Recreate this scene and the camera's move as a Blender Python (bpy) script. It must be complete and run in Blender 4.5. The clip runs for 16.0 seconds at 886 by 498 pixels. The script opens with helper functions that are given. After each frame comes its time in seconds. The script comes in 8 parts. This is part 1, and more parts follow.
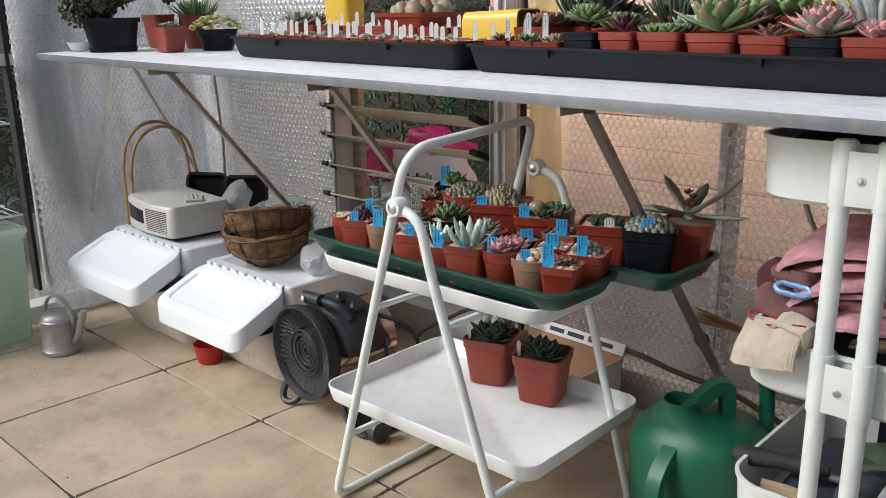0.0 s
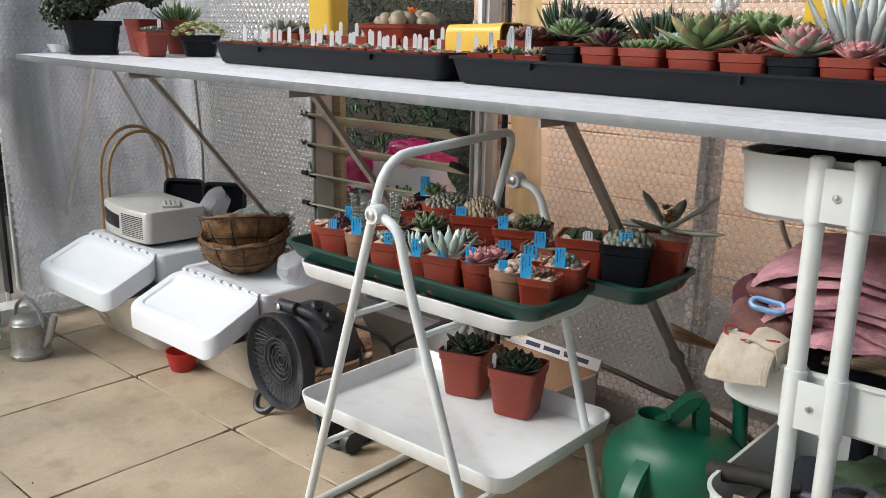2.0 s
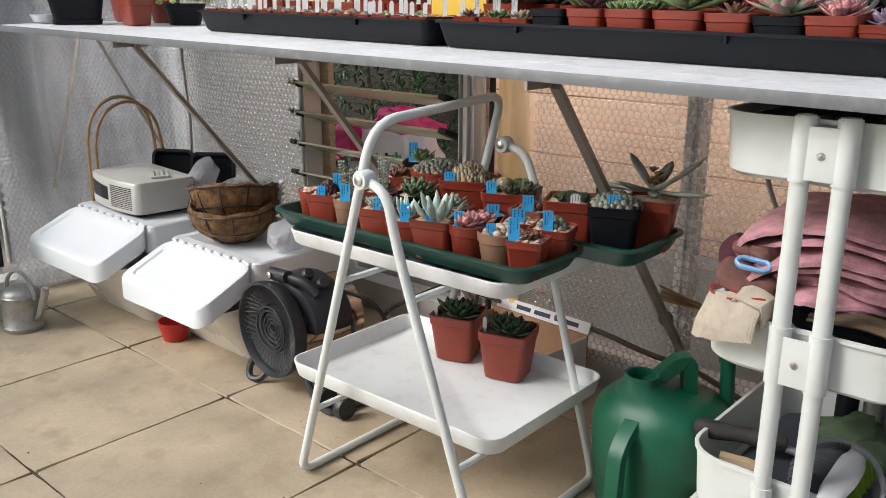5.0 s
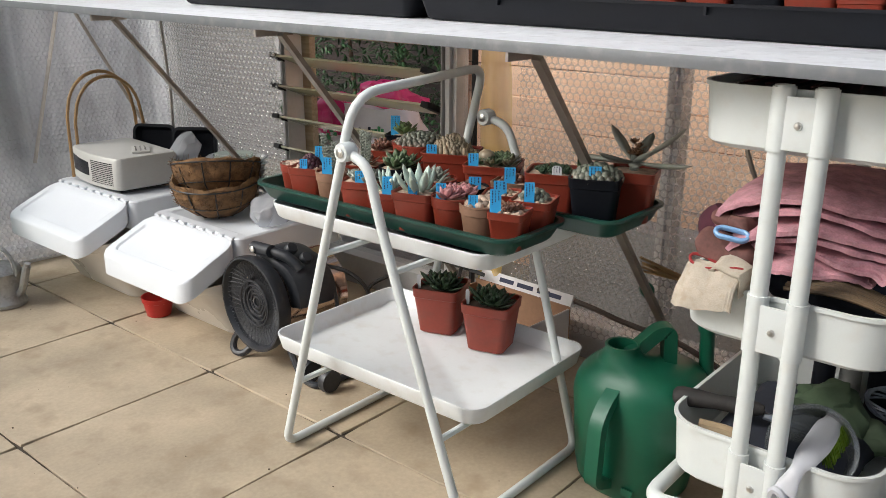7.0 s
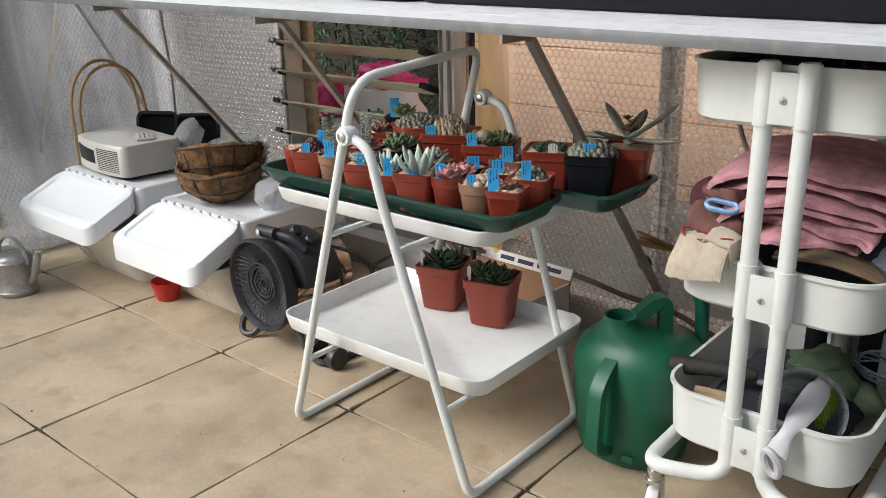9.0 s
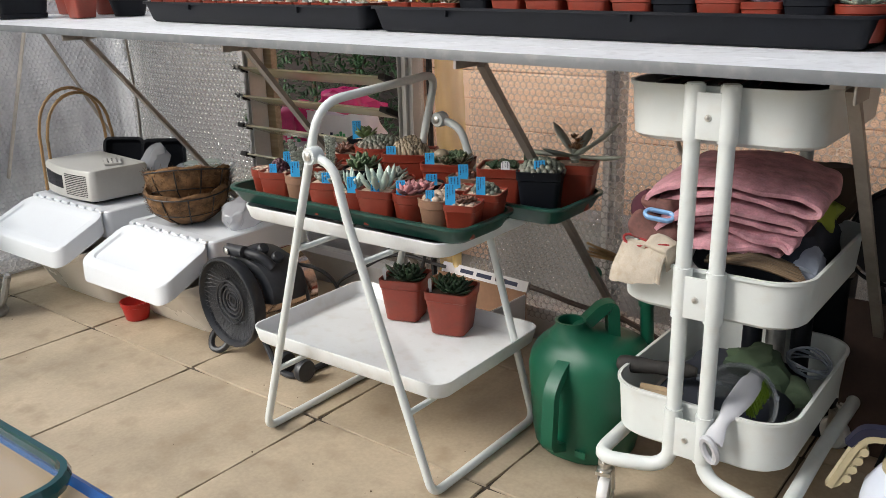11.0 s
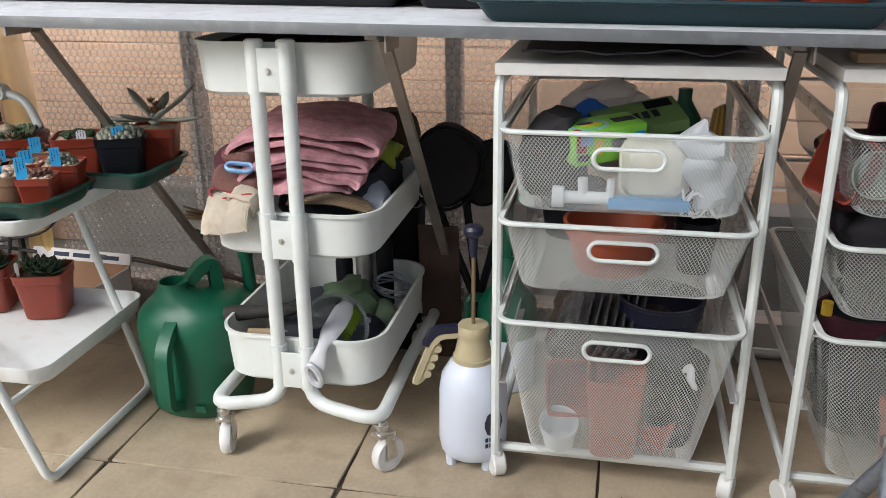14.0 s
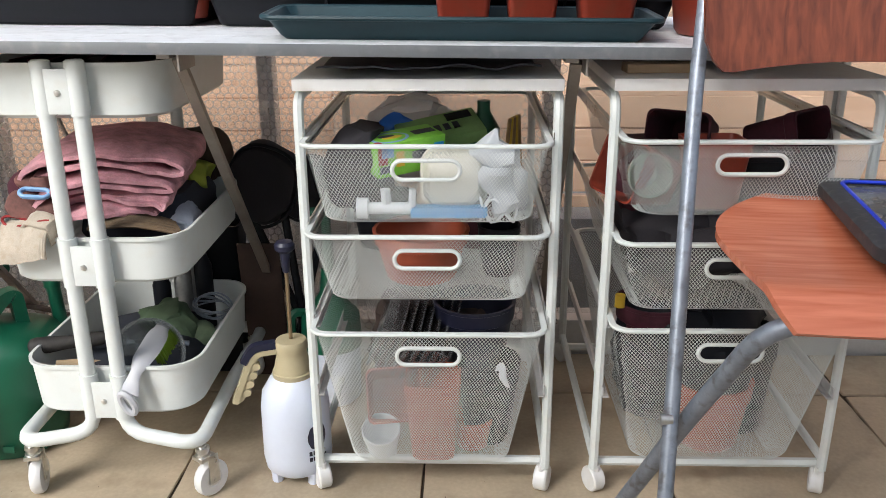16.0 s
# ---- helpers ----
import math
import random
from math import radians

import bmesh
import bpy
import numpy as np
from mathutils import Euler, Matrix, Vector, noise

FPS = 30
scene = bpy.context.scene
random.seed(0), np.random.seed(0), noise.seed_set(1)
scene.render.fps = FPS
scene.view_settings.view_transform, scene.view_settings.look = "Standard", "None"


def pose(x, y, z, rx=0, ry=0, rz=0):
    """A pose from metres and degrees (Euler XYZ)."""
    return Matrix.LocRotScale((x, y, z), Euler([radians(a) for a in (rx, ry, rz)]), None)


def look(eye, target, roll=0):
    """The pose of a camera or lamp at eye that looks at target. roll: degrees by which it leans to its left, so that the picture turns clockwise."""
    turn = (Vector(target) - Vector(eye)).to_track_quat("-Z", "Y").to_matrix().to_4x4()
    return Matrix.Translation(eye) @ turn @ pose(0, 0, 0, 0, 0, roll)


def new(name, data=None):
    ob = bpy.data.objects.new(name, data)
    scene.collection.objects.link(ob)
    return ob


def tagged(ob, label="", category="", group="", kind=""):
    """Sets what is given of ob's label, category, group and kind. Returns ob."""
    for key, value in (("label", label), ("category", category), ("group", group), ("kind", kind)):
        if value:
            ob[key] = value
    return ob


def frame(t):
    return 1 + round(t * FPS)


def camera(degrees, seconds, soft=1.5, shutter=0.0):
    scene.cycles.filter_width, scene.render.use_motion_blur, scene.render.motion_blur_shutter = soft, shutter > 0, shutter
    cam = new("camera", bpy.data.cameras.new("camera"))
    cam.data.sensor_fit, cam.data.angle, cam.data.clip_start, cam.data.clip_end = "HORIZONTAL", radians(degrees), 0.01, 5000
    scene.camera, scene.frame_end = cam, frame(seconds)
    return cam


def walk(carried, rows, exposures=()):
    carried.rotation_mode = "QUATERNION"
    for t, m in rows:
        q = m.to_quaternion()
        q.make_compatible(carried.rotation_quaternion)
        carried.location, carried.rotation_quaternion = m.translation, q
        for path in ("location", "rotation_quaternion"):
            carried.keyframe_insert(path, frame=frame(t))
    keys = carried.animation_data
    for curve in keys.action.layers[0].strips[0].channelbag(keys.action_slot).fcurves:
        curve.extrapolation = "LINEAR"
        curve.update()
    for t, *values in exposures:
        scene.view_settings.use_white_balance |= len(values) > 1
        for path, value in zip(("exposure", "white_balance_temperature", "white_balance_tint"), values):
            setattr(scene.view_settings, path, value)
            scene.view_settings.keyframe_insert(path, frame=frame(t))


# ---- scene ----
cam = camera(54.9, 16.0, 0.6)
PATH = [
    (0, (0.34, -1.084, 0.934), (-0.986, 0.316, 0.402), -0.8),
    (0.5, (0.34, -1.081, 0.93), (-0.978, 0.327, 0.399), -1.3),
    (1, (0.336, -1.082, 0.929), (-0.955, 0.345, 0.385), -1.3),
    (1.5, (0.337, -1.082, 0.924), (-0.947, 0.355, 0.39), -0.3),
    (2, (0.34, -1.084, 0.92), (-0.955, 0.358, 0.427), 1.0),
    (2.5, (0.34, -1.084, 0.917), (-0.978, 0.34, 0.433), 0.9),
    (3, (0.34, -1.086, 0.919), (-0.997, 0.313, 0.412), 0.5),
    (3.5, (0.339, -1.085, 0.918), (-0.991, 0.315, 0.397), 0.2),
    (4, (0.344, -1.083, 0.915), (-0.956, 0.339, 0.377), 0.5),
    (6.5, (0.354, -1.088, 0.911), (-0.892, 0.359, 0.315), 0.1),
    (7, (0.359, -1.088, 0.908), (-0.873, 0.363, 0.294), 0.3),
    (7.5, (0.364, -1.089, 0.906), (-0.866, 0.355, 0.272), -0.3),
    (8, (0.366, -1.092, 0.906), (-0.859, 0.349, 0.255), -0.9),
    (8.5, (0.376, -1.101, 0.914), (-0.852, 0.331, 0.25), -1.2),
    (11, (0.459, -1.196, 0.932), (-0.711, 0.307, 0.323), -1.3),
    (11.5, (0.477, -1.201, 0.934), (-0.616, 0.363, 0.335), -1.1),
    (12, (0.492, -1.215, 0.933), (-0.54, 0.395, 0.346), -1.1),
    (12.5, (0.496, -1.24, 0.934), (-0.46, 0.412, 0.338), -0.8),
    (13, (0.508, -1.251, 0.933), (-0.301, 0.466, 0.302), -0.5),
    (13.5, (0.527, -1.251, 0.927), (-0.077, 0.537, 0.265), -0.5),
    (14, (0.551, -1.256, 0.923), (0.169, 0.583, 0.237), -0.6),
    (14.5, (0.584, -1.26, 0.919), (0.321, 0.605, 0.245), -0.6),
    (15, (0.604, -1.264, 0.923), (0.434, 0.613, 0.254), -0.6),
    (15.5, (0.623, -1.268, 0.924), (0.533, 0.618, 0.265), -0.3),
    (16, (0.631, -1.274, 0.925), (0.581, 0.616, 0.271), -0.3),
]
LIGHT_METER = ((0.0, 0.07, 6320, 10), (3.0, 0.10, 6400, 10), (4.0, 0.16, 6450, 10), (8.5, 0.14, 6500, 10), (11.0, 0.14, 6500, 10), (13.0, 0.09, 6380, 10), (14.0, 0.20, 6330, 10), (15.0, 0.39, 6360, 10), (16.0, 0.42, 6380, 10))
walk(cam, [(t, look(eye, target, roll)) for t, eye, target, roll in PATH], LIGHT_METER)

# ---- world and light ----
world = bpy.data.worlds.new("sky")
scene.world = world
world.use_nodes = True
wn, wl = world.node_tree.nodes, world.node_tree.links
sky = wn.new("ShaderNodeTexSky")
sky.sky_type = 'NISHITA'
sky.sun_disc = False
sky.sun_elevation, sky.sun_rotation = radians(38), radians(211)
sky.air_density, sky.dust_density = 1.0, 4.0
desat = wn.new("ShaderNodeHueSaturation")
desat.inputs["Saturation"].default_value = 0.6
wl.new(sky.outputs[0], desat.inputs["Color"])
wl.new(desat.outputs[0], wn["Background"].inputs["Color"])
wn["Background"].inputs["Strength"].default_value = 0.18
sun = new("sun", bpy.data.lights.new("sun", 'SUN'))
sun.data.energy, sun.data.angle, sun.data.color = 2.7, radians(30), (1.0, 0.985, 0.97)
sun.matrix_world = look((-2.8, -3.8, 3.6), (-0.4, 0.2, 0.0))


# ---- materials ----
def material(name, col, rough=0.5, metal=0.0, var=0.12, scale=9.0, fine=140.0, bump=0.08, dirt=None, dirt_amt=0.0, spec=0.5, sss=0.0):
    """Procedural surface: two scales of tone, fine relief, and dirt in patches of its own."""
    m = bpy.data.materials.new(name)
    m.use_nodes = True
    n, l = m.node_tree.nodes, m.node_tree.links
    b = n["Principled BSDF"]
    tc = n.new("ShaderNodeTexCoord")
    info = n.new("ShaderNodeObjectInfo")
    off = n.new("ShaderNodeVectorMath")
    off.operation = 'MULTIPLY_ADD'
    off.inputs[1].default_value = (1, 1, 1)
    l.new(tc.outputs["Object"], off.inputs[0])
    l.new(info.outputs["Random"], off.inputs[2])
    big, small = n.new("ShaderNodeTexNoise"), n.new("ShaderNodeTexNoise")
    for t, s, d in ((big, scale, 4), (small, fine, 3)):
        t.inputs["Scale"].default_value, t.inputs["Detail"].default_value = s, d
        l.new(off.outputs[0], t.inputs["Vector"])
    add = n.new("ShaderNodeMath")
    add.operation = 'MULTIPLY_ADD'
    add.inputs[1].default_value = 0.35
    l.new(small.outputs["Fac"], add.inputs[0])
    l.new(big.outputs["Fac"], add.inputs[2])
    ramp = n.new("ShaderNodeValToRGB")
    ramp.color_ramp.elements[0].position, ramp.color_ramp.elements[1].position = 0.42, 0.95
    ramp.color_ramp.elements[0].color = (*[max(0, c * (1 - var)) for c in col], 1)
    ramp.color_ramp.elements[1].color = (*[min(1, c * (1 + var)) for c in col], 1)
    l.new(add.outputs[0], ramp.inputs[0])
    colour = ramp.outputs[0]
    if dirt:
        spots = n.new("ShaderNodeTexNoise")
        spots.inputs["Scale"].default_value, spots.inputs["Detail"].default_value = scale * 2.7, 6
        l.new(off.outputs[0], spots.inputs["Vector"])
        step = n.new("ShaderNodeMapRange")
        step.inputs[1].default_value, step.inputs[2].default_value = 0.52, 0.72
        step.inputs[4].default_value = dirt_amt
        l.new(spots.outputs["Fac"], step.inputs[0])
        mix = n.new("ShaderNodeMix")
        mix.data_type = 'RGBA'
        l.new(step.outputs[0], mix.inputs[0])
        l.new(colour, mix.inputs[6])
        mix.inputs[7].default_value = (*dirt, 1)
        colour = mix.outputs[2]
    l.new(colour, b.inputs["Base Color"])
    rr = n.new("ShaderNodeMapRange")
    rr.inputs[3].default_value, rr.inputs[4].default_value = max(0.02, rough - 0.1), min(1, rough + 0.1)
    l.new(big.outputs["Fac"], rr.inputs[0])
    l.new(rr.outputs[0], b.inputs["Roughness"])
    b.inputs["Metallic"].default_value = metal
    b.inputs["Specular IOR Level"].default_value = spec
    if sss:
        b.inputs["Subsurface Weight"].default_value = sss
        b.inputs["Subsurface Radius"].default_value = (0.01, 0.01, 0.008)
    if bump:
        bp = n.new("ShaderNodeBump")
        bp.inputs["Strength"].default_value, bp.inputs["Distance"].default_value = bump, 0.002
        l.new(add.outputs[0], bp.inputs["Height"])
        l.new(bp.outputs[0], b.inputs["Normal"])
    return m


def wood(name, light, dark, stretch=(1, 12, 12), scale=6.0, rough=0.5, bump=0.15):
    m = material(name, light, rough, bump=0)
    n, l = m.node_tree.nodes, m.node_tree.links
    b = n["Principled BSDF"]
    tc = n.new("ShaderNodeTexCoord")
    mp = n.new("ShaderNodeMapping")
    mp.inputs["Scale"].default_value = stretch
    info = n.new("ShaderNodeObjectInfo")
    l.new(tc.outputs["Object"], mp.inputs[0])
    l.new(info.outputs["Random"], mp.inputs["Location"])
    nz = n.new("ShaderNodeTexNoise")
    nz.inputs["Scale"].default_value, nz.inputs["Detail"].default_value, nz.inputs["Distortion"].default_value = scale, 8, 0.6
    l.new(mp.outputs[0], nz.inputs["Vector"])
    ramp = n.new("ShaderNodeValToRGB")
    ramp.color_ramp.elements[0].position, ramp.color_ramp.elements[1].position = 0.32, 0.68
    ramp.color_ramp.elements[0].color, ramp.color_ramp.elements[1].color = (*dark, 1), (*light, 1)
    l.new(nz.outputs["Fac"], ramp.inputs[0])
    l.new(ramp.outputs[0], b.inputs["Base Color"])
    bp = n.new("ShaderNodeBump")
    bp.inputs["Strength"].default_value, bp.inputs["Distance"].default_value = bump, 0.002
    l.new(nz.outputs["Fac"], bp.inputs["Height"])
    l.new(bp.outputs[0], b.inputs["Normal"])
    return m


def see_through(name, tint, clear, gloss=0.08, rough=0.12, haze=(0.8, 0.8, 0.8), wobble=0.0, through_light=0.5):
    """Thin clear plastic or glass: mostly passes light straight, partly scatters, with a glossy skin."""
    m = bpy.data.materials.new(name)
    m.use_nodes = True
    n, l = m.node_tree.nodes, m.node_tree.links
    n.remove(n["Principled BSDF"])
    tr, di, tl, gl = n.new("ShaderNodeBsdfTransparent"), n.new("ShaderNodeBsdfDiffuse"), n.new("ShaderNodeBsdfTranslucent"), n.new("ShaderNodeBsdfGlossy")
    tr.inputs[0].default_value = (*tint, 1)
    di.inputs[0].default_value = tl.inputs[0].default_value = (*haze, 1)
    gl.inputs["Roughness"].default_value = rough
    m1, m2, m3 = n.new("ShaderNodeMixShader"), n.new("ShaderNodeMixShader"), n.new("ShaderNodeMixShader")
    m1.inputs[0].default_value = through_light
    l.new(di.outputs[0], m1.inputs[1]), l.new(tl.outputs[0], m1.inputs[2])
    m2.inputs[0].default_value = 1 - clear
    l.new(tr.outputs[0], m2.inputs[1]), l.new(m1.outputs[0], m2.inputs[2])
    face, fr = n.new("ShaderNodeLayerWeight"), n.new("ShaderNodeMath")
    face.inputs[0].default_value = 0.5
    fr.operation, fr.inputs[1].default_value = 'POWER', 4.5
    l.new(face.outputs["Facing"], fr.inputs[0])
    mul = n.new("ShaderNodeMath")
    mul.operation, mul.use_clamp = 'MULTIPLY_ADD', True
    mul.inputs[1].default_value, mul.inputs[2].default_value = 0.85, gloss + 0.03
    l.new(fr.outputs[0], mul.inputs[0])
    l.new(mul.outputs[0], m3.inputs[0])
    l.new(m2.outputs[0], m3.inputs[1]), l.new(gl.outputs[0], m3.inputs[2])
    l.new(m3.outputs[0], n["Material Output"].inputs["Surface"])
    if wobble:
        tc, nz, bp = n.new("ShaderNodeTexCoord"), n.new("ShaderNodeTexNoise"), n.new("ShaderNodeBump")
        nz.inputs["Scale"].default_value, nz.inputs["Detail"].default_value = 14, 5
        bp.inputs["Strength"].default_value, bp.inputs["Distance"].default_value = wobble, 0.01
        l.new(tc.outputs["Object"], nz.inputs["Vector"]), l.new(nz.outputs["Fac"], bp.inputs["Height"])
        l.new(bp.outputs[0], gl.inputs["Normal"]), l.new(bp.outputs[0], di.inputs["Normal"])
    return m


PAVER = material("sandstone_paver", (0.445, 0.365, 0.262), 0.62, var=0.24, scale=5, fine=120, bump=0.16, dirt=(0.29, 0.215, 0.14), dirt_amt=0.55)
GROUT = material("paver_joint", (0.075, 0.058, 0.042), 0.9, scale=30)
# Outside ground is set pale so it throws light onto the bubble wrap.
SOIL_OUT = material("pale_bounce_ground", (0.40, 0.36, 0.31), 0.95, var=0.4, scale=2)
# One metal in two tones: slats lightened, front rail darkened for its shade.
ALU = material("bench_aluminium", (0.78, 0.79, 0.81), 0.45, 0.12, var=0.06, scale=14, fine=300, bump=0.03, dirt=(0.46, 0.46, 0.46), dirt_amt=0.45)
ALU_RAIL_SHADE = material("shaded_aluminium_rail", (0.21, 0.222, 0.238), 0.42, 0.5, var=0.08, scale=14, fine=300, bump=0.03, dirt=(0.36, 0.36, 0.36), dirt_amt=0.4)
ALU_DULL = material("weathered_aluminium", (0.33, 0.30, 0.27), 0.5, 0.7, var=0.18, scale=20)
ALU_FRAME = material("glazing_bar_aluminium", (0.60, 0.60, 0.60), 0.5, 0.45, var=0.12)
SEAL = material("black_rubber_seal", (0.012, 0.012, 0.013), 0.7)
WHITE_METAL = material("white_powder_coat", (0.665, 0.70, 0.685), 0.38, var=0.03, scale=12, fine=400, bump=0.03, dirt=(0.55, 0.50, 0.42), dirt_amt=0.22)
WHITE_TRAY = material("white_tray_enamel", (0.745, 0.775, 0.785), 0.4, var=0.03, scale=10, bump=0.03, dirt=(0.55, 0.52, 0.46), dirt_amt=0.3)
WHITE_PLASTIC = material("white_plastic", (0.70, 0.73, 0.765), 0.33, var=0.02, scale=9, bump=0.02)
BIN_BODY = material("bin_body_plastic", (0.70, 0.67, 0.62), 0.28, var=0.05, scale=6, bump=0.02)
WHITE_BOARD = material("white_laminate", (0.70, 0.70, 0.69), 0.35, var=0.03, dirt=(0.5, 0.45, 0.36), dirt_amt=0.25)
CHROME = material("zinc_plate", (0.62, 0.61, 0.58), 0.3, 1.0, var=0.2, scale=40)
STEEL = material("worn_steel_tube", (0.27, 0.30, 0.35), 0.45, 0.55, var=0.25, scale=25, dirt=(0.10, 0.08, 0.07), dirt_amt=0.6)
TERRA = material("terracotta_plastic", (0.225, 0.033, 0.017), 0.42, var=0.18, scale=12, bump=0.03, dirt=(0.17, 0.05, 0.03), dirt_amt=0.5)
TERRA_OLD = material("faded_brown_plastic", (0.24, 0.135, 0.085), 0.5, var=0.15, scale=12)
BLACK_PL = material("black_plastic", (0.006, 0.0072, 0.0105), 0.5, var=0.3, scale=10, bump=0.05, spec=0.2)
GREEN_TRAY = material("dark_green_plastic", (0.008, 0.055, 0.042), 0.36, var=0.15, scale=14, bump=0.03)
TEAL_TRAY = material("slate_green_plastic", (0.012, 0.038, 0.048), 0.42, var=0.2, scale=14, bump=0.03, spec=0.3)
GREEN_CAN = material("green_polythene", (0.003, 0.088, 0.046), 0.42, var=0.12, scale=8, bump=0.03)
GALV = material("galvanised_steel", (0.36, 0.36, 0.35), 0.45, 0.7, var=0.25, scale=22, dirt=(0.22, 0.21, 0.19), dirt_amt=0.5)
GRIT = material("grit_and_pebbles", (0.48, 0.36, 0.27), 0.85, var=0.5, scale=60, bump=0.6)
SOIL = material("potting_soil", (0.06, 0.04, 0.028), 0.95, var=0.5, scale=70, bump=0.6)
TAG_BLUE = material("blue_plant_tag", (0.03, 0.36, 0.72), 0.45, var=0.06)
TAG_WHITE = material("white_plant_tag", (0.66, 0.67, 0.68), 0.45, var=0.04)
INK = material("dark_ink", (0.02, 0.025, 0.06), 0.7)
COIR = material("coir_fibre", (0.17, 0.092, 0.040), 0.95, var=0.7, scale=45, fine=260, bump=0.9)
BLACK_WIRE = material("black_wire", (0.012, 0.011, 0.011), 0.5)
SILVER_PL = material("silver_grey_plastic", (0.47, 0.465, 0.44), 0.4, 0.1, var=0.06, scale=15)
SMOKED = material("smoked_black_panel", (0.01, 0.01, 0.012), 0.12)
TAN_CANE = material("bamboo_cane", (0.30, 0.18, 0.075), 0.5, var=0.3, scale=25)
GREY_WOOD = wood("weathered_grey_board", (0.42, 0.40, 0.40), (0.28, 0.26, 0.26), (1.2, 9, 9), 5)
FENCE = wood("fence_board", (0.90, 0.615, 0.455), (0.80, 0.50, 0.345), (1.2, 9, 9), 5)
# Same wood twice: the seat's is lightened in colour for the sky it reflects.
CHAIR_BACK = wood("varnished_back_ply", (0.27, 0.070, 0.030), (0.13, 0.030, 0.014), (16, 16, 1.0), 6, rough=0.34, bump=0.04)
CHAIR_SEAT_LIT = wood("lit_seat_plywood", (0.68, 0.225, 0.125), (0.52, 0.140, 0.070), (1.0, 12, 12), 7, rough=0.20, bump=0.03)
PALE_WOOD = wood("pale_timber", (0.52, 0.40, 0.26), (0.36, 0.26, 0.15), (1, 14, 14), 6)
# Pale surface of the unseen walls, raised to bounce fill light inside.
WALL_BOUNCE = material("pale_bounce_wall", (0.74, 0.73, 0.71), 0.9, var=0.08, scale=4, bump=0.3)
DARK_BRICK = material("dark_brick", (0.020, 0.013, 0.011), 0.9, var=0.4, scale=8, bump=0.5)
LOUVRE = see_through("louvre_glass", (0.55, 0.58, 0.46), 0.05, 0.05, 0.25, (0.82, 0.82, 0.64), 0.0, 0.6)
GLASS = see_through("window_glass", (0.93, 0.95, 0.94), 0.985, 0.0, 0.02)
ROOF_GLASS = see_through("roof_glass", (0.95, 0.97, 0.96), 0.97, 0.0, 0.05)
TABLE_GLASS = see_through("table_glass", (0.985, 0.995, 0.99), 0.985, 0.02, 0.03)
GLASS_EDGE = material("green_glass_edge", (0.012, 0.085, 0.085), 0.06, var=0.2)
WRAP = see_through("bubble_wrap_film", (1.0, 0.99, 0.99), 0.72, 0.05, 0.20, (0.99, 0.98, 0.98), 0.8, 0.95)
BUBBLE = see_through("bubble_wrap_bubbles", (1.0, 0.99, 0.99), 0.93, 0.06, 0.05, (0.98, 0.97, 0.96), 0.0, 0.95)
BUBBLE_RIM = see_through("bubble_wrap_rims", (1.0, 1.0, 1.0), 0.74, 0.10, 0.12, (1.0, 1.0, 1.0), 0.0, 0.9)
BUBBLE_SILVER = see_through("silvery_wrap_bubbles", (0.98, 0.98, 0.98), 0.70, 0.46, 0.06, (0.99, 0.97, 0.97), 0.0, 0.6)
def folded_film(name, low, high, haze):
    """Old clear film whose milkiness runs in hanging folds."""
    m = see_through(name, (0.98, 0.98, 0.98), 0.5, 0.05, 0.2, haze, 0.5, 0.65)
    n, l = m.node_tree.nodes, m.node_tree.links
    tc, mp, nz, mr = n.new("ShaderNodeTexCoord"), n.new("ShaderNodeMapping"), n.new("ShaderNodeTexNoise"), n.new("ShaderNodeMapRange")
    mp.inputs["Scale"].default_value = (7, 7, 1.6)
    nz.inputs["Scale"].default_value, nz.inputs["Detail"].default_value, nz.inputs["Distortion"].default_value = 1.0, 5, 1.2
    mr.inputs[1].default_value, mr.inputs[2].default_value, mr.inputs[3].default_value, mr.inputs[4].default_value = 0.32, 0.68, low, high
    l.new(tc.outputs["Object"], mp.inputs[0]), l.new(mp.outputs[0], nz.inputs["Vector"]), l.new(nz.outputs["Fac"], mr.inputs[0])
    for node in n:
        if node.type == 'MIX_SHADER' and node.inputs[1].links and node.inputs[1].links[0].from_node.type == 'BSDF_TRANSPARENT':
            l.new(mr.outputs[0], node.inputs[0])
    return m


WRAP_END = folded_film("hanging_wrap_film", 0.48, 0.88, (0.62, 0.63, 0.66))
WRAP_YELLOW = folded_film("yellowed_film", 0.35, 0.75, (0.85, 0.62, 0.20))
BARK = material("bark", (0.14, 0.09, 0.06), 0.9, var=0.4, scale=30, bump=0.8)


# ---- mesh helpers ----
def rrect(w, d, r, z, n=4, cx=0.0, cy=0.0):
    """A ring of points round a rounded rectangle."""
    r = min(r, w / 2 - 1e-4, d / 2 - 1e-4)
    out = []
    for k, (sx, sy) in enumerate(((1, 1), (-1, 1), (-1, -1), (1, -1))):
        for i in range(n + 1):
            a = radians(90 * k + 90 * i / n)
            out.append(Vector((cx + sx * (w / 2 - r) + r * math.cos(a), cy + sy * (d / 2 - r) + r * math.sin(a), z)))
    return out


def circle(r, z, n=20, cx=0.0, cy=0.0):
    return [Vector((cx + r * math.cos(2 * math.pi * i / n), cy + r * math.sin(2 * math.pi * i / n), z)) for i in range(n)]


def loft(bm, rings, start=True, end=True, closed=True):
    vs = [[bm.verts.new(p) for p in ring] for ring in rings]
    n = len(vs[0])
    for a, b in zip(vs, vs[1:]):
        for i in range(n if closed else n - 1):
            j = (i + 1) % n
            bm.faces.new((a[i], a[j], b[j], b[i]))
    if start:
        bm.faces.new(list(reversed(vs[0])))
    if end:
        bm.faces.new(vs[-1])
    return bm


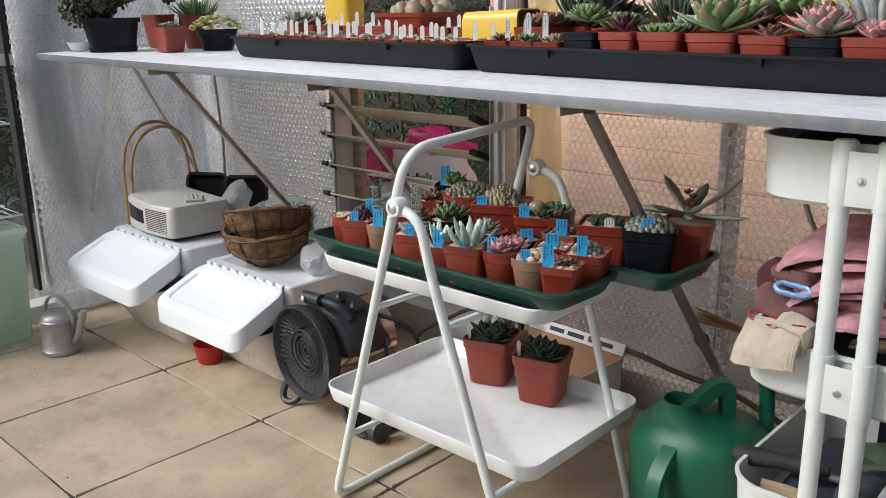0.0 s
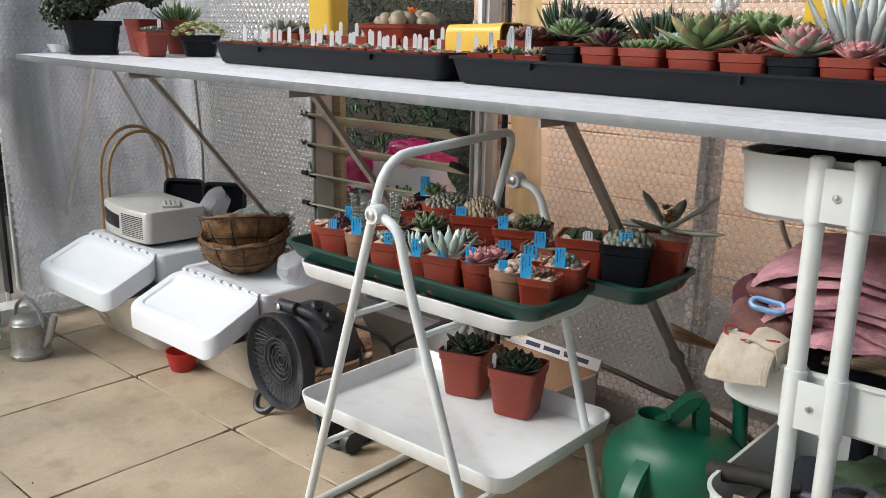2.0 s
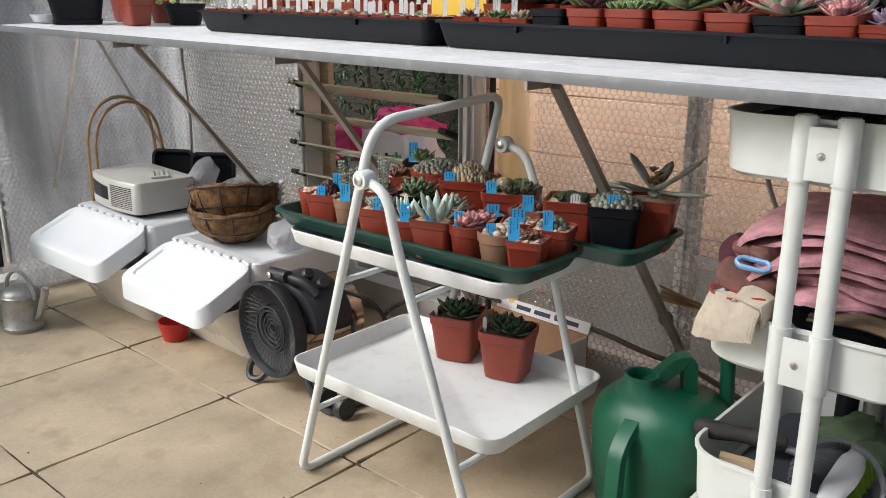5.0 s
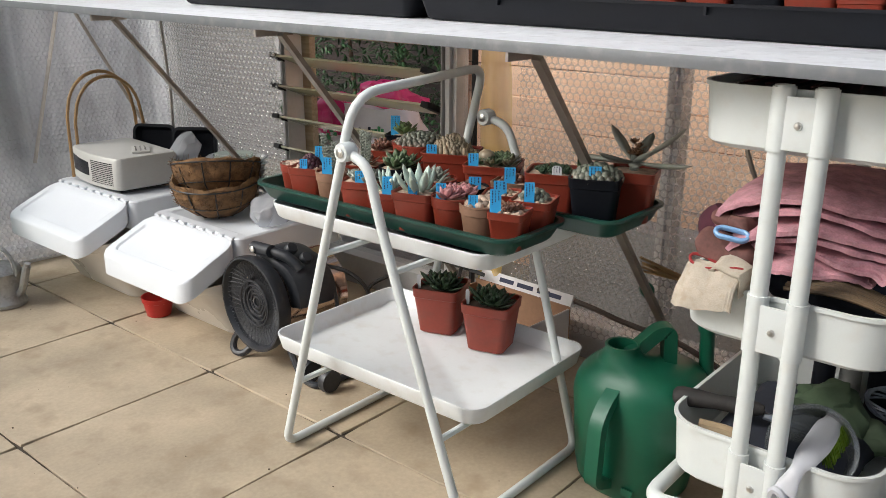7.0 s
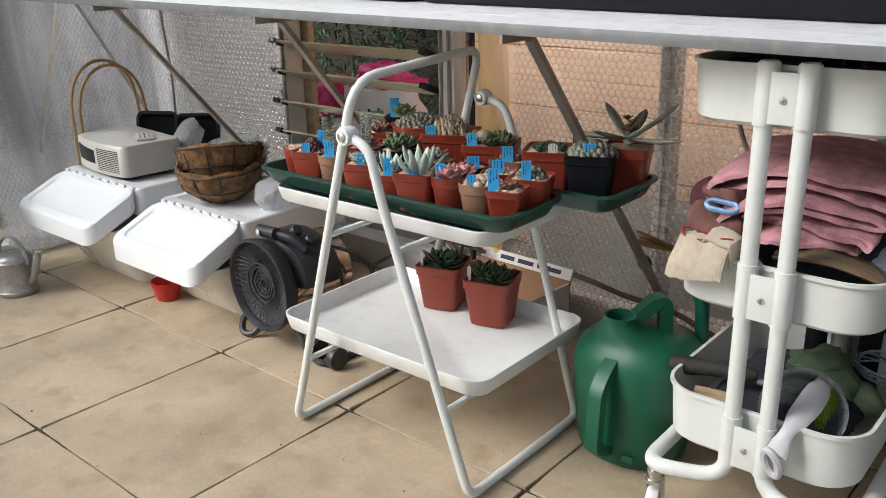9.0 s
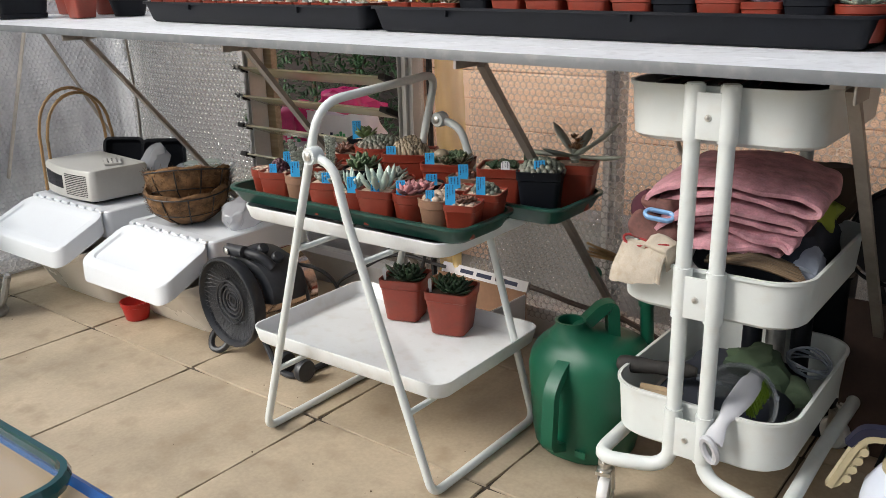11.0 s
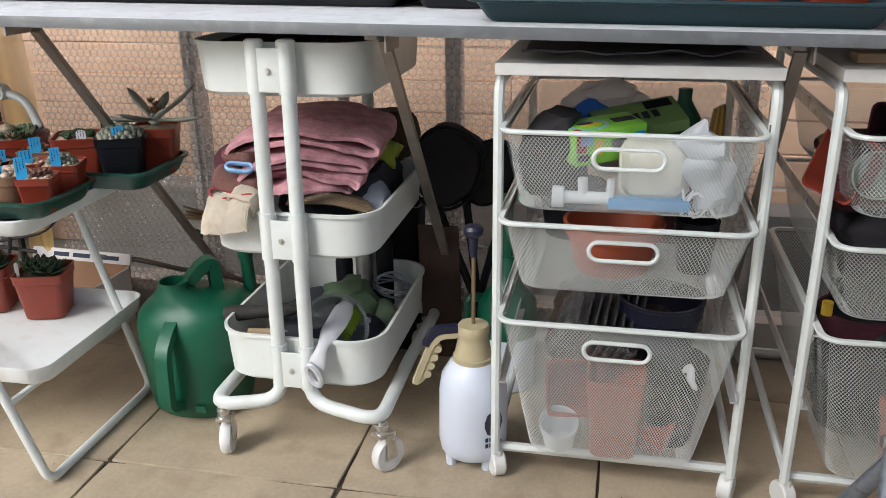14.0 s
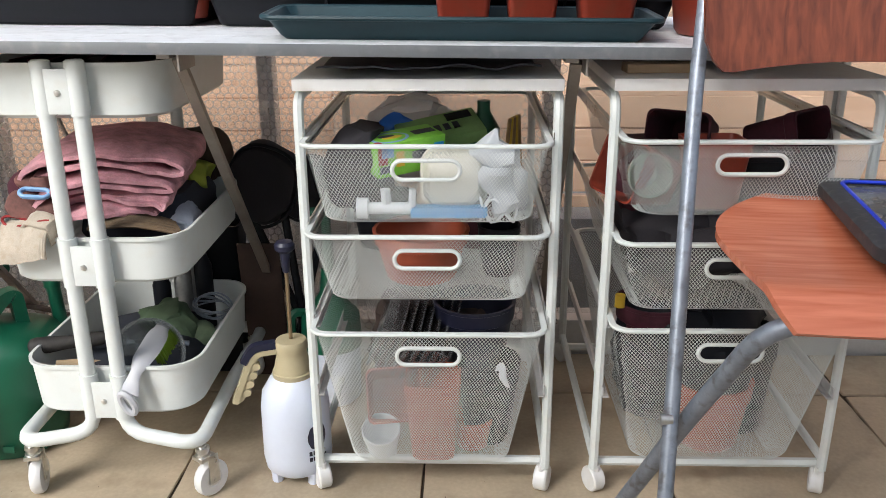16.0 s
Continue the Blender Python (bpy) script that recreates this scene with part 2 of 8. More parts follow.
def fillet(pts, r, n=5, closed=False):
    pts = [Vector(p) for p in pts]
    out = []
    m = len(pts)
    for i, p in enumerate(pts):
        if not closed and i in (0, m - 1):
            out.append(p)
            continue
        a, b = pts[i - 1], pts[(i + 1) % m]
        u, v = (a - p), (b - p)
        lim = min(r[i] if isinstance(r, (list, tuple)) else r, u.length * 0.49, v.length * 0.49)
        u.normalize(), v.normalize()
        s, e = p + u * lim, p + v * lim
        for k in range(n + 1):
            t = k / n
            out.append(s * (1 - t) ** 2 + p * 2 * t * (1 - t) + e * t ** 2)
    return out


def tube(bm, pts, r, n=8, bend=0.0, closed=False, flat=1.0, caps=True, phase=0.0):
    """A round (or, with flat, oval) tube along the points."""
    pts = fillet(pts, bend, closed=closed) if bend else [Vector(p) for p in pts]
    m = len(pts)
    tangents = []
    for i in range(m):
        a = pts[i - 1] if (i or closed) else pts[i]
        b = pts[(i + 1) % m] if (i < m - 1 or closed) else pts[i]
        t = b - a
        tangents.append(t.normalized() if t.length > 1e-9 else Vector((0, 0, 1)))
    up = Vector((0, 0, 1)) if abs(tangents[0].z) < 0.9 else Vector((0, 1, 0))
    rings, last = [], tangents[0]
    for p, t in zip(pts, tangents):
        up = last.rotation_difference(t) @ up
        last = t
        side = t.cross(up)
        if side.length < 1e-6:
            side = t.orthogonal()
        side.normalize()
        up = side.cross(t).normalized()
        rings.append([p + side * (r * math.cos(2 * math.pi * k / n + phase)) + up * (r * flat * math.sin(2 * math.pi * k / n + phase)) for k in range(n)])
    if closed:
        rings.append(rings[0])
    return loft(bm, rings, caps and not closed, caps and not closed)


def box(bm, x0, x1, y0, y1, z0, z1, bevel=0.0, seg=2):
    part_bm = bmesh.new()
    bmesh.ops.create_cube(part_bm, size=1)
    for v in part_bm.verts:
        v.co = Vector(((x0 + x1) / 2 + v.co.x * (x1 - x0), (y0 + y1) / 2 + v.co.y * (y1 - y0), (z0 + z1) / 2 + v.co.z * (z1 - z0)))
    if bevel:
        bmesh.ops.bevel(part_bm, geom=part_bm.edges[:], offset=bevel, segments=seg, affect='EDGES', profile=0.7)
    return merge(bm, part_bm)


def merge(bm, other, m=None):
    if m is not None:
        bmesh.ops.transform(other, matrix=m, verts=other.verts)
    vs = {v: bm.verts.new(v.co) for v in other.verts}
    for f in other.faces:
        bm.faces.new([vs[v] for v in f.verts])
    other.free()
    return bm


def lathe(bm, profile, n=24, start=False, end=False):
    return loft(bm, [circle(max(r, 0.0004), z, n) for r, z in profile], start, end)


def finish(name, bm, mat, parent=None, label="", sharp=38, m=None):
    bmesh.ops.recalc_face_normals(bm, faces=bm.faces)
    me = bpy.data.meshes.new(name)
    bm.to_mesh(me)
    bm.free()
    me.materials.append(mat)
    me.polygons.foreach_set("use_smooth", [True] * len(me.polygons))
    me.set_sharp_from_angle(angle=radians(sharp))
    ob = new(name, me)
    if parent:
        ob.parent = parent
    if m is not None:
        ob.matrix_basis = m
    if label:
        ob["label"] = label
    return ob


def part(name, bm, material, parent, label=""):
    return finish(name, bm, material, parent, label)


def thing(name, label, category, m=None, group="", kind=""):
    ob = new(name)
    ob.empty_display_size = 0.05
    if m is not None:
        ob.matrix_basis = m
    return tagged(ob, label, category, group, kind)


def B():
    return bmesh.new()


def tub(bm, w, d, h, r, taper=0.0, t=0.003, lip=0.004, lip_h=0.004, n=5):
    """An open tub with walls of thickness t and a rolled lip; stands on z = 0."""
    bw, bd = w - 2 * taper, d - 2 * taper
    rb = max(r - taper * 0.4, 0.004)
    e = min(0.006, h * 0.15)
    rings = [rrect(bw - 2 * e, bd - 2 * e, rb, 0, n), rrect(bw, bd, rb, e, n), rrect(w, d, r, h - lip_h, n),
             rrect(w + 2 * lip, d + 2 * lip, r + lip, h - lip_h, n), rrect(w + 2 * lip, d + 2 * lip, r + lip, h, n),
             rrect(w - 2 * t, d - 2 * t, r - t, h, n), rrect(bw - 2 * t, bd - 2 * t, max(rb - t, 0.003), t + e, n), rrect(bw - 2 * t - 2 * e, bd - 2 * t - 2 * e, max(rb - t, 0.003), t, n)]
    return loft(bm, rings)


# ---- structure ----
BENCH_SLOPE = 0.012


def bench_top(x):
    """The height of the staging's top, which falls slightly to the right."""
    return 0.811 - BENCH_SLOPE * x


WALL_Y, LEFT_X, RIGHT_X, FRONT_Y = 0.64, -2.42, 2.6, -2.6
PITCH, PX, PY = 0.455, -1.264, -0.034

bm = B()
box(bm, -40, 40, -40, 40, -0.12, -0.045)
ground = tagged(finish("ground", bm, SOIL_OUT), "ground round the greenhouse, kept pale to bounce light", "ground", kind="structure")
bm = B()
box(bm, LEFT_X - 0.1, RIGHT_X + 0.1, FRONT_Y - 0.1, WALL_Y + 0.08, -0.044, -0.006)
floor = tagged(finish("floor", bm, GROUT), "greenhouse floor of buff square paving slabs with dark joints", "floor", kind="structure")

# back wall: dwarf sill, glazing bars, panes
BARS = [(-2.40, 0.03), (-1.755, 0.03), (-1.085, 0.04), (-0.457, 0.036), (0.184, 0.036), (0.825, 0.036), (1.46, 0.03), (2.08, 0.03)]
wall = thing("wall_back", "aluminium framed greenhouse wall with glass panes on a low sill", "wall", kind="structure")
bm = B()
box(bm, LEFT_X, RIGHT_X, WALL_Y - 0.01, WALL_Y + 0.07, -0.006, 0.085, 0.004)
part("sill", bm, ALU_FRAME, wall, "grey sill at the foot of the glass")
for x, w in BARS:
    bm = B()
    box(bm, x - w / 2, x + w / 2, WALL_Y, WALL_Y + 0.05, 0.086, 1.98, 0.003)
    box(bm, x - w * 0.18, x + w * 0.18, WALL_Y - 0.014, WALL_Y - 0.001, 0.086, 1.98, 0.002)
    part("glazing_bar", bm, ALU_FRAME, wall)
bm = B()
box(bm, -1.026, -1.018, WALL_Y + 0.014, WALL_Y + 0.03, 0.086, 1.98)
part("rubber_seal", bm, SEAL, wall, "black rubber sealing strip")
bm = B()
box(bm, LEFT_X, RIGHT_X, WALL_Y + 0.001, WALL_Y + 0.06, 1.981, 2.04, 0.003)
part("eaves_rail", bm, ALU_FRAME, wall)
for (a, wa), (b, wb) in zip(BARS, BARS[1:]):
    if a == -1.755:
        continue
    bm = B()
    box(bm, a + wa / 2 + 0.001, b - wb / 2 - 0.001, WALL_Y + 0.03, WALL_Y + 0.034, 0.087, 1.979)
    p = part("pane", bm, GLASS, wall)
    p.visible_shadow = False
# pane over the louvres
bm = B()
box(bm, -1.739, -1.106, WALL_Y + 0.03, WALL_Y + 0.034, 0.95, 1.979)
part("pane", bm, GLASS, wall).visible_shadow = False
bm = B()
box(bm, -1.739, -1.106, WALL_Y + 0.03, WALL_Y + 0.034, 0.087, 0.36)
part("pane", bm, GLASS, wall).visible_shadow = False

# louvre window: glass blades in black clips, between timber-coloured jambs
louvre_window = thing("louvre_window", "open louvre window with hazy green glass blades in black clips", "window", kind="structure")
for z in (0.37, 0.465, 0.56, 0.65, 0.745, 0.84):
    bm = B()
    box(bm, -1.754, -1.142, -0.052, 0.052, -0.003, 0.003, 0.001)
    blade = part("louvre_blade", bm, LOUVRE, louvre_window)
    blade.matrix_basis = pose(0, WALL_Y + 0.01, z, -22, 0, 0)
    for x in (-1.760, -1.137):
        bm = B()
        box(bm, x - 0.013, x + 0.013, -0.060, 0.058, -0.008, 0.007, 0.002)
        part("blade_clip", bm, SEAL, blade)
for x in (-1.738, -1.1075):
    bm = B()
    box(bm, x - 0.0015, x + 0.0015, WALL_Y - 0.012, WALL_Y + 0.055, 0.3, 0.95)
    part("jamb", bm, ALU_FRAME, louvre_window)
bm = B()
box(bm, -1.752, -1.712, WALL_Y + 0.066, WALL_Y + 0.09, 0.086, 0.95, 0.002)
part("timber_batten", bm, PALE_WOOD, louvre_window)

# end wall with a door post
end_wall = thing("wall_end", "aluminium framed glass end wall", "wall", kind="structure")
for y, w in ((0.63, 0.03), (-0.019, 0.030), (-0.95, 0.03), (-1.8, 0.03), (-2.58, 0.03)):
    bm = B()
    box(bm, LEFT_X - 0.05, LEFT_X, y - w / 2, y + w / 2, 0.086, 1.98, 0.003)
    part("glazing_bar", bm, ALU_FRAME, end_wall)
bm = B()
box(bm, LEFT_X - 0.045, LEFT_X - 0.004, -0.072, -0.061, 0.086, 1.98)
part("rubber_seal", bm, SEAL, end_wall, "black rubber sealing strip")
for z in (0.80, 1.98):
    bm = B()
    box(bm, LEFT_X - 0.04, LEFT_X - 0.006, -2.56, -0.048, z, z + 0.034, 0.003)
    part("cross_rail", bm, ALU_FRAME, end_wall)
bm = B()
box(bm, LEFT_X - 0.05, LEFT_X + 0.04, FRONT_Y, WALL_Y - 0.012, -0.006, 0.05, 0.006)
part("sill", bm, WHITE_BOARD, end_wall, "pale stone sill")
for a, b in ((-0.003, 0.615), (-0.935, -0.049), (-1.785, -0.965), (-2.565, -1.815)):
    bm = B()
    box(bm, LEFT_X - 0.03, LEFT_X - 0.026, a, b, 0.087, 1.979)
    part("pane", bm, GLASS, end_wall).visible_shadow = False

# the sides that are never seen, and the roof: bars and glass
# Two walls added out of view to hold sun and sky off the right.
shade_walls = thing("unseen_shade_walls", "unseen pale walls added to shade the greenhouse and bounce light", "wall", kind="structure")
bm = B()
box(bm, RIGHT_X + 0.06, RIGHT_X + 0.26, FRONT_Y - 0.1, WALL_Y + 0.1, -0.044, 0.9)
part("masonry", bm, WALL_BOUNCE, shade_walls)
bm = B()
box(bm, -1.7, 1.9, FRONT_Y - 1.30, FRONT_Y - 1.10, -0.044, 4.6)
part("masonry", bm, WALL_BOUNCE, shade_walls)
far_wall = thing("wall_front", "aluminium framed greenhouse wall behind the walkway", "wall", kind="structure")
for x in np.arange(-2.4, 2.61, 0.625):
    bm = B()
    box(bm, x - 0.015, x + 0.015, FRONT_Y - 0.05, FRONT_Y, -0.006, 1.98)
    part("glazing_bar", bm, ALU_FRAME, far_wall)
for y in np.arange(-2.58, 0.6, 0.64):
    bm = B()
    box(bm, RIGHT_X, RIGHT_X + 0.05, y - 0.015, y + 0.015, -0.006, 1.98)
    part("glazing_bar", bm, ALU_FRAME, far_wall)
bm = B()
box(bm, LEFT_X, RIGHT_X, FRONT_Y - 0.06, FRONT_Y + 0.02, 1.981, 2.04)
part("eaves_rail", bm, ALU_FRAME, far_wall)
ceiling = thing("ceiling", "glass roof on slim aluminium bars", "roof", kind="structure")
bm = B()
for x in np.arange(-2.4, 2.61, 0.625):
    for y0, y1 in ((WALL_Y, -0.98), (FRONT_Y, -0.98)):
        tube(bm, [(x, y0, 2.02), (x, y1, 2.9)], 0.014, 6)
tube(bm, [(LEFT_X, -0.98, 2.92), (RIGHT_X, -0.98, 2.92)], 0.025, 6)
part("roof_bars", bm, ALU_FRAME, ceiling)
bm = B()
for y0 in (WALL_Y, FRONT_Y):
    vs = [bm.verts.new(p) for p in ((LEFT_X, y0, 2.045), (RIGHT_X, y0, 2.045), (RIGHT_X, -0.98, 2.945), (LEFT_X, -0.98, 2.945))]
    bm.faces.new(vs)
p = part("roof_glass", bm, ROOF_GLASS, ceiling)
p.visible_shadow = False


# ---- bubble wrap ----
def bubble_wrap(name, label, origin, across, width, height, pitch, sag, seed, film_mat=WRAP, bubble_mat=BUBBLE):
    """A hanging film with rows of round bubbles on its inner face. across: unit vector along the wall; sag(u, v): how far it hangs off the wall."""
    rnd = random.Random(seed)
    t = thing(name, label, "bubble wrap", kind="structure")
    up, across = Vector((0, 0, 1)), Vector(across).normalized()
    inward = across.cross(up)
    origin = Vector(origin)
    if inward.dot(Vector((-0.5, -0.6, 0)) - origin) < 0:
        inward = -inward

    def at(u, v):
        return origin + across * u + up * v + inward * sag(u, v)
    fv, ff, verts, faces = [], [], [], []
    row, v = 0, pitch * 0.6
    while v < height:
        u = pitch * (0.6 + 0.5 * (row % 2))
        while u < width:
            c = at(u, v)
            du, dv = (at(u + 0.004, v) - c).normalized(), (at(u, v + 0.004) - c).normalized()
            nrm = du.cross(dv).normalized()
            if nrm.dot(inward) < 0:
                nrm = -nrm
            r = pitch * 0.470 * rnd.uniform(0.96, 1.02)
            hgt = pitch * (0.36 if film_mat is WRAP else 0.11) * rnd.uniform(0.5, 1.1)
            tilt = (rnd.uniform(-0.2, 0.2), rnd.uniform(-0.2, 0.2))
            base, fb = len(verts), len(fv)
            for k in range(12):
                a = math.pi * (k + 0) / 6 + math.pi / 2
                reach = pitch * 0.5 / math.cos(((k + 1) % 2) * math.pi / 6) * 1.002
                fv.append(c + du * (reach * math.cos(a)) + dv * (reach * math.sin(a)))
            for k in range(12):
                a = math.pi * k / 6 + math.pi / 2
                fv.append(c + du * (r * math.cos(a)) + dv * (r * math.sin(a)))
            for k in range(12):
                m = (k + 1) % 12
                ff.append((fb + k, fb + m, fb + 12 + m, fb + 12 + k))
            for rr, hh in ((1.0, 0.0), (0.93, 0.55), (0.62, 0.93)):
                for k in range(12):
                    a = math.pi * k / 6 + math.pi / 2
                    x, y = rr * math.cos(a), rr * math.sin(a)
                    verts.append(c + du * (r * x) + dv * (r * y) + nrm * (hgt * hh * (1 + tilt[0] * x + tilt[1] * y)))
            verts.append(c + nrm * hgt)
            for k in range(12):
                m = (k + 1) % 12
                for q in (0, 12):
                    faces.append((base + q + k, base + q + m, base + q + 12 + m, base + q + 12 + k))
                faces.append((base + 24 + k, base + 24 + m, base + 36))
            u += pitch
        row += 1
        v += pitch * 0.866
    for nm, vs, fs, mt in (("film", fv, ff, film_mat), ("bubbles", verts, faces, bubble_mat)):
        me = bpy.data.meshes.new(nm)
        me.from_pydata(vs, [], fs)
        me.materials.append(mt)
        if nm == "bubbles" and film_mat is WRAP:
            me.materials.append(BUBBLE_RIM)
            me.polygons.foreach_set("material_index", [1 if i % 3 == 0 else 0 for i in range(len(me.polygons))])
        me.polygons.foreach_set("use_smooth", [True] * len(me.polygons))
        ob = new(nm, me)
        ob.parent = t
        if nm == "bubbles":
            tagged(ob, kind="stuff")
        ob.visible_shadow = False
    return t


bubble_wrap("bubble_wrap_back", "clear bubble wrap lining hung on the back glazing", (-0.85, WALL_Y - 0.02, 0.07), (1, 0, 0), 1.70, 1.0, 0.0180,
            lambda u, v: 0.012 + 0.010 * math.sin(u * 5.1) + 0.02 * max(0, 0.3 - v), 1)
bubble_wrap("bubble_wrap_corner", "silvery bubble wrap lining bulging in the corner", (-2.395, WALL_Y - 0.02, 0.03), (1, 0, 0), 0.655, 1.2, 0.0192,
            lambda u, v: 0.015 + 0.03 * math.sin(u * 4.6) ** 2 + 0.01 * math.sin(v * 7 + u * 5), 2, WRAP, BUBBLE_SILVER)
bubble_wrap("bubble_wrap_end", "large-bubble wrap sheet hung inside the end wall", (LEFT_X + 0.012, -0.066, 0.03), (0, 1, 0), 0.681, 1.4, 0.0160,
            lambda u, v: 0.010 + 0.16 * max(0, 0.62 - v) ** 1.5 + 0.014 * math.sin(u * 9 + v * 4) ** 2, 3, WRAP_END, WRAP_END)


# yellowed edge of the lining beside the louvres
bm = B()
line = [[bm.verts.new((x + 0.006 * math.sin(9 * z + x * 40), WALL_Y - 0.040 - 0.010 * math.sin(70 * x + 5 * z), z)) for x in np.linspace(-0.955, -0.868, 9)] for z in np.linspace(0.07, 1.05, 30)]
for a, b in zip(line, line[1:]):
    for i in range(8):
        bm.faces.new((a[i], a[i + 1], b[i + 1], b[i]))
strip = thing("bubble_wrap_edge", "yellowed plain edge of the bubble wrap lining", "bubble wrap", kind="structure")
part("film", bm, WRAP_YELLOW, strip).visible_shadow = False


# ---- staging bench ----
bench = thing("staging_bench", "long aluminium greenhouse staging bench with grooved slats", "bench", pose(0, 0, 0, 0, math.degrees(math.atan(BENCH_SLOPE)), 0))
X0, X1 = -2.385, 2.4
# The rail's darker grey puts the shade of the front face into its colour.
bm = B()
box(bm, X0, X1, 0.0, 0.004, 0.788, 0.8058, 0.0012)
part("front_rail", bm, ALU_RAIL_SHADE, bench, "aluminium front edge coloured greyer as if in shade")
for k in range(5):
    y0, y1, z0, z1 = ((0.0042, 0.0900, 0.8060, 0.8090), (0.0914, 0.2280, 0.8091, 0.8110), (0.2294, 0.348, 0.8110, 0.8110), (0.3494, 0.468, 0.8110, 0.8110), (0.4694, 0.588, 0.8110, 0.8110))[k]
    bm = B()
    loft(bm, [[Vector((x, y0, 0.789 if k == 0 else 0.797)), Vector((x, y0, z0)), Vector((x, y1, z1)), Vector((x, y1, 0.797))] for x in (X0, X1)])
    part("slat", bm, ALU, bench)
bm = B()
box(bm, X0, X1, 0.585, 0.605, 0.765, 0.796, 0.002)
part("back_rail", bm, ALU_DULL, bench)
for x, lean in ((-1.675, 0), (-1.03, 0), (-0.405, 0), (0.19, 0.011), (0.80, 0.011), (1.43, 0)):
    bm = B()
    if lean:
        box(bm, x + 0.001, x + 0.0045, 0.012, 0.09, 0.762, 0.7885, 0.001)
        box(bm, x - 0.030, x - 0.010, 0.012, 0.050, 0.781, 0.7885, 0.001)
    else:
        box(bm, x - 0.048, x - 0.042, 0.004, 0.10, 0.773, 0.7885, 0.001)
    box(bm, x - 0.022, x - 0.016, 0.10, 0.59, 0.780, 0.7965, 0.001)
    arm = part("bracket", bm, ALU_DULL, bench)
    bm = B()
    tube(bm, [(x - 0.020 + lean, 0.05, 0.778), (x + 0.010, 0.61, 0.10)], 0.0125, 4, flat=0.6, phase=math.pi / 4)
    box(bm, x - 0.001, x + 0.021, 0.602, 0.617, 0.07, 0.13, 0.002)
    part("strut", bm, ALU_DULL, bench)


# flat bracing straps on the end wall
for (y0, z0), (y1, z1) in (((0.235, 0.80), (0.10, 0.33)), ((0.285, 0.80), (0.52, 0.36))):
    bm = B()
    tube(bm, [(-2.352, y0, z0), (-2.352, y1, z1)], 0.012, 6, flat=0.35)
    part("brace", bm, ALU_DULL, end_wall)


# ---- three-tier trolley ----
trolley = thing("utility_trolley", "white powder-coated three-tier metal trolley with castors", "trolley", pose(0.0, 0.05, 0, 0, 0, 0))
TD, TW = 0.42, 0.312
for z, h in ((0.679, 0.089), (0.398, 0.083), (0.146, 0.097)):
    bm = B()
    tub(bm, TW, TD, h, 0.062, 0.005, 0.002, 0.004, 0.006, 8)
    t = part("tray", bm, WHITE_METAL, trolley)
    t.matrix_basis = pose(0, 0.012 + TD / 2, z)
for s, yy in ((0, 0.0), (1, 2 * 0.012 + TD)):
    for sx in (-1, 1):
        bm = B()
        tube(bm, [(sx * 0.027, yy, 0.774), (sx * 0.027, yy, 0.119), ((0.170 if sx > 0 else -0.150), yy - (0.04 if s == 0 else -0.02), 0.117), ((0.166 if sx > 0 else -0.152), 0.22, 0.119)], 0.0130, 10, bend=0.045)
        part("pole", bm, WHITE_METAL, trolley)
    for z in (0.687, 0.399, 0.149):
        o = -1 if s == 0 else 1
        bm = B()
        tube(bm, [(-0.027, yy, z), (-0.027, yy, z + 0.085)], 0.0155, 12)
        tube(bm, [(0.027, yy, z), (0.027, yy, z + 0.085)], 0.0155, 12)
        box(bm, -0.027, 0.027, min(yy + o * 0.0095, yy + o * 0.0125), max(yy + o * 0.0095, yy + o * 0.0125), z + 0.004, z + 0.074, 0.001)
        clamp = part("clamp", bm, WHITE_METAL, trolley)
        bm = B()
        lathe(bm, [(0.0055, 0), (0.0055, 0.001), (0.004, 0.003), (0.0008, 0.0036)], 12, True, True)
        sc = part("screw", bm, CHROME, clamp, "bright domed screw")
        sc.matrix_basis = pose(0, yy + o * 0.0126, z + 0.037, 90 if s == 0 else -90, 0, 0)
for x, yy, turn in ((-0.138, -0.022, 12), (0.168, -0.022, -35), (-0.15, 0.44, 20), (0.15, 0.44, 60)):
    bm = B()
    lathe(bm, [(0.013, 0.084), (0.0135, 0.088), (0.010, 0.090), (0.010, 0.095), (0.013, 0.096), (0.0125, 0.102), (0.008, 0.1025), (0.008, 0.107)], 14, True, True)
    box(bm, -0.0135, -0.011, 0.000, 0.022, 0.028, 0.084, 0.001)
    box(bm, 0.011, 0.0135, 0.000, 0.022, 0.028, 0.084, 0.001)
    box(bm, -0.0135, 0.0135, -0.014, 0.018, 0.078, 0.085, 0.001)
    tube(bm, [(-0.015, 0.012, 0.034), (0.015, 0.012, 0.034)], 0.004, 8)
    castor = part("castor", bm, CHROME, trolley, "zinc-plated swivel castor fork")
    castor.matrix_basis = pose(x, yy, 0, 0, 0, turn)
    bm = B()
    w = B()
    lathe(w, [(0.004, -0.009), (0.015, -0.008), (0.017, -0.0098), (0.031, -0.0098), (0.034, -0.005), (0.034, 0.005), (0.031, 0.0098), (0.017, 0.0098), (0.015, 0.008), (0.004, 0.009)], 20, True, True)
    merge(bm, w, pose(0, 0.012, 0.034, 0, 90, 0))
    part("wheel", bm, WHITE_BOARD, castor, "white plastic wheel")


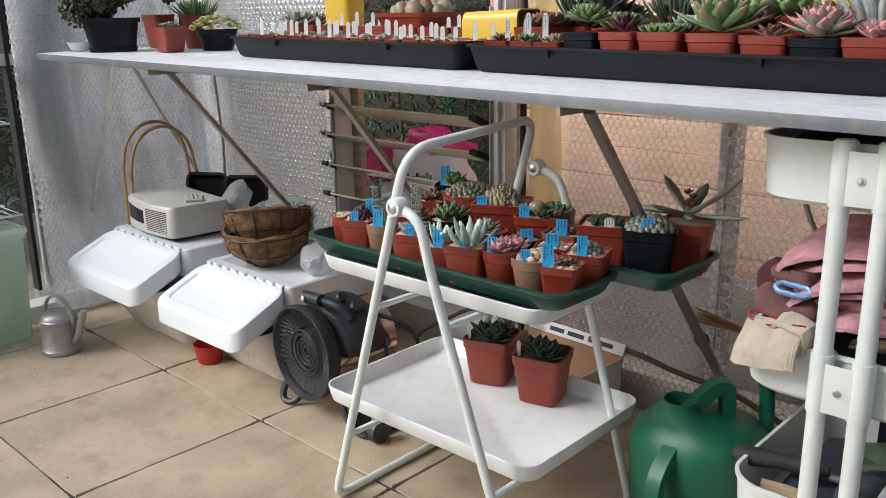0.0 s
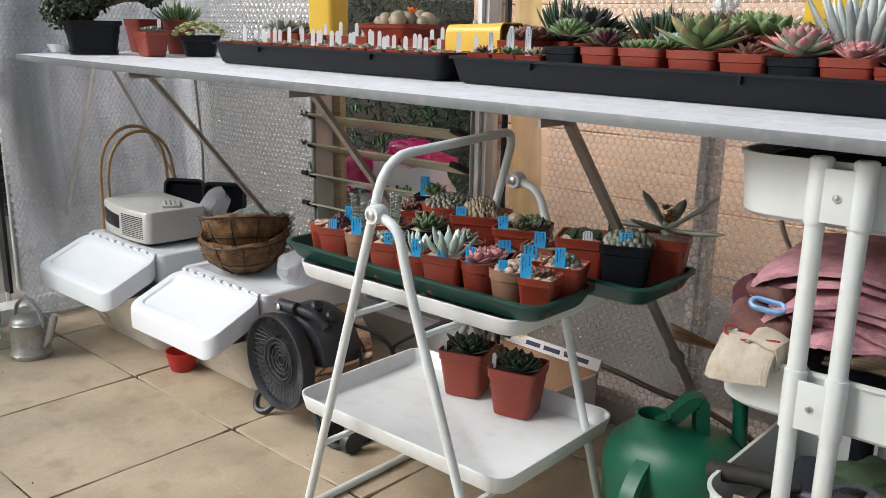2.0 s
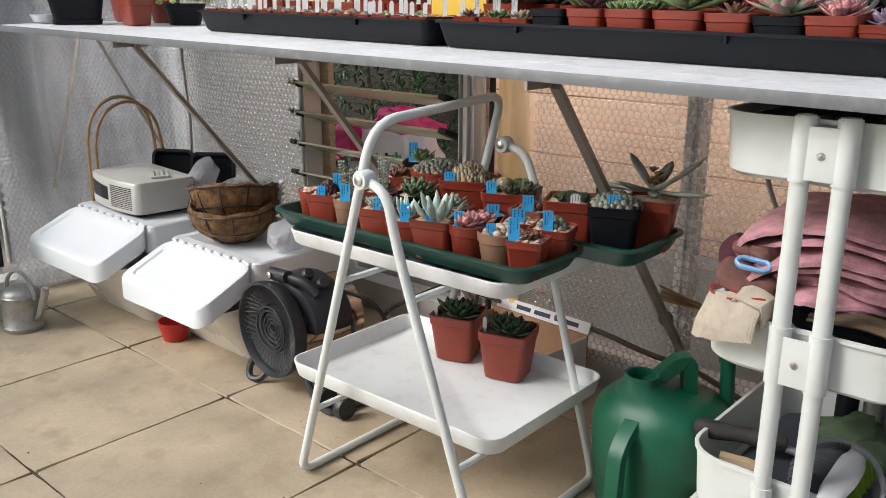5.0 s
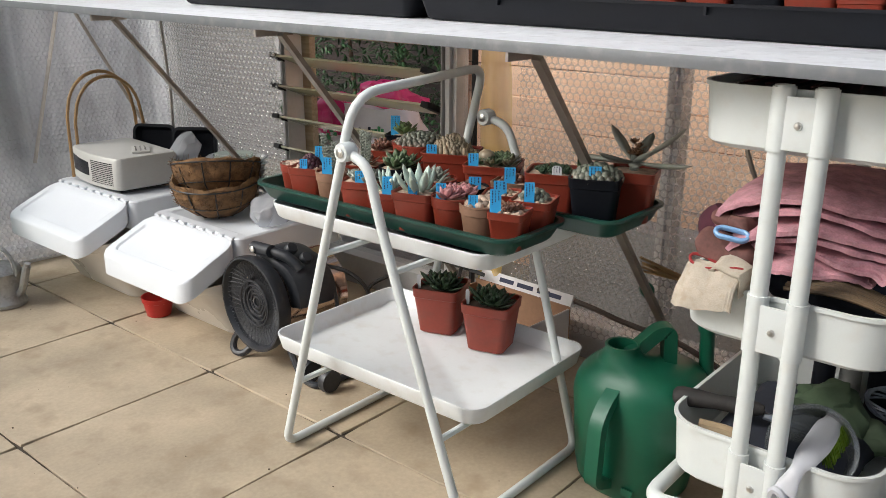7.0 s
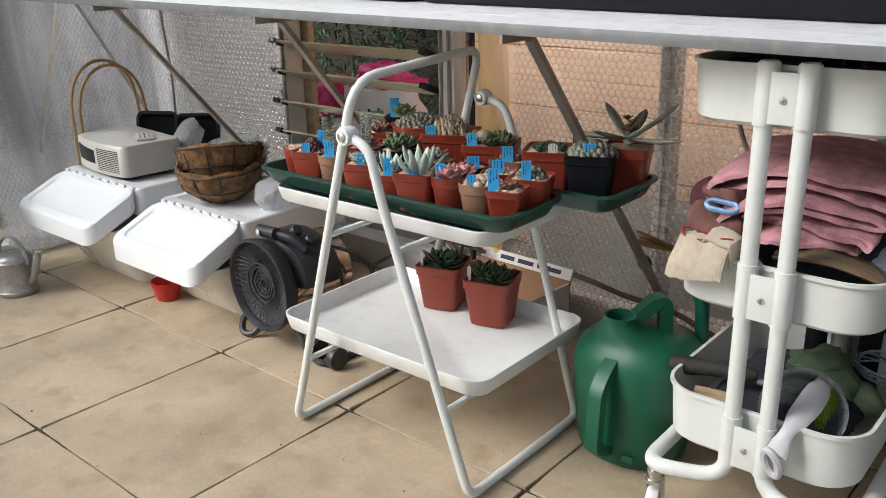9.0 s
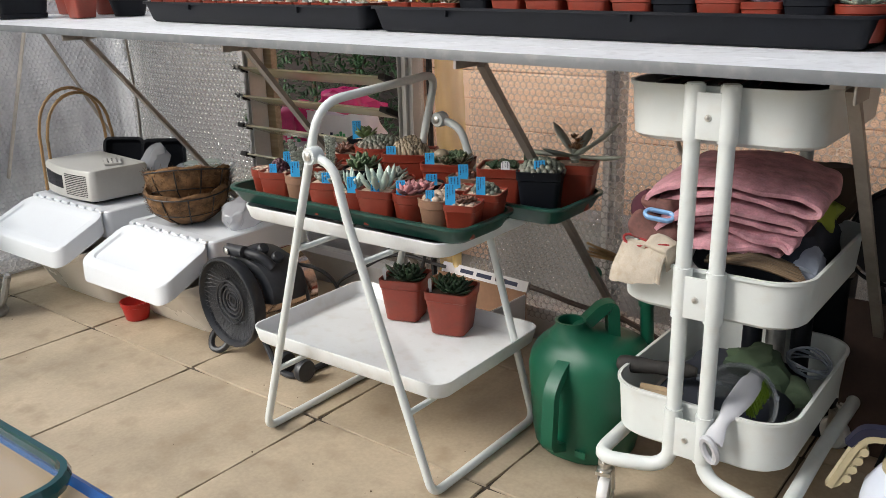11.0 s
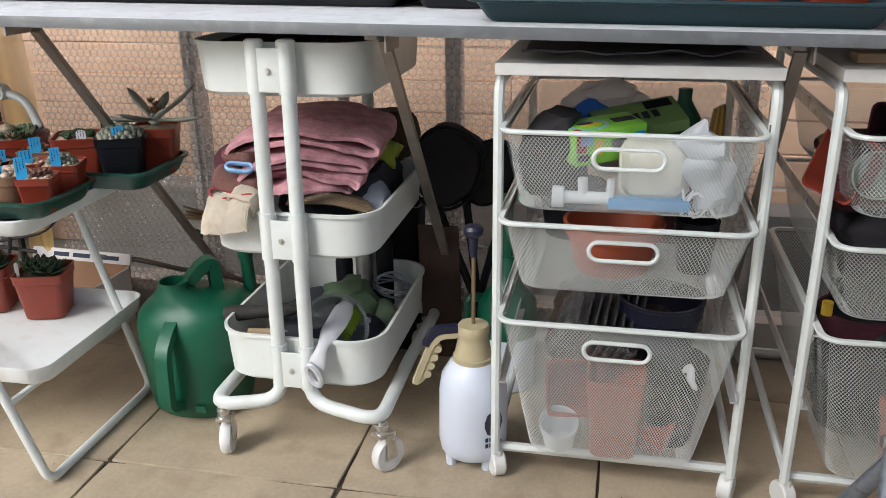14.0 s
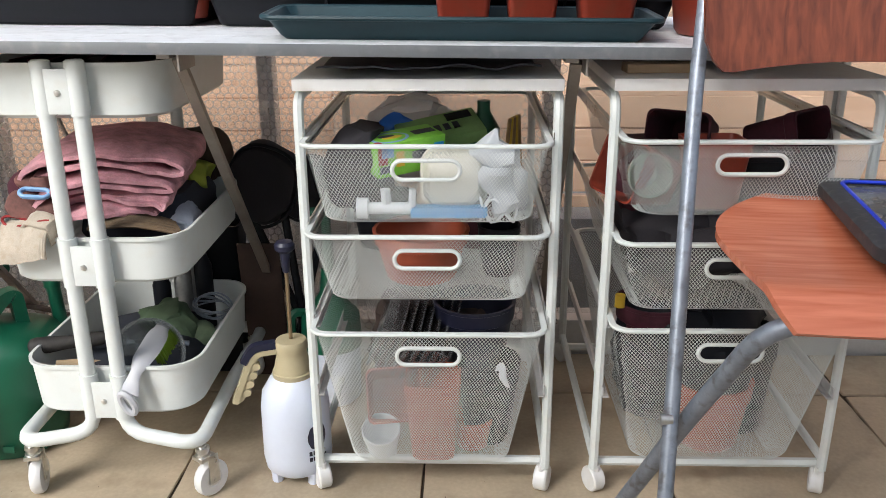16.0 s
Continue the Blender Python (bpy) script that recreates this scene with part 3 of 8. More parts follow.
# ---- mesh drawer units ----
def mesh_basket(parent, w, d, h, taper, name="drawer", pu=0.0060, pv=0.0038, grip=-0.035):
    """A drawer of expanded metal: flat strands in a diamond net, a solid rim and an oval handle; rim at z = 0, front at y = 0."""
    drawer = part(name, loft(B(), [rrect(w + 0.014, d + 0.014, 0.032, 0.0035, 6, 0, d / 2), rrect(w + 0.0165, d + 0.0165, 0.033, 0.0065, 6, 0, d / 2), rrect(w + 0.014, d + 0.014, 0.032, 0.0095, 6, 0, d / 2),
                                   rrect(w - 0.004, d - 0.004, 0.022, 0.0095, 6, 0, d / 2), rrect(w - 0.004, d - 0.004, 0.022, 0.0035, 6, 0, d / 2), rrect(w + 0.014, d + 0.014, 0.032, 0.0035, 6, 0, d / 2)], False, False), WHITE_METAL, parent)
    rows = max(4, int(round(h / pv)))

    def ring(f):
        e = 0.0
        if f > 0.9:
            e = 0.02 * ((f - 0.9) / 0.1) ** 2
        k = taper * f + e
        return w - 2 * k, d - 2 * k, 0.03
    base = rrect(*ring(0), 0, 8, 0, d / 2)
    lens = [(base[(i + 1) % len(base)] - base[i]).length for i in range(len(base))]
    total = sum(lens)
    cols = int(total / pu)

    def along(f, u):
        pts = rrect(*ring(f), -h * f, 8, 0, d / 2)
        s, i = (u % 1.0) * total, 0
        while i < len(lens) - 1 and s > lens[i]:
            s -= lens[i]
            i += 1
        return pts[i].lerp(pts[(i + 1) % len(pts)], min(1, s / lens[i]))
    verts, faces = [], []
    hw = 0.00041

    def strand(a, b, nrm):
        t = b - a
        side = t.cross(nrm)
        if side.length < 1e-9:
            return
        side.normalize()
        k = len(verts)
        verts.extend((a - side * hw, a + side * hw, b + side * hw, b - side * hw))
        faces.append((k, k + 1, k + 2, k + 3))
    # handle slot on the front: left free of strands
    hz, hh, hl = grip, 0.015, 0.052

    def in_slot(p):
        return p.y < 0.03 and abs(p.x) < hl and abs(p.z - hz) < hh
    grid = []
    for j in range(rows + 1):
        f = j / rows
        o = 0.5 * (j % 2)
        grid.append([along(f, (i + o) / cols) for i in range(cols)])
    mid = Vector((0, d / 2, -h / 2))
    for j in range(rows):
        o = j % 2
        for i in range(cols):
            a = grid[j][i]
            for b in (grid[j + 1][i], grid[j + 1][(i - 1 + 2 * o) % cols]):
                c = (a + b) / 2
                if in_slot(c) or (a - b).length > 0.03:
                    continue
                nrm = Vector((c.x / (w / 2), (c.y - d / 2) / (d / 2), 0))
                nrm = Vector((math.copysign(1, nrm.x), 0, 0)) if abs(nrm.x) > abs(nrm.y) else Vector((0, math.copysign(1, nrm.y), 0))
                strand(a, b, nrm)
    bw, bd = ring(1)[0] - 0.004, ring(1)[1] - 0.004
    nx, ny = int(bw / (pu * 2)), int(bd / (pv * 4))
    for j in range(ny):
        for i in range(nx):
            x0, x1 = -bw / 2 + bw * (i + 0.5 * (j % 2)) / nx, -bw / 2 + bw * (i + 0.5 - 0.5 * (j % 2)) / nx
            ya, yb = d / 2 - bd / 2 + bd * j / ny, d / 2 - bd / 2 + bd * (j + 1) / ny
            a = Vector((x0, ya, -h))
            for xb in (x0 + bw * 0.5 / nx, x0 - bw * 0.5 / nx):
                if -bw / 2 <= xb <= bw / 2 and -bw / 2 <= x0 <= bw / 2:
                    strand(a, Vector((xb, yb, -h)), Vector((0, 0, 1)))
    me = bpy.data.meshes.new("wire_mesh")
    me.from_pydata(verts, [], faces)
    me.materials.append(WHITE_METAL)
    net = new("wire_mesh", me)
    net.parent = drawer
    net["label"] = "white expanded-metal mesh"
    # oval handle
    lean = taper * (-hz / h)
    pts = [(math.copysign(hl - hh, x) + hh * math.cos(a) if True else 0, lean - 0.001, hz + hh * math.sin(a))
           for x, a in [(1, radians(k)) for k in range(-90, 91, 18)] + [(-1, radians(k)) for k in range(90, 271, 18)]]
    bm = B()
    tube(bm, pts, 0.0035, 7, closed=True, flat=1.0)
    part("handle", bm, WHITE_METAL, drawer, "white oval handle frame")
    return drawer


def drawer_unit(x0, label, drawers):
    u = thing("drawer_unit", label, "drawer unit", pose(x0, 0.035, 0.0 if x0 < 0.5 else -0.0), group="drawer units under the bench")
    W, D = 0.418, 0.56
    bm = B()
    box(bm, 0, W, 0, D, 0.7265, 0.7455, 0.004)
    part("top", bm, WHITE_BOARD, u, "white laminate top board")
    for x in (0.006, W - 0.006):
        bm = B()
        tube(bm, [(x, 0.02, 0.05), (x, 0.012, 0.716), (x, D - 0.012, 0.716), (x, D - 0.02, 0.05)], 0.0085, 8, bend=0.03, flat=1.0)
        tube(bm, [(x, 0.018, 0.07), (x, D - 0.018, 0.07)], 0.0075, 8)
        part("side_frame", bm, WHITE_METAL, u)
        s = 1 if x < W / 2 else -1
        for z in (0.658, 0.512, 0.346, 0.215):
            bm = B()
            box(bm, min(x + s * 0.006, x + s * 0.017), max(x + s * 0.006, x + s * 0.017), 0.006, D - 0.01, z - 0.016, z - 0.013)
            box(bm, min(x + s * 0.0055, x + s * 0.0075), max(x + s * 0.0055, x + s * 0.0075), 0.006, D - 0.01, z - 0.016, z + 0.004)
            part("runner", bm, CHROME if z > 0.5 else ALU_FRAME, u, "plain metal drawer runner")
    for y in (0.035, D - 0.05):
        bm = B()
        tube(bm, [(0.006, y, 0.055), (W - 0.006, y, 0.055)], 0.0085, 6)
        part("cross_bar", bm, WHITE_METAL, u)
    for x in (0.012, W - 0.012):
        for yy in (0.02, D - 0.02):
            bm = B()
            w = B()
            lathe(w, [(0.004, -0.012), (0.021, -0.012), (0.0235, -0.009), (0.0235, 0.009), (0.021, 0.012), (0.004, 0.012)], 18, True, True)
            merge(bm, w, pose(0, 0.008, 0.024, 0, 90, 0))
            lathe(bm, [(0.006, 0.03), (0.006, 0.055)], 8, True, True)
            c = part("castor", bm, WHITE_BOARD, u, "grey-white twin castor")
            c.matrix_basis = pose(x, yy, 0, 0, 0, 25 if x < 0.1 else -20)
    for z, h, tp, grip in drawers:
        dr = mesh_basket(u, W - 0.042, D - 0.03, h, tp, grip=grip)
        dr.matrix_basis = pose(W / 2 - 0.002, -0.046, z)
    return u


drawer_unit(0.365, "white mesh drawer unit on castors, filled with garden bits", ((0.645, 0.126, 0.024, -0.032), (0.501, 0.118, 0.030, -0.034), (0.335, 0.281, 0.052, -0.037)))
drawer_unit(0.858, "white mesh drawer unit on castors holding plastic pots", ((0.652, 0.120, 0.024, -0.030), (0.490, 0.122, 0.030, -0.036), (0.344, 0.278, 0.052, -0.036)))


# ---- folding side table with two trays ----
table = thing("tray_table", "white folding tube table with two deep-edged tray shelves", "table")
FY, RY = -0.137, 0.23
bm = B()
tube(bm, [(-0.862, RY, 0.009), (-0.859, FY, 0.009), (-0.636, FY, 0.724), (-0.660, RY, 0.739), (-0.855, RY + 0.002, 0.022)], 0.0085, 10, bend=[0, 0.030, 0.060, 0.040, 0])
part("handle_frame", bm, WHITE_METAL, table)
bm = B()
tube(bm, [(-0.638, FY - 0.018, 0.634), (-0.590, FY - 0.018, 0.618), (-0.567, FY - 0.016, 0.525), (-0.412, FY + 0.012, 0.009), (-0.413, RY, 0.009), (-0.578, RY + 0.018, 0.540), (-0.612, RY + 0.018, 0.628), (-0.664, RY + 0.018, 0.640)], 0.0085, 10, bend=[0, 0.03, 0.05, 0.025, 0.025, 0.05, 0.03, 0])
part("leg_frame", bm, WHITE_METAL, table)
for x, y, z in ((-0.638, FY - 0.018, 0.634), (-0.664, RY + 0.018, 0.640)):
    bm = B()
    lathe(bm, [(0.0145, -0.012), (0.016, -0.008), (0.016, 0.012), (0.0145, 0.014)], 18, True, True)
    k = part("pivot", bm, WHITE_METAL, table)
    k.matrix_basis = pose(x, y, z, 90, 0, 0)
    bm = B()
    lathe(bm, [(0.0075, 0.0145), (0.0075, 0.017), (0.0035, 0.0185)], 14, True, True)
    part("bolt", bm, CHROME, k, "bright steel pivot bolt")
for z, cx, w in ((0.172, -0.688, 0.530), (0.4485, -0.694, 0.545)):
    bm = B()
    tub(bm, w, 0.365, 0.0365 if z < 0.3 else 0.031, 0.035, 0.006, 0.003, 0.0, 0.003, 6)
    t = part("tray", bm, WHITE_TRAY, table)
    t.matrix_basis = pose(cx, 0.097 if z < 0.3 else 0.115, z, 0, 0, 0.8)
for z in (0.164, 0.440):
    for f in (-0.857 + 0.315 * z, -0.404 - 0.351 * z):
        bm = B()
        tube(bm, [(f, FY, z), (f, RY, z)], 0.006, 8)
        part("cross_bar", bm, WHITE_METAL, table)


# ---- flip-lid bins ----
def flip_bin(x0, x1, yf, H, label):
    W = x1 - x0
    b = thing("flip_lid_bin", label, "bin", pose((x0 + x1) / 2, yf, 0), group="flip-lid bins")
    yh = 0.215
    bm = B()
    loft(bm, [rrect(W * 0.80, 0.30, 0.04, 0.0, 6, 0, 0.37), rrect(W * 0.82, 0.32, 0.05, 0.012, 6, 0, 0.37), rrect(W * 0.9, 0.385, 0.06, H * 0.4, 6, 0, 0.345),
              rrect(W * 0.94, 0.455, 0.06, H - 0.118, 6, 0, 0.322), rrect(W * 0.945, 0.460, 0.06, H - 0.108, 6, 0, 0.322), rrect(W * 0.92, 0.44, 0.05, H - 0.108, 6, 0, 0.322), rrect(W * 0.76, 0.3, 0.04, 0.01, 6, 0, 0.37)])
    part("body", bm, BIN_BODY, b, "shiny off-white tapered body")
    bm = B()
    t = B()
    loft(t, [rrect(W, 0.345, 0.02, H - 0.082, 5, 0, yh + 0.1725), rrect(W, 0.345, 0.02, H - 0.004, 5, 0, yh + 0.1725), rrect(W - 0.008, 0.337, 0.018, H, 5, 0, yh + 0.1725),
             rrect(W - 0.06, 0.285, 0.012, H, 5, 0, yh + 0.1725), rrect(W - 0.068, 0.277, 0.012, H - 0.004, 5, 0, yh + 0.1725)])
    merge(bm, t)
    part("lid_back", bm, WHITE_PLASTIC, b)
    bm = B()
    L, FALL = 0.166, 0.45
    tip = lambda ring: [Vector((p.x, p.y, p.z + FALL * p.y)) for p in ring]
    loft(bm, [tip(r) for r in (rrect(W - 0.016, L - 0.012, 0.03, -0.060, 6, 0, -L / 2 + 0.003), rrect(W, L, 0.036, -0.054, 6, 0, -L / 2), rrect(W, L, 0.036, -0.007, 6, 0, -L / 2), rrect(W - 0.004, L - 0.004, 0.034, -0.002, 6, 0, -L / 2), rrect(W - 0.014, L - 0.014, 0.03, 0, 6, 0, -L / 2),
              rrect(W - 0.060, L - 0.052, 0.018, 0, 6, 0, -L / 2), rrect(W - 0.070, L - 0.062, 0.016, -0.005, 6, 0, -L / 2))])
    f = part("flap", bm, WHITE_PLASTIC, b, "white hinged flap with a raised rim")
    f.matrix_basis = pose(0, yh - 0.002, H - 0.002)
    k = 9
    for i in range(k):
        bm = B()
        xx = -W / 2 + 0.03 + (W - 0.06) * i / (k - 1)
        box(bm, xx - 0.010, xx + 0.010, yh - 0.006, yh + 0.006, H - 0.006, H + 0.0012, 0.001)
        part("hinge_lug", bm, WHITE_PLASTIC, b)
    return b


flip_bin(-2.215, -1.785, -0.115, 0.30, "white plastic flip-lid bin standing in the corner")
flip_bin(-1.735, -1.345, -0.085, 0.275, "white plastic flip-lid bin beside the heater")


# ---- green watering can ----
can = thing("watering_can", "large green plastic watering can on the paving", "watering can", pose(-0.276, 0.213, 0) @ Matrix.Scale(0.97, 4, (0, 0, 1)))
bm = B()
loft(bm, [rrect(0.150, 0.130, 0.070, 0.0, 8), rrect(0.186, 0.164, 0.082, 0.004, 8), rrect(0.206, 0.184, 0.090, 0.018, 8), rrect(0.216, 0.194, 0.094, 0.050, 8), rrect(0.226, 0.202, 0.096, 0.120, 8), rrect(0.234, 0.208, 0.098, 0.190, 8),
          rrect(0.232, 0.208, 0.098, 0.214, 8, 0.003, 0.002), rrect(0.222, 0.202, 0.094, 0.230, 8, 0.006, 0.004), rrect(0.202, 0.186, 0.086, 0.243, 8, 0.008, 0.004), rrect(0.164, 0.158, 0.072, 0.253, 8, 0.004, -0.004), rrect(0.120, 0.124, 0.057, 0.262, 8, -0.006, -0.020),
          rrect(0.092, 0.096, 0.045, 0.272, 8, -0.014, -0.032), rrect(0.066, 0.066, 0.032, 0.284, 8, -0.015, -0.044), rrect(0.059, 0.059, 0.029, 0.291, 8, -0.015, -0.046), rrect(0.060, 0.060, 0.0295, 0.300, 8, -0.015, -0.046),
          rrect(0.051, 0.051, 0.025, 0.300, 8, -0.015, -0.046), rrect(0.051, 0.051, 0.025, 0.20, 8, -0.015, -0.046)])
part("body", bm, GREEN_CAN, can)
bm = B()
tube(bm, [(0.000, -0.080, 0.232), (-0.002, -0.116, 0.206), (-0.002, -0.138, 0.180), (-0.006, -0.138, 0.060), (-0.004, -0.088, 0.040)], 0.0185, 4, bend=0.016, flat=0.72, phase=math.pi / 4)
part("side_handle", bm, GREEN_CAN, can)
bm = B()
tube(bm, [(-0.010, -0.026, 0.272), (0.026, 0.006, 0.320), (0.040, 0.018, 0.322), (0.044, 0.024, 0.225)], 0.0205, 4, bend=0.014, flat=0.80, phase=math.pi / 4)
part("top_handle", bm, GREEN_CAN, can)
bm = B()
tube(bm, [(0.070, 0.060, 0.05), (0.094, 0.084, 0.15), (0.088, 0.080, 0.26), (0.084, 0.078, 0.345)], 0.0135, 10, bend=0.05)
tube(bm, [(0.0848, 0.0783, 0.312), (0.084, 0.078, 0.347)], 0.0160, 10)
part("spout", bm, GREEN_CAN, can)
bm = B()
box(bm, 0.030, 0.052, -0.0985, -0.0955, 0.030, 0.044, 0.001)
part("moulded_plate", bm, GREEN_CAN, can)

# ---- small galvanised can ----
mcan = thing("metal_watering_can", "small galvanised steel watering can with a hoop handle", "watering can", pose(-2.07, -0.16, 0, 0, 0, 20))
bm = B()
lathe(bm, [(0.05, 0), (0.056, 0.002), (0.057, 0.012), (0.053, 0.018), (0.051, 0.095), (0.054, 0.10), (0.051, 0.104), (0.048, 0.104), (0.046, 0.02)], 24, True, True)
part("body", bm, GALV, mcan)
bm = B()
lathe(bm, [(0.051, 0.1042), (0.049, 0.112), (0.036, 0.122), (0.0, 0.126)], 24)
part("cover", bm, GALV, mcan)
bm = B()
tube(bm, [(0.046, 0.0, 0.035), (0.066, 0.0, 0.05), (0.098, 0.0, 0.128)], 0.0105, 8, bend=0.02)
tube(bm, [(0.095, 0, 0.122), (0.101, 0, 0.136)], 0.0085, 8)
part("spout", bm, GALV, mcan)
bm = B()
tube(bm, [(-0.052 * math.cos(radians(a)), 0, 0.098 + 0.072 * math.sin(radians(a))) for a in range(-5, 186, 10)], 0.0045, 6, flat=1.6)
part("handle", bm, GALV, mcan)

# ---- fan heater ----
fan = thing("fan_heater", "black drum fan heater with a ribbed round grille and copper casing", "heater", pose(-1.205, 0.062, 0, 0, 0, -3))
COPPER = material("copper_tinted_steel", (0.62, 0.47, 0.39), 0.14, 0.95, var=0.08)
HEATER_BLACK = material("matt_black_plastic", (0.020, 0.022, 0.027), 0.42, var=0.25, scale=20, bump=0.05, dirt=(0.06, 0.057, 0.055), dirt_amt=0.3)
HC = 0.160
SLIM = Matrix.Translation((0, 0, HC)) @ Matrix.Scale(0.92, 4) @ Matrix.Translation((0, 0, -HC))
bm = B()
d = B()
lathe(d, [(0.100, 0.036), (0.106, 0.038), (0.106, 0.225), (0.101, 0.23), (0.03, 0.232)], 32, True, True)
merge(bm, d, pose(0, 0, HC, -90, 0, 0))
part("drum", bm, COPPER, fan, "shiny copper-coloured drum").matrix_basis = SLIM
bm = B()
d = B()
lathe(d, [(0.106, 0.030), (0.121, 0.026), (0.127, 0.008), (0.1285, -0.008), (0.126, -0.014), (0.121, -0.0145), (0.117, -0.008), (0.112, 0.004), (0.092, 0.014), (0.066, 0.022), (0.064, 0.030), (0.0005, 0.034)], 40)
merge(bm, d, pose(0, 0, HC, -90, 0, 0))
ring = part("front_ring", bm, HEATER_BLACK, fan, "deep black front ring")
ring.matrix_basis = SLIM
bm = B()
d = B()
for k in range(5):
    r = 0.014 + 0.0115 * k
    tube(d, [(r * math.cos(a), r * math.sin(a), 0.010 - 0.010 * (k / 4) ** 2) for a in np.linspace(0, 2 * math.pi, 31)[:-1]], 0.0030, 6, closed=True)
for k in range(6):
    a = k * math.pi / 3
    tube(d, [(0.010 * math.cos(a), 0.010 * math.sin(a), 0.012), (0.064 * math.cos(a), 0.064 * math.sin(a), 0.004)], 0.0018, 5)
merge(bm, d, pose(0, 0, HC, -90, 0, 0))
part("coil_grille", bm, HEATER_BLACK, ring, "concentric grille rings")
bm = B()
d = B()
for k in range(44):
    for s in (-1, 1):
        a = k * math.pi / 22
        tube(d, [(r * math.cos(a + s * w), r * math.sin(a + s * w), zz) for r, w, zz in ((0.064, 0.0, 0.012), (0.080, 0.10, 0.008), (0.096, 0.18, 0.002), (0.114, 0.26, -0.004))], 0.0009, 4)
merge(bm, d, pose(0, 0, HC, -90, 0, 0))
part("safety_mesh", bm, HEATER_BLACK, ring, "fine diamond safety mesh")
# control housing saddled on the top and side of the drum
bm = B()
rings = []
for y, grow in ((0.040, 0.0), (0.046, 0.010), (0.075, 0.020), (0.135, 0.022), (0.160, 0.014), (0.168, 0.0)):
    outer, inner = [], []
    for k in range(15):
        a = radians(112 - 108 * k / 14)
        R = 0.112 + grow + 0.018 * max(0.0, math.sin(2.2 * (a + 0.25))) * (grow > 0.005)
        outer.append(Vector((R * math.cos(a), y, HC + R * math.sin(a))))
        inner.append(Vector((0.1065 * math.cos(a), y, HC + 0.1065 * math.sin(a))))
    rings.append(outer + inner[::-1])
loft(bm, rings)
housing = part("control_housing", bm, HEATER_BLACK, fan, "black control housing over the drum")
housing.matrix_basis = SLIM
bm = B()
tube(bm, [(-0.030, 0.030, HC + 0.140), (0.040, 0.034, HC + 0.143)], 0.0165, 14)
tube(bm, [(0.030, 0.040, HC + 0.140), (0.080, 0.060, HC + 0.130), (0.104, 0.075, HC + 0.100)], 0.014, 10, bend=0.03)
part("hinge_barrel", bm, HEATER_BLACK, housing)
for x, y, z, r in ((-0.012, 0.0125, HC + 0.141, 0.0085),):
    bm = B()
    w = B()
    lathe(w, [(0.0005, 0.0), (r, 0.0), (r * 1.1, 0.003), (r * 0.5, 0.006), (0.0005, 0.006)], 16)
    merge(bm, w, pose(x, y + 0.001, z, 90, 0, 0))
    part("bolt_head", bm, CHROME, housing, "bright round bolt head")
for x, y, z in ((0.052, 0.085, HC + 0.138), (0.085, 0.105, HC + 0.116)):
    bm = B()
    w = B()
    lathe(w, [(0.017, 0.0), (0.016, 0.010), (0.013, 0.014), (0.0005, 0.0145)], 16, True, False)
    merge(bm, w, pose(x, y, z, 0, 42, 0))
    part("dial", bm, HEATER_BLACK, housing)
bm = B()
for k in range(6):
    box(bm, 0.1425, 0.1436, 0.080 + 0.007 * k, 0.085 + 0.007 * k, HC + 0.012, HC + 0.0165)
part("printed_bar", bm, CHROME, housing, "small pale printed line")
bm = B()
for a0 in (-58, -46):
    for q in range(6):
        a = radians(a0 + q * 1.2)
        R = 0.1064
        box(bm, R * math.cos(a) - 0.0006, R * math.cos(a) + 0.0012, 0.07, 0.12, HC + R * math.sin(a) - 0.0012, HC + R * math.sin(a) + 0.0012)
part("label", bm, WHITE_BOARD, fan, "white rating label").matrix_basis = SLIM
bm = B()
tube(bm, [(-0.070, 0.03, 0.075), (-0.104, 0.005, 0.045), (-0.098, -0.008, 0.0085), (-0.060, 0.000, 0.0085), (-0.040, 0.03, 0.050)], 0.0085, 8, bend=0.03)
part("foot", bm, HEATER_BLACK, fan)
bm = B()
tube(bm, [(0.075, 0.03, 0.085), (0.150, 0.015, 0.010), (0.215, 0.012, 0.010), (0.215, 0.15, 0.010), (0.085, 0.15, 0.085)], 0.008, 8, bend=0.03)
part("foot", bm, HEATER_BLACK, fan)
for x in (0.165, 0.235):
    bm = B()
    w = B()
    lathe(w, [(0.004, -0.01), (0.026, -0.01), (0.029, 0.0), (0.026, 0.01), (0.004, 0.01)], 18, True, True)
    merge(bm, w, pose(x, 0.03, 0.029, 0, 90, 0))
    part("wheel", bm, HEATER_BLACK, fan)

# ---- pump sprayer ----
BEIGE = material("beige_plastic", (0.44, 0.38, 0.24), 0.45, var=0.06)
NAVY = material("navy_plastic", (0.012, 0.014, 0.035), 0.4)
MILKY = material("milky_polythene", (0.62, 0.67, 0.77), 0.35, var=0.04, scale=5, sss=0.25)
spray = thing("pump_sprayer", "white plastic pump sprayer with a beige collar and navy plunger", "sprayer", pose(0.322, 0.105, 0, 0, 0, 15))
bm = B()
lathe(bm, [(0.02, 0.022), (0.05, 0.02), (0.06, 0.03), (0.063, 0.05), (0.062, 0.15), (0.058, 0.178), (0.042, 0.205), (0.032, 0.212), (0.03, 0.22)], 28, True, True)
part("bottle", bm, MILKY, spray)
for a in (200, 300, 60, 130):
    bm = B()
    tube(bm, [(0.046 * math.cos(radians(a)), 0.046 * math.sin(radians(a)), 0.027), (0.044 * math.cos(radians(a)), 0.044 * math.sin(radians(a)), 0.0)], 0.01, 8)
    part("foot", bm, MILKY, spray)
bm = B()
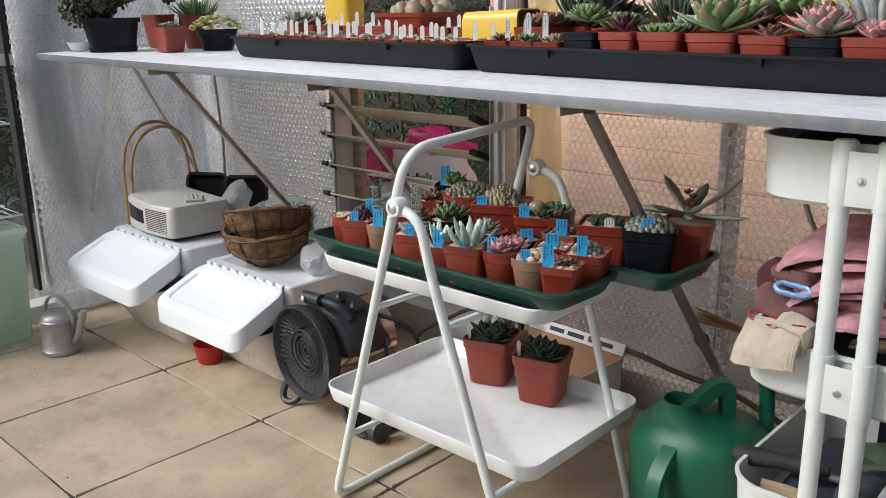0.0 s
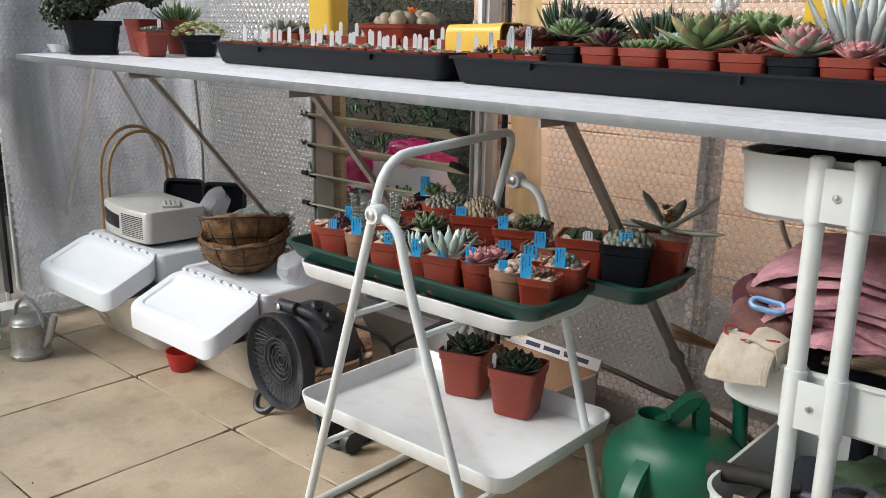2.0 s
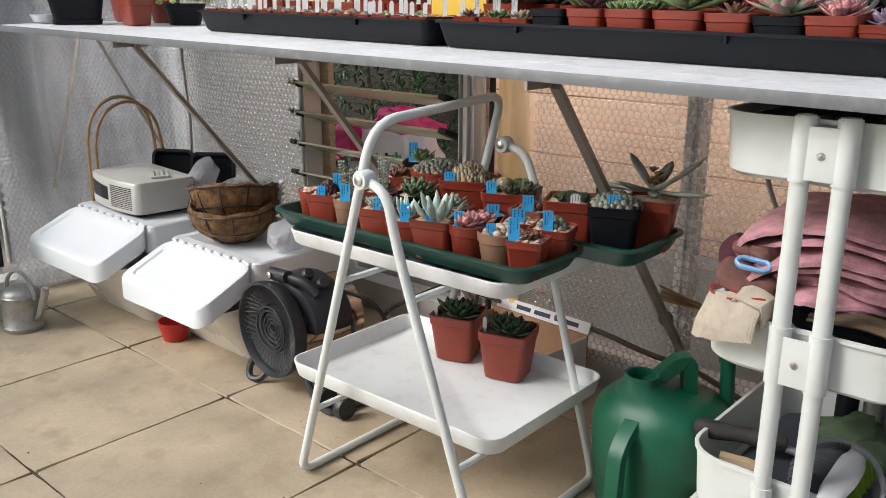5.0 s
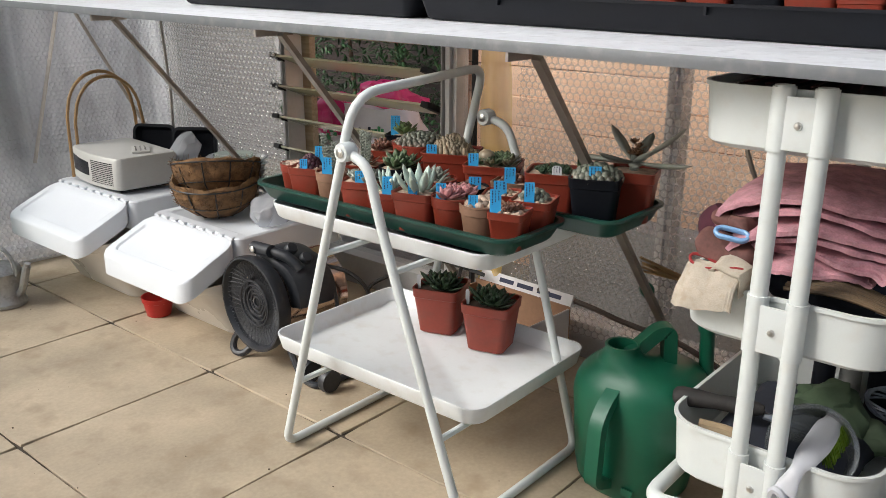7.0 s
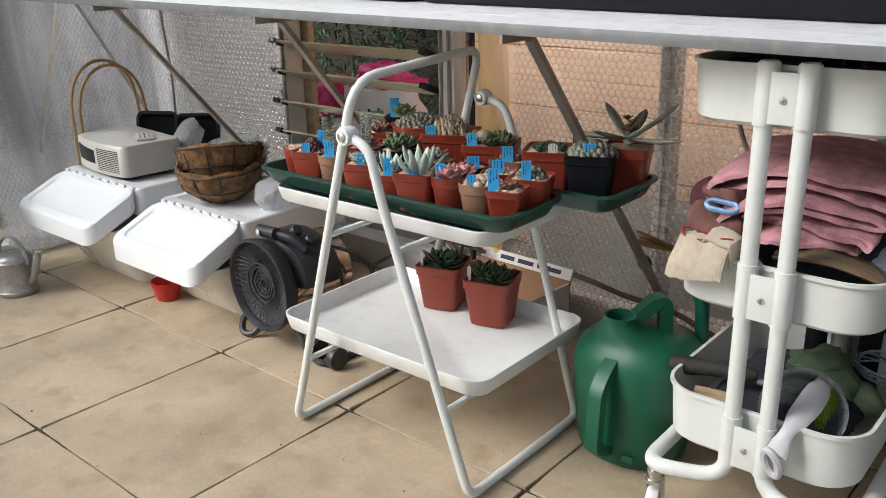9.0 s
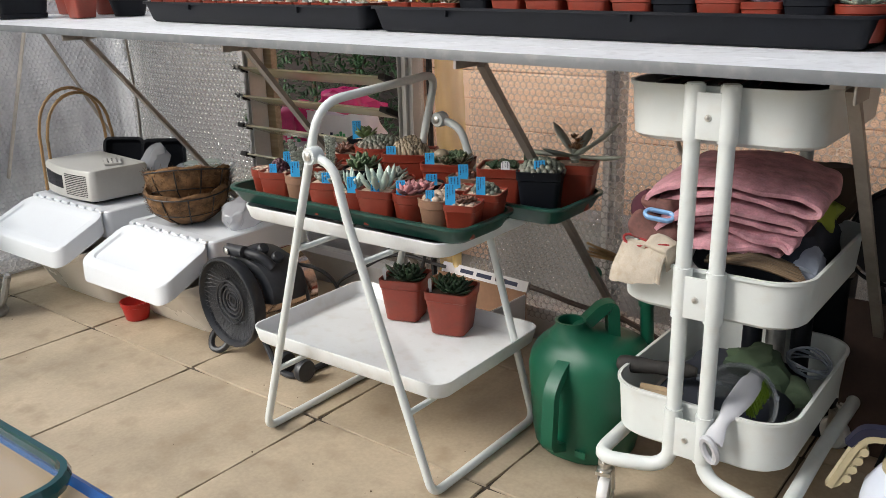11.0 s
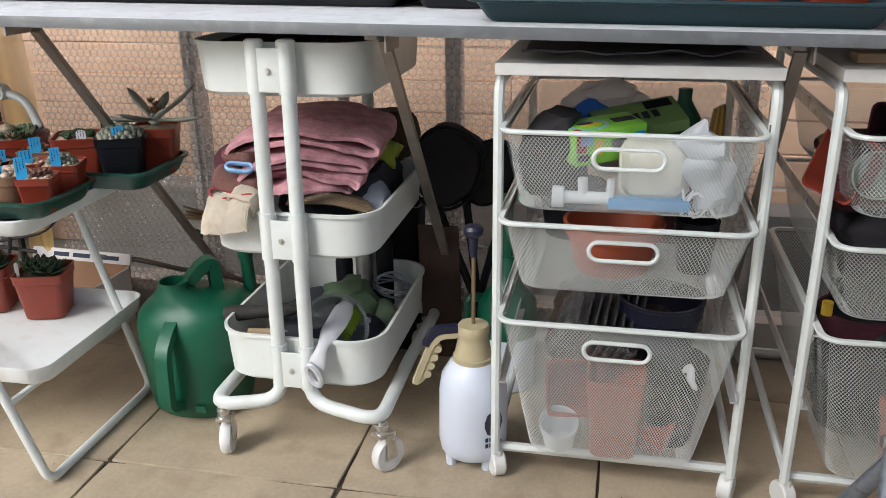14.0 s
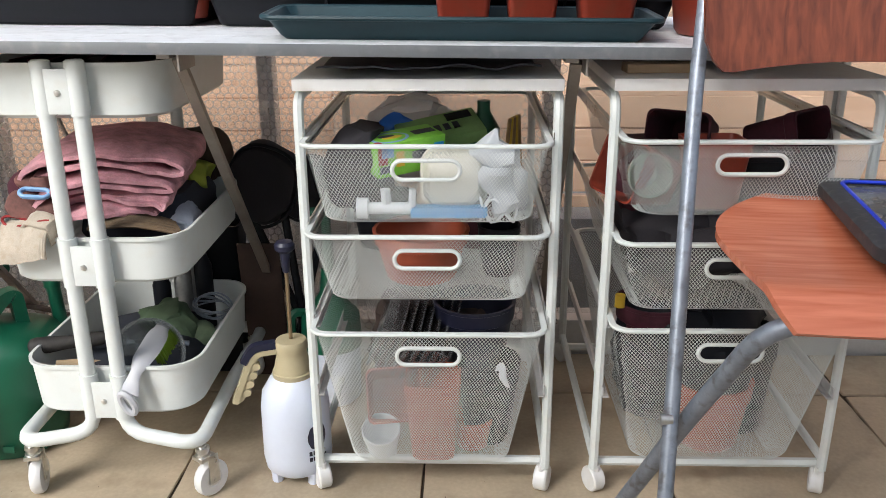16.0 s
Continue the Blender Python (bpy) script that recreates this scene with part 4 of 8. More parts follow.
lathe(bm, [(0.036, 0.204), (0.0368, 0.207), (0.0368, 0.217), (0.034, 0.2185), (0.0335, 0.222), (0.030, 0.238), (0.0275, 0.250), (0.0275, 0.256), (0.029, 0.260), (0.029, 0.272), (0.0265, 0.277), (0.001, 0.277)], 28, True, False)
part("collar", bm, BEIGE, spray, "beige screw collar")
bm = B()
tube(bm, [(-0.018, 0, 0.259), (-0.060, 0, 0.257), (-0.076, 0, 0.240), (-0.106, 0, 0.164)], 0.0115, 4, bend=0.012, flat=0.62, phase=math.pi / 4)
tube(bm, [(-0.066, 0, 0.248), (-0.094, 0, 0.172), (-0.106, 0, 0.166)], 0.0085, 4, bend=0.006, flat=0.8, phase=math.pi / 4)
for k in range(4):
    tube(bm, [(-0.064 - k * 0.0065, -0.007, 0.232 - k * 0.0165), (-0.064 - k * 0.0065, 0.007, 0.232 - k * 0.0165)], 0.0072, 8)
part("trigger_handle", bm, BEIGE, spray)
bm = B()
tube(bm, [(-0.028, 0, 0.270), (-0.068, 0, 0.268), (-0.086, 0, 0.240)], 0.0115, 4, bend=0.012, flat=0.8, phase=math.pi / 4)
part("trigger", bm, NAVY, spray, "navy trigger")
bm = B()
tube(bm, [(0.02, 0, 0.264), (0.045, 0, 0.264)], 0.007, 8)
part("nozzle", bm, NAVY, spray, "navy nozzle")
bm = B()
tube(bm, [(0, 0, 0.278), (0, 0, 0.42)], 0.0035, 8)
part("rod", bm, material("brassy_rod", (0.30, 0.22, 0.13), 0.4, 0.7), spray, "thin metal plunger rod")
bm = B()
lathe(bm, [(0.006, 0.405), (0.009, 0.44), (0.017, 0.447), (0.018, 0.455), (0.014, 0.461), (0.001, 0.463)], 18, True, False)
part("plunger_knob", bm, NAVY, spray, "navy plunger knob")


# ---- chair ----
chair = thing("folding_chair", "varnished plywood chair on worn steel tube legs", "chair")
bm = B()
tube(bm, [(0.968, -0.02, 0.86), (0.955, -0.06, 0.76), (0.90, -0.30, 0.24), (0.880, -0.395, 0.011)], 0.011, 10, bend=0.05)
part("back_leg", bm, STEEL, chair)
bm = B()
tube(bm, [(1.375, -0.02, 0.86), (1.39, -0.06, 0.76), (1.425, -0.30, 0.24), (1.44, -0.395, 0.011)], 0.011, 10, bend=0.05)
part("back_leg", bm, STEEL, chair)
bm = B()
tube(bm, [(1.16, -0.370, 0.528), (0.985, -0.370, 0.528), (0.935, -0.25, 0.330), (0.860, -0.07, 0.011)], 0.0125, 10, bend=0.07)
part("front_leg", bm, STEEL, chair)
bm = B()
tube(bm, [(1.16, -0.370, 0.528), (1.36, -0.370, 0.528), (1.415, -0.25, 0.330), (1.480, -0.07, 0.011)], 0.0125, 10, bend=0.07)
part("front_leg", bm, STEEL, chair)
bm = B()
w = B()
lathe(w, [(0.0005, -0.008), (0.008, -0.008), (0.008, 0.008), (0.0005, 0.008)], 10)
merge(bm, w, pose(0.902, -0.262, 0.335, 0, 90, 0))
part("bolt", bm, CHROME, chair)


def ply(nx, ny, surf, thick):
    bm = B()
    top, low = [], []
    for j in range(ny + 1):
        for i in range(nx + 1):
            p, nrm = surf(i / nx, j / ny)
            top.append(bm.verts.new(p + nrm * thick / 2)), low.append(bm.verts.new(p - nrm * thick / 2))
    k = nx + 1
    for j in range(ny):
        for i in range(nx):
            a = j * k + i
            bm.faces.new((top[a], top[a + 1], top[a + k + 1], top[a + k]))
            bm.faces.new((low[a], low[a + k], low[a + k + 1], low[a + 1]))
    edge = [i for i in range(k)] + [j * k + nx for j in range(1, ny + 1)] + [ny * k + i for i in range(nx - 1, -1, -1)] + [j * k for j in range(ny - 1, 0, -1)]
    for a, b in zip(edge, edge[1:] + edge[:1]):
        bm.faces.new((top[a], low[a], low[b], top[b]))
    return bm


def seat_surface(u, v):
    # v: 0 at the front edge, 1 at the back
    half = 0.208 * (1 - 0.60 * max(0, (v - 0.50) / 0.50) ** 2.6) * (1 - 0.10 * max(0, (0.10 - v) / 0.10) ** 2)
    x = 1.184 + (2 * u - 1) * half
    y = -0.418 + 0.440 * v
    roll = max(0, (0.16 - v) / 0.16)
    z = 0.560 - 0.040 * roll ** 2.2 + 0.006 * (2 * u - 1) ** 2 - 0.012 * math.sin(v * 3.1)
    return Vector((x, y + 0.012 * roll ** 3, z)), Vector((0, -1.3 * roll, 1)).normalized()


part("seat", ply(20, 28, seat_surface, 0.011), CHAIR_SEAT_LIT, chair, "glossy red-brown plywood seat with a worn front edge")


def back_surface(u, v):
    c = 2 * u - 1
    x = 1.175 + c * 0.228 * (1 - 0.04 * (1 - v))
    r = 0.0
    z = 0.762 + 0.30 * v + 0.028 * (1 - v) * (1 - c * c) * 0.7
    y = -0.075 - 0.02 * (1 - c * c) * -1 + 0.05 * v
    z += 0.05 * max(0, (abs(c) - 0.82) / 0.18) ** 2 * (1 - v) ** 2
    return Vector((x, y - 0.008, z)), Vector((0, -1, 0.15)).normalized()


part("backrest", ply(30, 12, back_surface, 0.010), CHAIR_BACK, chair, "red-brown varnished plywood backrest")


# ---- plants: leaves, beads and stems gathered in one mesh a plant ----
class Foliage:
    def __init__(self, seed=0):
        self.v, self.f, self.rnd = [], [], random.Random(seed)

    def leaf(self, base, ahead, up, length, width, thick, curl=0.0, point=1.0, belly=0.55):
        """A fleshy leaf: four-sided sections that swell and then come to a tip. curl bends it up (or, minus, down)."""
        base, ahead, up = Vector(base), Vector(ahead).normalized(), Vector(up)
        side = ahead.cross(up).normalized()
        up = side.cross(ahead).normalized()
        k = len(self.v)
        steps = (0.0, 0.25, belly, 0.85)
        for s in steps:
            w = (0.45 + 0.55 * math.sin(min(1, s / belly) * math.pi / 2)) if s <= belly else 1 - (1 - 0.25) * ((s - belly) / (1 - belly)) ** point
            c = base + ahead * (length * s) + up * (curl * length * s * s)
            for a, b in ((-1, 0.25), (0, 1.0 * 0.5), (1, 0.25), (0, -1)):
                self.v.append(c + side * (a * w * width / 2) + up * (b * w * thick / 2))
        self.v.append(base + ahead * length + up * (curl * length))
        n = len(steps)
        for j in range(n - 1):
            for i in range(4):
                m = (i + 1) % 4
                self.f.append((k + 4 * j + i, k + 4 * j + m, k + 4 * j + 4 + m, k + 4 * j + 4 + i))
        for i in range(4):
            self.f.append((k + 4 * (n - 1) + i, k + 4 * (n - 1) + (i + 1) % 4, k + 4 * n))

    def bead(self, c, r, h=None, n=6):
        k, c, h = len(self.v), Vector(c), h or r
        for lat in (-40, 15, 58):
            for i in range(n):
                a = 2 * math.pi * (i + (0.5 if lat == 15 else 0)) / n
                self.v.append(c + Vector((r * math.cos(radians(lat)) * math.cos(a), r * math.cos(radians(lat)) * math.sin(a), h * math.sin(radians(lat)))))
        self.v.append(c + Vector((0, 0, h)))
        for j in range(2):
            for i in range(n):
                m = (i + 1) % n
                self.f.append((k + n * j + i, k + n * j + m, k + n * (j + 1) + m, k + n * (j + 1) + i))
        for i in range(n):
            self.f.append((k + 2 * n + i, k + 2 * n + (i + 1) % n, k + 3 * n))

    def stem(self, a, b, r, r2=None, n=5):
        a, b = Vector(a), Vector(b)
        t = (b - a).normalized()
        s = t.orthogonal().normalized()
        u = t.cross(s)
        k = len(self.v)
        for c, rr in ((a, r), (b, r2 if r2 is not None else r)):
            for i in range(n):
                w = 2 * math.pi * i / n
                self.v.append(c + s * (rr * math.cos(w)) + u * (rr * math.sin(w)))
        for i in range(n):
            m = (i + 1) % n
            self.f.append((k + i, k + m, k + n + m, k + n + i))
        self.f.append(tuple(k + n + i for i in range(n)))

    def rosette(self, c, R, n, wide=0.32, thick=0.16, low=12, high=80, point=1.0, curl=0.15, belly=0.6, inner=0.42):
        c = Vector(c)
        for i in range(n):
            f = ((n - i) / n)
            a = i * 2.39996 + self.rnd.uniform(-0.08, 0.08)
            el = radians(high + (low - high) * f ** 0.8 + self.rnd.uniform(-4, 4))
            L = R * (inner + (1 - inner) * f) * self.rnd.uniform(0.93, 1.05)
            out = Vector((math.cos(a), math.sin(a), 0))
            d = out * math.cos(el) + Vector((0, 0, math.sin(el)))
            up = Vector((0, 0, 1)) * math.cos(el) - out * math.sin(el)
            self.leaf(c + out * R * 0.05 + Vector((0, 0, R * 0.18 * (1 - f))), d, up, L, R * wide * 1.28 * (0.6 + 0.4 * f), R * thick, curl, point, belly)

    def make(self, name, mat, parent):
        me = bpy.data.meshes.new(name)
        me.from_pydata(self.v, [], self.f)
        me.materials.append(mat)
        me.polygons.foreach_set("use_smooth", [True] * len(me.polygons))
        ob = new(name, me)
        ob.parent = parent
        return ob


def leaf_material(name, col, tip=None, reach=0.06, var=0.35, rough=0.42):
    """Leaf colour that differs from leaf to leaf and turns to another towards the tips."""
    m = material(name, col, rough, var=0.18, scale=60, bump=0.05)
    n, l = m.node_tree.nodes, m.node_tree.links
    b = n["Principled BSDF"]
    src = b.inputs["Base Color"].links[0].from_socket
    geo, hsv = n.new("ShaderNodeNewGeometry"), n.new("ShaderNodeHueSaturation")
    mr = n.new("ShaderNodeMapRange")
    mr.inputs[3].default_value, mr.inputs[4].default_value = 1 - var, 1 + var
    l.new(geo.outputs["Random Per Island"], mr.inputs[0])
    l.new(mr.outputs[0], hsv.inputs["Value"])
    if tip:
        tc, ln = n.new("ShaderNodeTexCoord"), n.new("ShaderNodeVectorMath")
        ln.operation = 'LENGTH'
        l.new(tc.outputs["Object"], ln.inputs[0])
        m2, mx = n.new("ShaderNodeMapRange"), n.new("ShaderNodeMix")
        m2.inputs[1].default_value, m2.inputs[2].default_value = reach * 0.72, reach * 1.08
        mx.data_type = 'RGBA'
        l.new(ln.outputs["Value"], m2.inputs[0]), l.new(m2.outputs[0], mx.inputs[0])
        l.new(src, mx.inputs[6])
        mx.inputs[7].default_value = (*tip, 1)
        src = mx.outputs[2]
    l.new(src, hsv.inputs["Color"])
    l.new(hsv.outputs[0], b.inputs["Base Color"])
    return m


L_GREEN = leaf_material("fresh_green_leaf", (0.145, 0.215, 0.085))
L_MID = leaf_material("mid_green_leaf", (0.085, 0.135, 0.065), (0.14, 0.10, 0.06), 0.05)
L_SEDUM = leaf_material("pale_lime_leaf", (0.44, 0.47, 0.20))
L_LIME = leaf_material("lime_leaf", (0.30, 0.36, 0.10), (0.36, 0.30, 0.08), 0.05)
L_AGAVE = leaf_material("green_red_edged_leaf", (0.15, 0.215, 0.09), (0.30, 0.13, 0.06), 0.085)
L_DARK = leaf_material("dark_green_leaf", (0.032, 0.065, 0.030))
L_BLUE = leaf_material("blue_grey_leaf", (0.25, 0.33, 0.28), (0.42, 0.22, 0.18), 0.07)
L_PINK = leaf_material("pink_tipped_leaf", (0.27, 0.36, 0.26), (0.55, 0.20, 0.22), 0.055)
L_ROSE = leaf_material("rose_leaf", (0.45, 0.20, 0.20), (0.52, 0.26, 0.24), 0.05)
L_PURPLE = leaf_material("dark_purple_leaf", (0.06, 0.014, 0.025), (0.10, 0.02, 0.03), 0.05)
L_LILAC = leaf_material("lilac_leaf", (0.22, 0.16, 0.24), (0.26, 0.17, 0.18), 0.05)
L_GREY = leaf_material("grey_felted_leaf", (0.24, 0.26, 0.22))
L_WHITE = leaf_material("chalky_white_leaf", (0.55, 0.60, 0.58))
L_STONE = leaf_material("stone_grey_bead", (0.15, 0.17, 0.135), (0.17, 0.15, 0.12), 0.05)
L_TAN = leaf_material("tan_cactus", (0.25, 0.20, 0.135))
L_BROWN = leaf_material("dry_brown_leaf", (0.16, 0.075, 0.03))
L_BLACKISH = leaf_material("near_black_leaf", (0.035, 0.035, 0.032))
L_REDDISH = leaf_material("bronze_leaf", (0.16, 0.075, 0.05))
L_PALEBLUE = leaf_material("pale_blue_finger_leaf", (0.40, 0.50, 0.44), (0.48, 0.52, 0.40), 0.06)
PEBBLE = leaf_material("pale_pebble", (0.50, 0.38, 0.29), var=0.5, rough=0.7)
PEBBLE_GREY = leaf_material("grey_pebble", (0.36, 0.32, 0.27), var=0.5, rough=0.7)
FLOWER = leaf_material("orange_flower", (0.80, 0.20, 0.02))

POT_MESH = {}


def pot_mesh(shape, w, h, mat):
    key = (shape, w, h, mat.name)
    if key not in POT_MESH:
        bm = B()
        if shape == "square":
            r, b = w * 0.12, w * 0.76
            loft(bm, [rrect(b * 0.9, b * 0.9, r, 0, 3), rrect(b, b, r, h * 0.03, 3), rrect(w * 0.935, w * 0.935, r, h * 0.79, 3), rrect(w * 0.975, w * 0.975, r, h * 0.81, 3), rrect(w * 0.99, w * 0.99, r, h * 0.96, 3), rrect(w, w, r, h * 0.97, 3),
                      rrect(w, w, r, h, 3), rrect(w * 0.94, w * 0.94, r, h, 3), rrect(b * 0.9, b * 0.9, r, h * 0.1, 3)])
        else:
            lathe(bm, [(w * 0.34, 0), (w * 0.36, h * 0.03), (w * 0.455, h * 0.74), (w * 0.48, h * 0.76), (w * 0.49, h * 0.95), (w * 0.5, h * 0.96), (w * 0.5, h), (w * 0.465, h), (w * 0.35, h * 0.1)], 20, True, True)
        ob = finish("pot", bm, mat)
        POT_MESH[key] = ob.data
        bpy.data.objects.remove(ob)
    return POT_MESH[key]


def add_tag(parent, x, y, z, h=0.042, w=0.013, mat=None, lean=(-8, 0), turn=0.0, writing=True):
    mat = mat or TAG_BLUE
    bm = B()
    if mat is TAG_WHITE:
        pts = [(-w / 2, 0), (w / 2, 0), (w / 2, h * 0.86), (w * 0.25, h), (-w * 0.25, h), (-w / 2, h * 0.86)]
    else:
        pts = [(-w / 2, 0), (w / 2, 0), (w / 2, h), (-w / 2, h)]
    loft(bm, [[Vector((a, -0.0004, b)) for a, b in pts], [Vector((a, 0.0004, b)) for a, b in pts]])
    t = part("plant_tag", bm, mat, parent)
    t.matrix_basis = pose(x, y, z, lean[0], lean[1], turn)
    if writing and w > 0.0098:
        bm = B()
        seed = random.Random(int(x * 1e5 + z * 1e4))
        for i in range(3):
            xx, zz = -w * 0.28 + i * w * 0.28, h * 0.94
            while zz > h * (0.42 + 0.1 * i):
                d = seed.uniform(0.0016, 0.0045)
                box(bm, xx - w * 0.04, xx + w * seed.uniform(0.0, 0.06), -0.0009, -0.0005, zz - d, zz)
                zz -= d + seed.uniform(0.0006, 0.0018)
        part("writing", bm, INK, t)
    return t


def potted(x, y, z, shape, w, h, mat, plant, leafmat, label, top=None, tag=None, turn=0.0, group="", seed=0, soil=0.93, extra=None, bevel_tag=None):
    """A potted plant: pot, top dressing, plant and tag. plant(foliage, w): draws it round the soil's middle."""
    t = thing("potted_plant", label, "potted plant", pose(x, y, z, 0, 0, turn), group=group)
    pot = new("pot", pot_mesh(shape, w, h, mat))
    pot.parent = t
    bm = B()
    ring = (lambda s, zz: rrect(w * s, w * s, w * 0.1, zz, 3)) if shape == "square" else (lambda s, zz: circle(w * s / 2, zz, 18))
    loft(bm, [ring(0.90, h * soil - 0.004), ring(0.90, h * soil), ring(0.4, h * soil + 0.004)])
    part("top_dressing", bm, top or GRIT, t)
    fo = Foliage(seed)
    plant(fo, w)
    if fo.v:
        p = fo.make("plant", leafmat, t)
        p.matrix_basis = pose(0, 0, h * soil, 0, 0, -turn)
    if extra:
        f2 = Foliage(seed + 50)
        extra[0](f2, w)
        e = f2.make(extra[2] if len(extra) > 2 else "pebbles", extra[1], t)
        e.matrix_basis = pose(0, 0, h * soil, 0, 0, -turn)
        if len(extra) < 3:
            tagged(e, kind="stuff")
    if tag:
        for k in (tag if isinstance(tag, list) else [tag]):
            g = add_tag(t, k[0] * w, k[1] * w, h * soil - 0.004, k[2] * (0.84 if len(k) < 5 else 1.0), (k[3] if len(k) > 3 else 0.013) * (1.12 if len(k) < 5 else 1.0), k[4] if len(k) > 4 else TAG_BLUE, turn=-turn + 38)
    return t


def ros(n=30, R=0.62, wide=0.34, thick=0.14, low=10, high=82, point=1.0, curl=0.12, z=0.0, belly=0.6):
    return lambda f, w: f.rosette((0, 0, z * w), R * w, n, wide, thick, low, high, point, curl, belly)


def several(n, spread, R, leaves=14, **k):
    def go(f, w):
        for i in range(n):
            a, d = i * 2.4, spread * w * math.sqrt((i + 0.4) / n)
            f.rosette((d * math.cos(a), d * math.sin(a), 0.03 * w), R * w * f.rnd.uniform(0.8, 1.15), leaves, **k)
    return go


def beads(n, spread, r, dome=0.25, stretch=1.0):
    def go(f, w):
        for i in range(n):
            a, d = i * 2.39996, math.sqrt((i + 0.3) / n)
            s = f.rnd.uniform(0.75, 1.2)
            f.bead((d * spread * w * math.cos(a), d * spread * w * math.sin(a), (0.02 + dome * (1 - d * d)) * w), r * w * s, r * w * s * stretch)
    return go


def fingers(n, spread, length, width, splay=35, curl=0.1, thick=0.8):
    def go(f, w):
        for i in range(n):
            a, d = i * 2.39996, math.sqrt((i + 0.3) / n)
            out = Vector((math.cos(a), math.sin(a), 0))
            el = radians(90 - splay * d + f.rnd.uniform(-6, 6))
            dr = out * math.cos(el) + Vector((0, 0, math.sin(el)))
            f.leaf(out * d * spread * w, dr, Vector((0, 0, 1)) * math.cos(el) - out * math.sin(el), length * w * f.rnd.uniform(0.75, 1.1), width * w, width * w * thick, curl, 1.3, 0.55)
    return go


def columns(n, spread, hgt, r):
    def go(f, w):
        for i in range(n):
            a, d = i * 2.4, spread * w * math.sqrt((i + 0.2) / n)
            H = hgt * w * f.rnd.uniform(0.55, 1.1)
            k = max(2, int(H / (r * w * 0.75)))
            lean = Vector((math.cos(a), math.sin(a), 0)) * 0.12
            for j in range(k):
                p = Vector((d * math.cos(a), d * math.sin(a), H * j / k)) + lean * (H * j / k)
                f.rosette(p, r * w * 1.5, 7, 0.55, 0.35, 20, 60, 1.0, 0.2)
    return go


def pebbles(n=26, r=0.055):
    def go(f, w):
        for i in range(n):
            a, d = i * 2.39996, 0.40 * w * math.sqrt((i + 0.3) / n)
            f.bead((d * math.cos(a), d * math.sin(a), 0.003), r * w * f.rnd.uniform(0.6, 1.4), r * w * 0.6)
    return go


def nothing(f, w):
    return


# ---- trays on the folding table ----
TZ = 0.4797


def seed_tray(name, x0, x1, y0, y1, z, h, mat, label, taper=0.012, lip=0.006, r=0.03, turn=0.0, group=""):
    t = thing(name, label, "tray", pose((x0 + x1) / 2, (y0 + y1) / 2, z, 0, 0, turn), group=group)
    bm = B()
    tub(bm, x1 - x0 - 2 * lip, y1 - y0 - 2 * lip, h, r, taper, 0.003, lip, 0.005, 6)
    part("tray_body", bm, mat, t)
    return t


seed_tray("plant_tray", -1.010, -0.376, -0.072, 0.118, TZ, 0.034, GREEN_TRAY, "dark green plastic plant tray full of potted succulents", group="green trays on the folding table")
seed_tray("plant_tray", -0.935, -0.300, 0.125, 0.330, TZ, 0.036, GREEN_TRAY, "dark green plastic plant tray overhanging the shelf edge", group="green trays on the folding table")
PZ = TZ + 0.0035
G1 = "succulents on the folding table"
potted(-0.960, 0.004, PZ, "round", 0.060, 0.062, TERRA, nothing, L_GREY, "small terracotta plastic pot topped with pale pebbles", extra=(pebbles(24, 0.085), PEBBLE), turn=17, group=G1, seed=1)
potted(-0.894, -0.012, PZ, "square", 0.070, 0.069, TERRA, beads(40, 0.30, 0.075, 0.30, 1.2), L_PURPLE, "square terracotta pot with a knobbly purple-brown succulent", tag=[(0.0, -0.42, 0.031), (0.18, 0.2, 0.052, 0.016)], turn=21, group=G1, seed=2, extra=(pebbles(16, 0.07), PEBBLE))
potted(-0.826, -0.016, PZ, "round", 0.068, 0.069, TERRA_OLD, columns(6, 0.22, 1.05, 0.115), L_GREY, "brown plastic pot with a grey columnar succulent", tag=(0.0, -0.34, 0.045, 0.017), turn=19, group=G1, seed=3)
potted(-0.736, -0.022, PZ, "square", 0.074, 0.069, TERRA, several(6, 0.34, 0.32, 16, wide=0.45, thick=0.3, low=25), L_GREY, "square terracotta pot with blue-grey felted rosettes", tag=(0.05, -0.40, 0.034, 0.014), turn=22, group=G1, seed=4, extra=(columns(2, 0.15, 1.15, 0.1), L_GREY, "tall_stems"))
potted(-0.670, -0.026, PZ, "square", 0.062, 0.058, TERRA, fingers(9, 0.2, 0.7, 0.2, 40), L_PALEBLUE, "small orange-red square pot with pale pointed leaves", tag=(0.10, -0.36, 0.045, 0.016), turn=22, group=G1, seed=5)
potted(-0.600, -0.022, PZ, "square", 0.078, 0.071, TERRA, fingers(11, 0.24, 0.64, 0.22, 58, 0.22), L_PALEBLUE, "terracotta pot with upright pale blue finger leaves", tag=(0.05, -0.43, 0.033, 0.014), turn=15, group=G1, seed=6)
potted(-0.530, -0.016, PZ, "round", 0.076, 0.071, TERRA, several(4, 0.30, 0.40, 12, wide=0.5, thick=0.3, low=20, point=0.7), L_ROSE, "round terracotta pot with plump pink rosettes", tag=(-0.12, -0.36, 0.040, 0.015), turn=14, group=G1, seed=7)
potted(-0.472, -0.010, PZ, "round", 0.078, 0.067, TERRA_OLD, beads(16, 0.36, 0.12, 0.08, 0.8), PEBBLE, "brown round pot with stone-like striped lithops", tag=(-0.12, -0.34, 0.031, 0.014), turn=25, group=G1, seed=8)
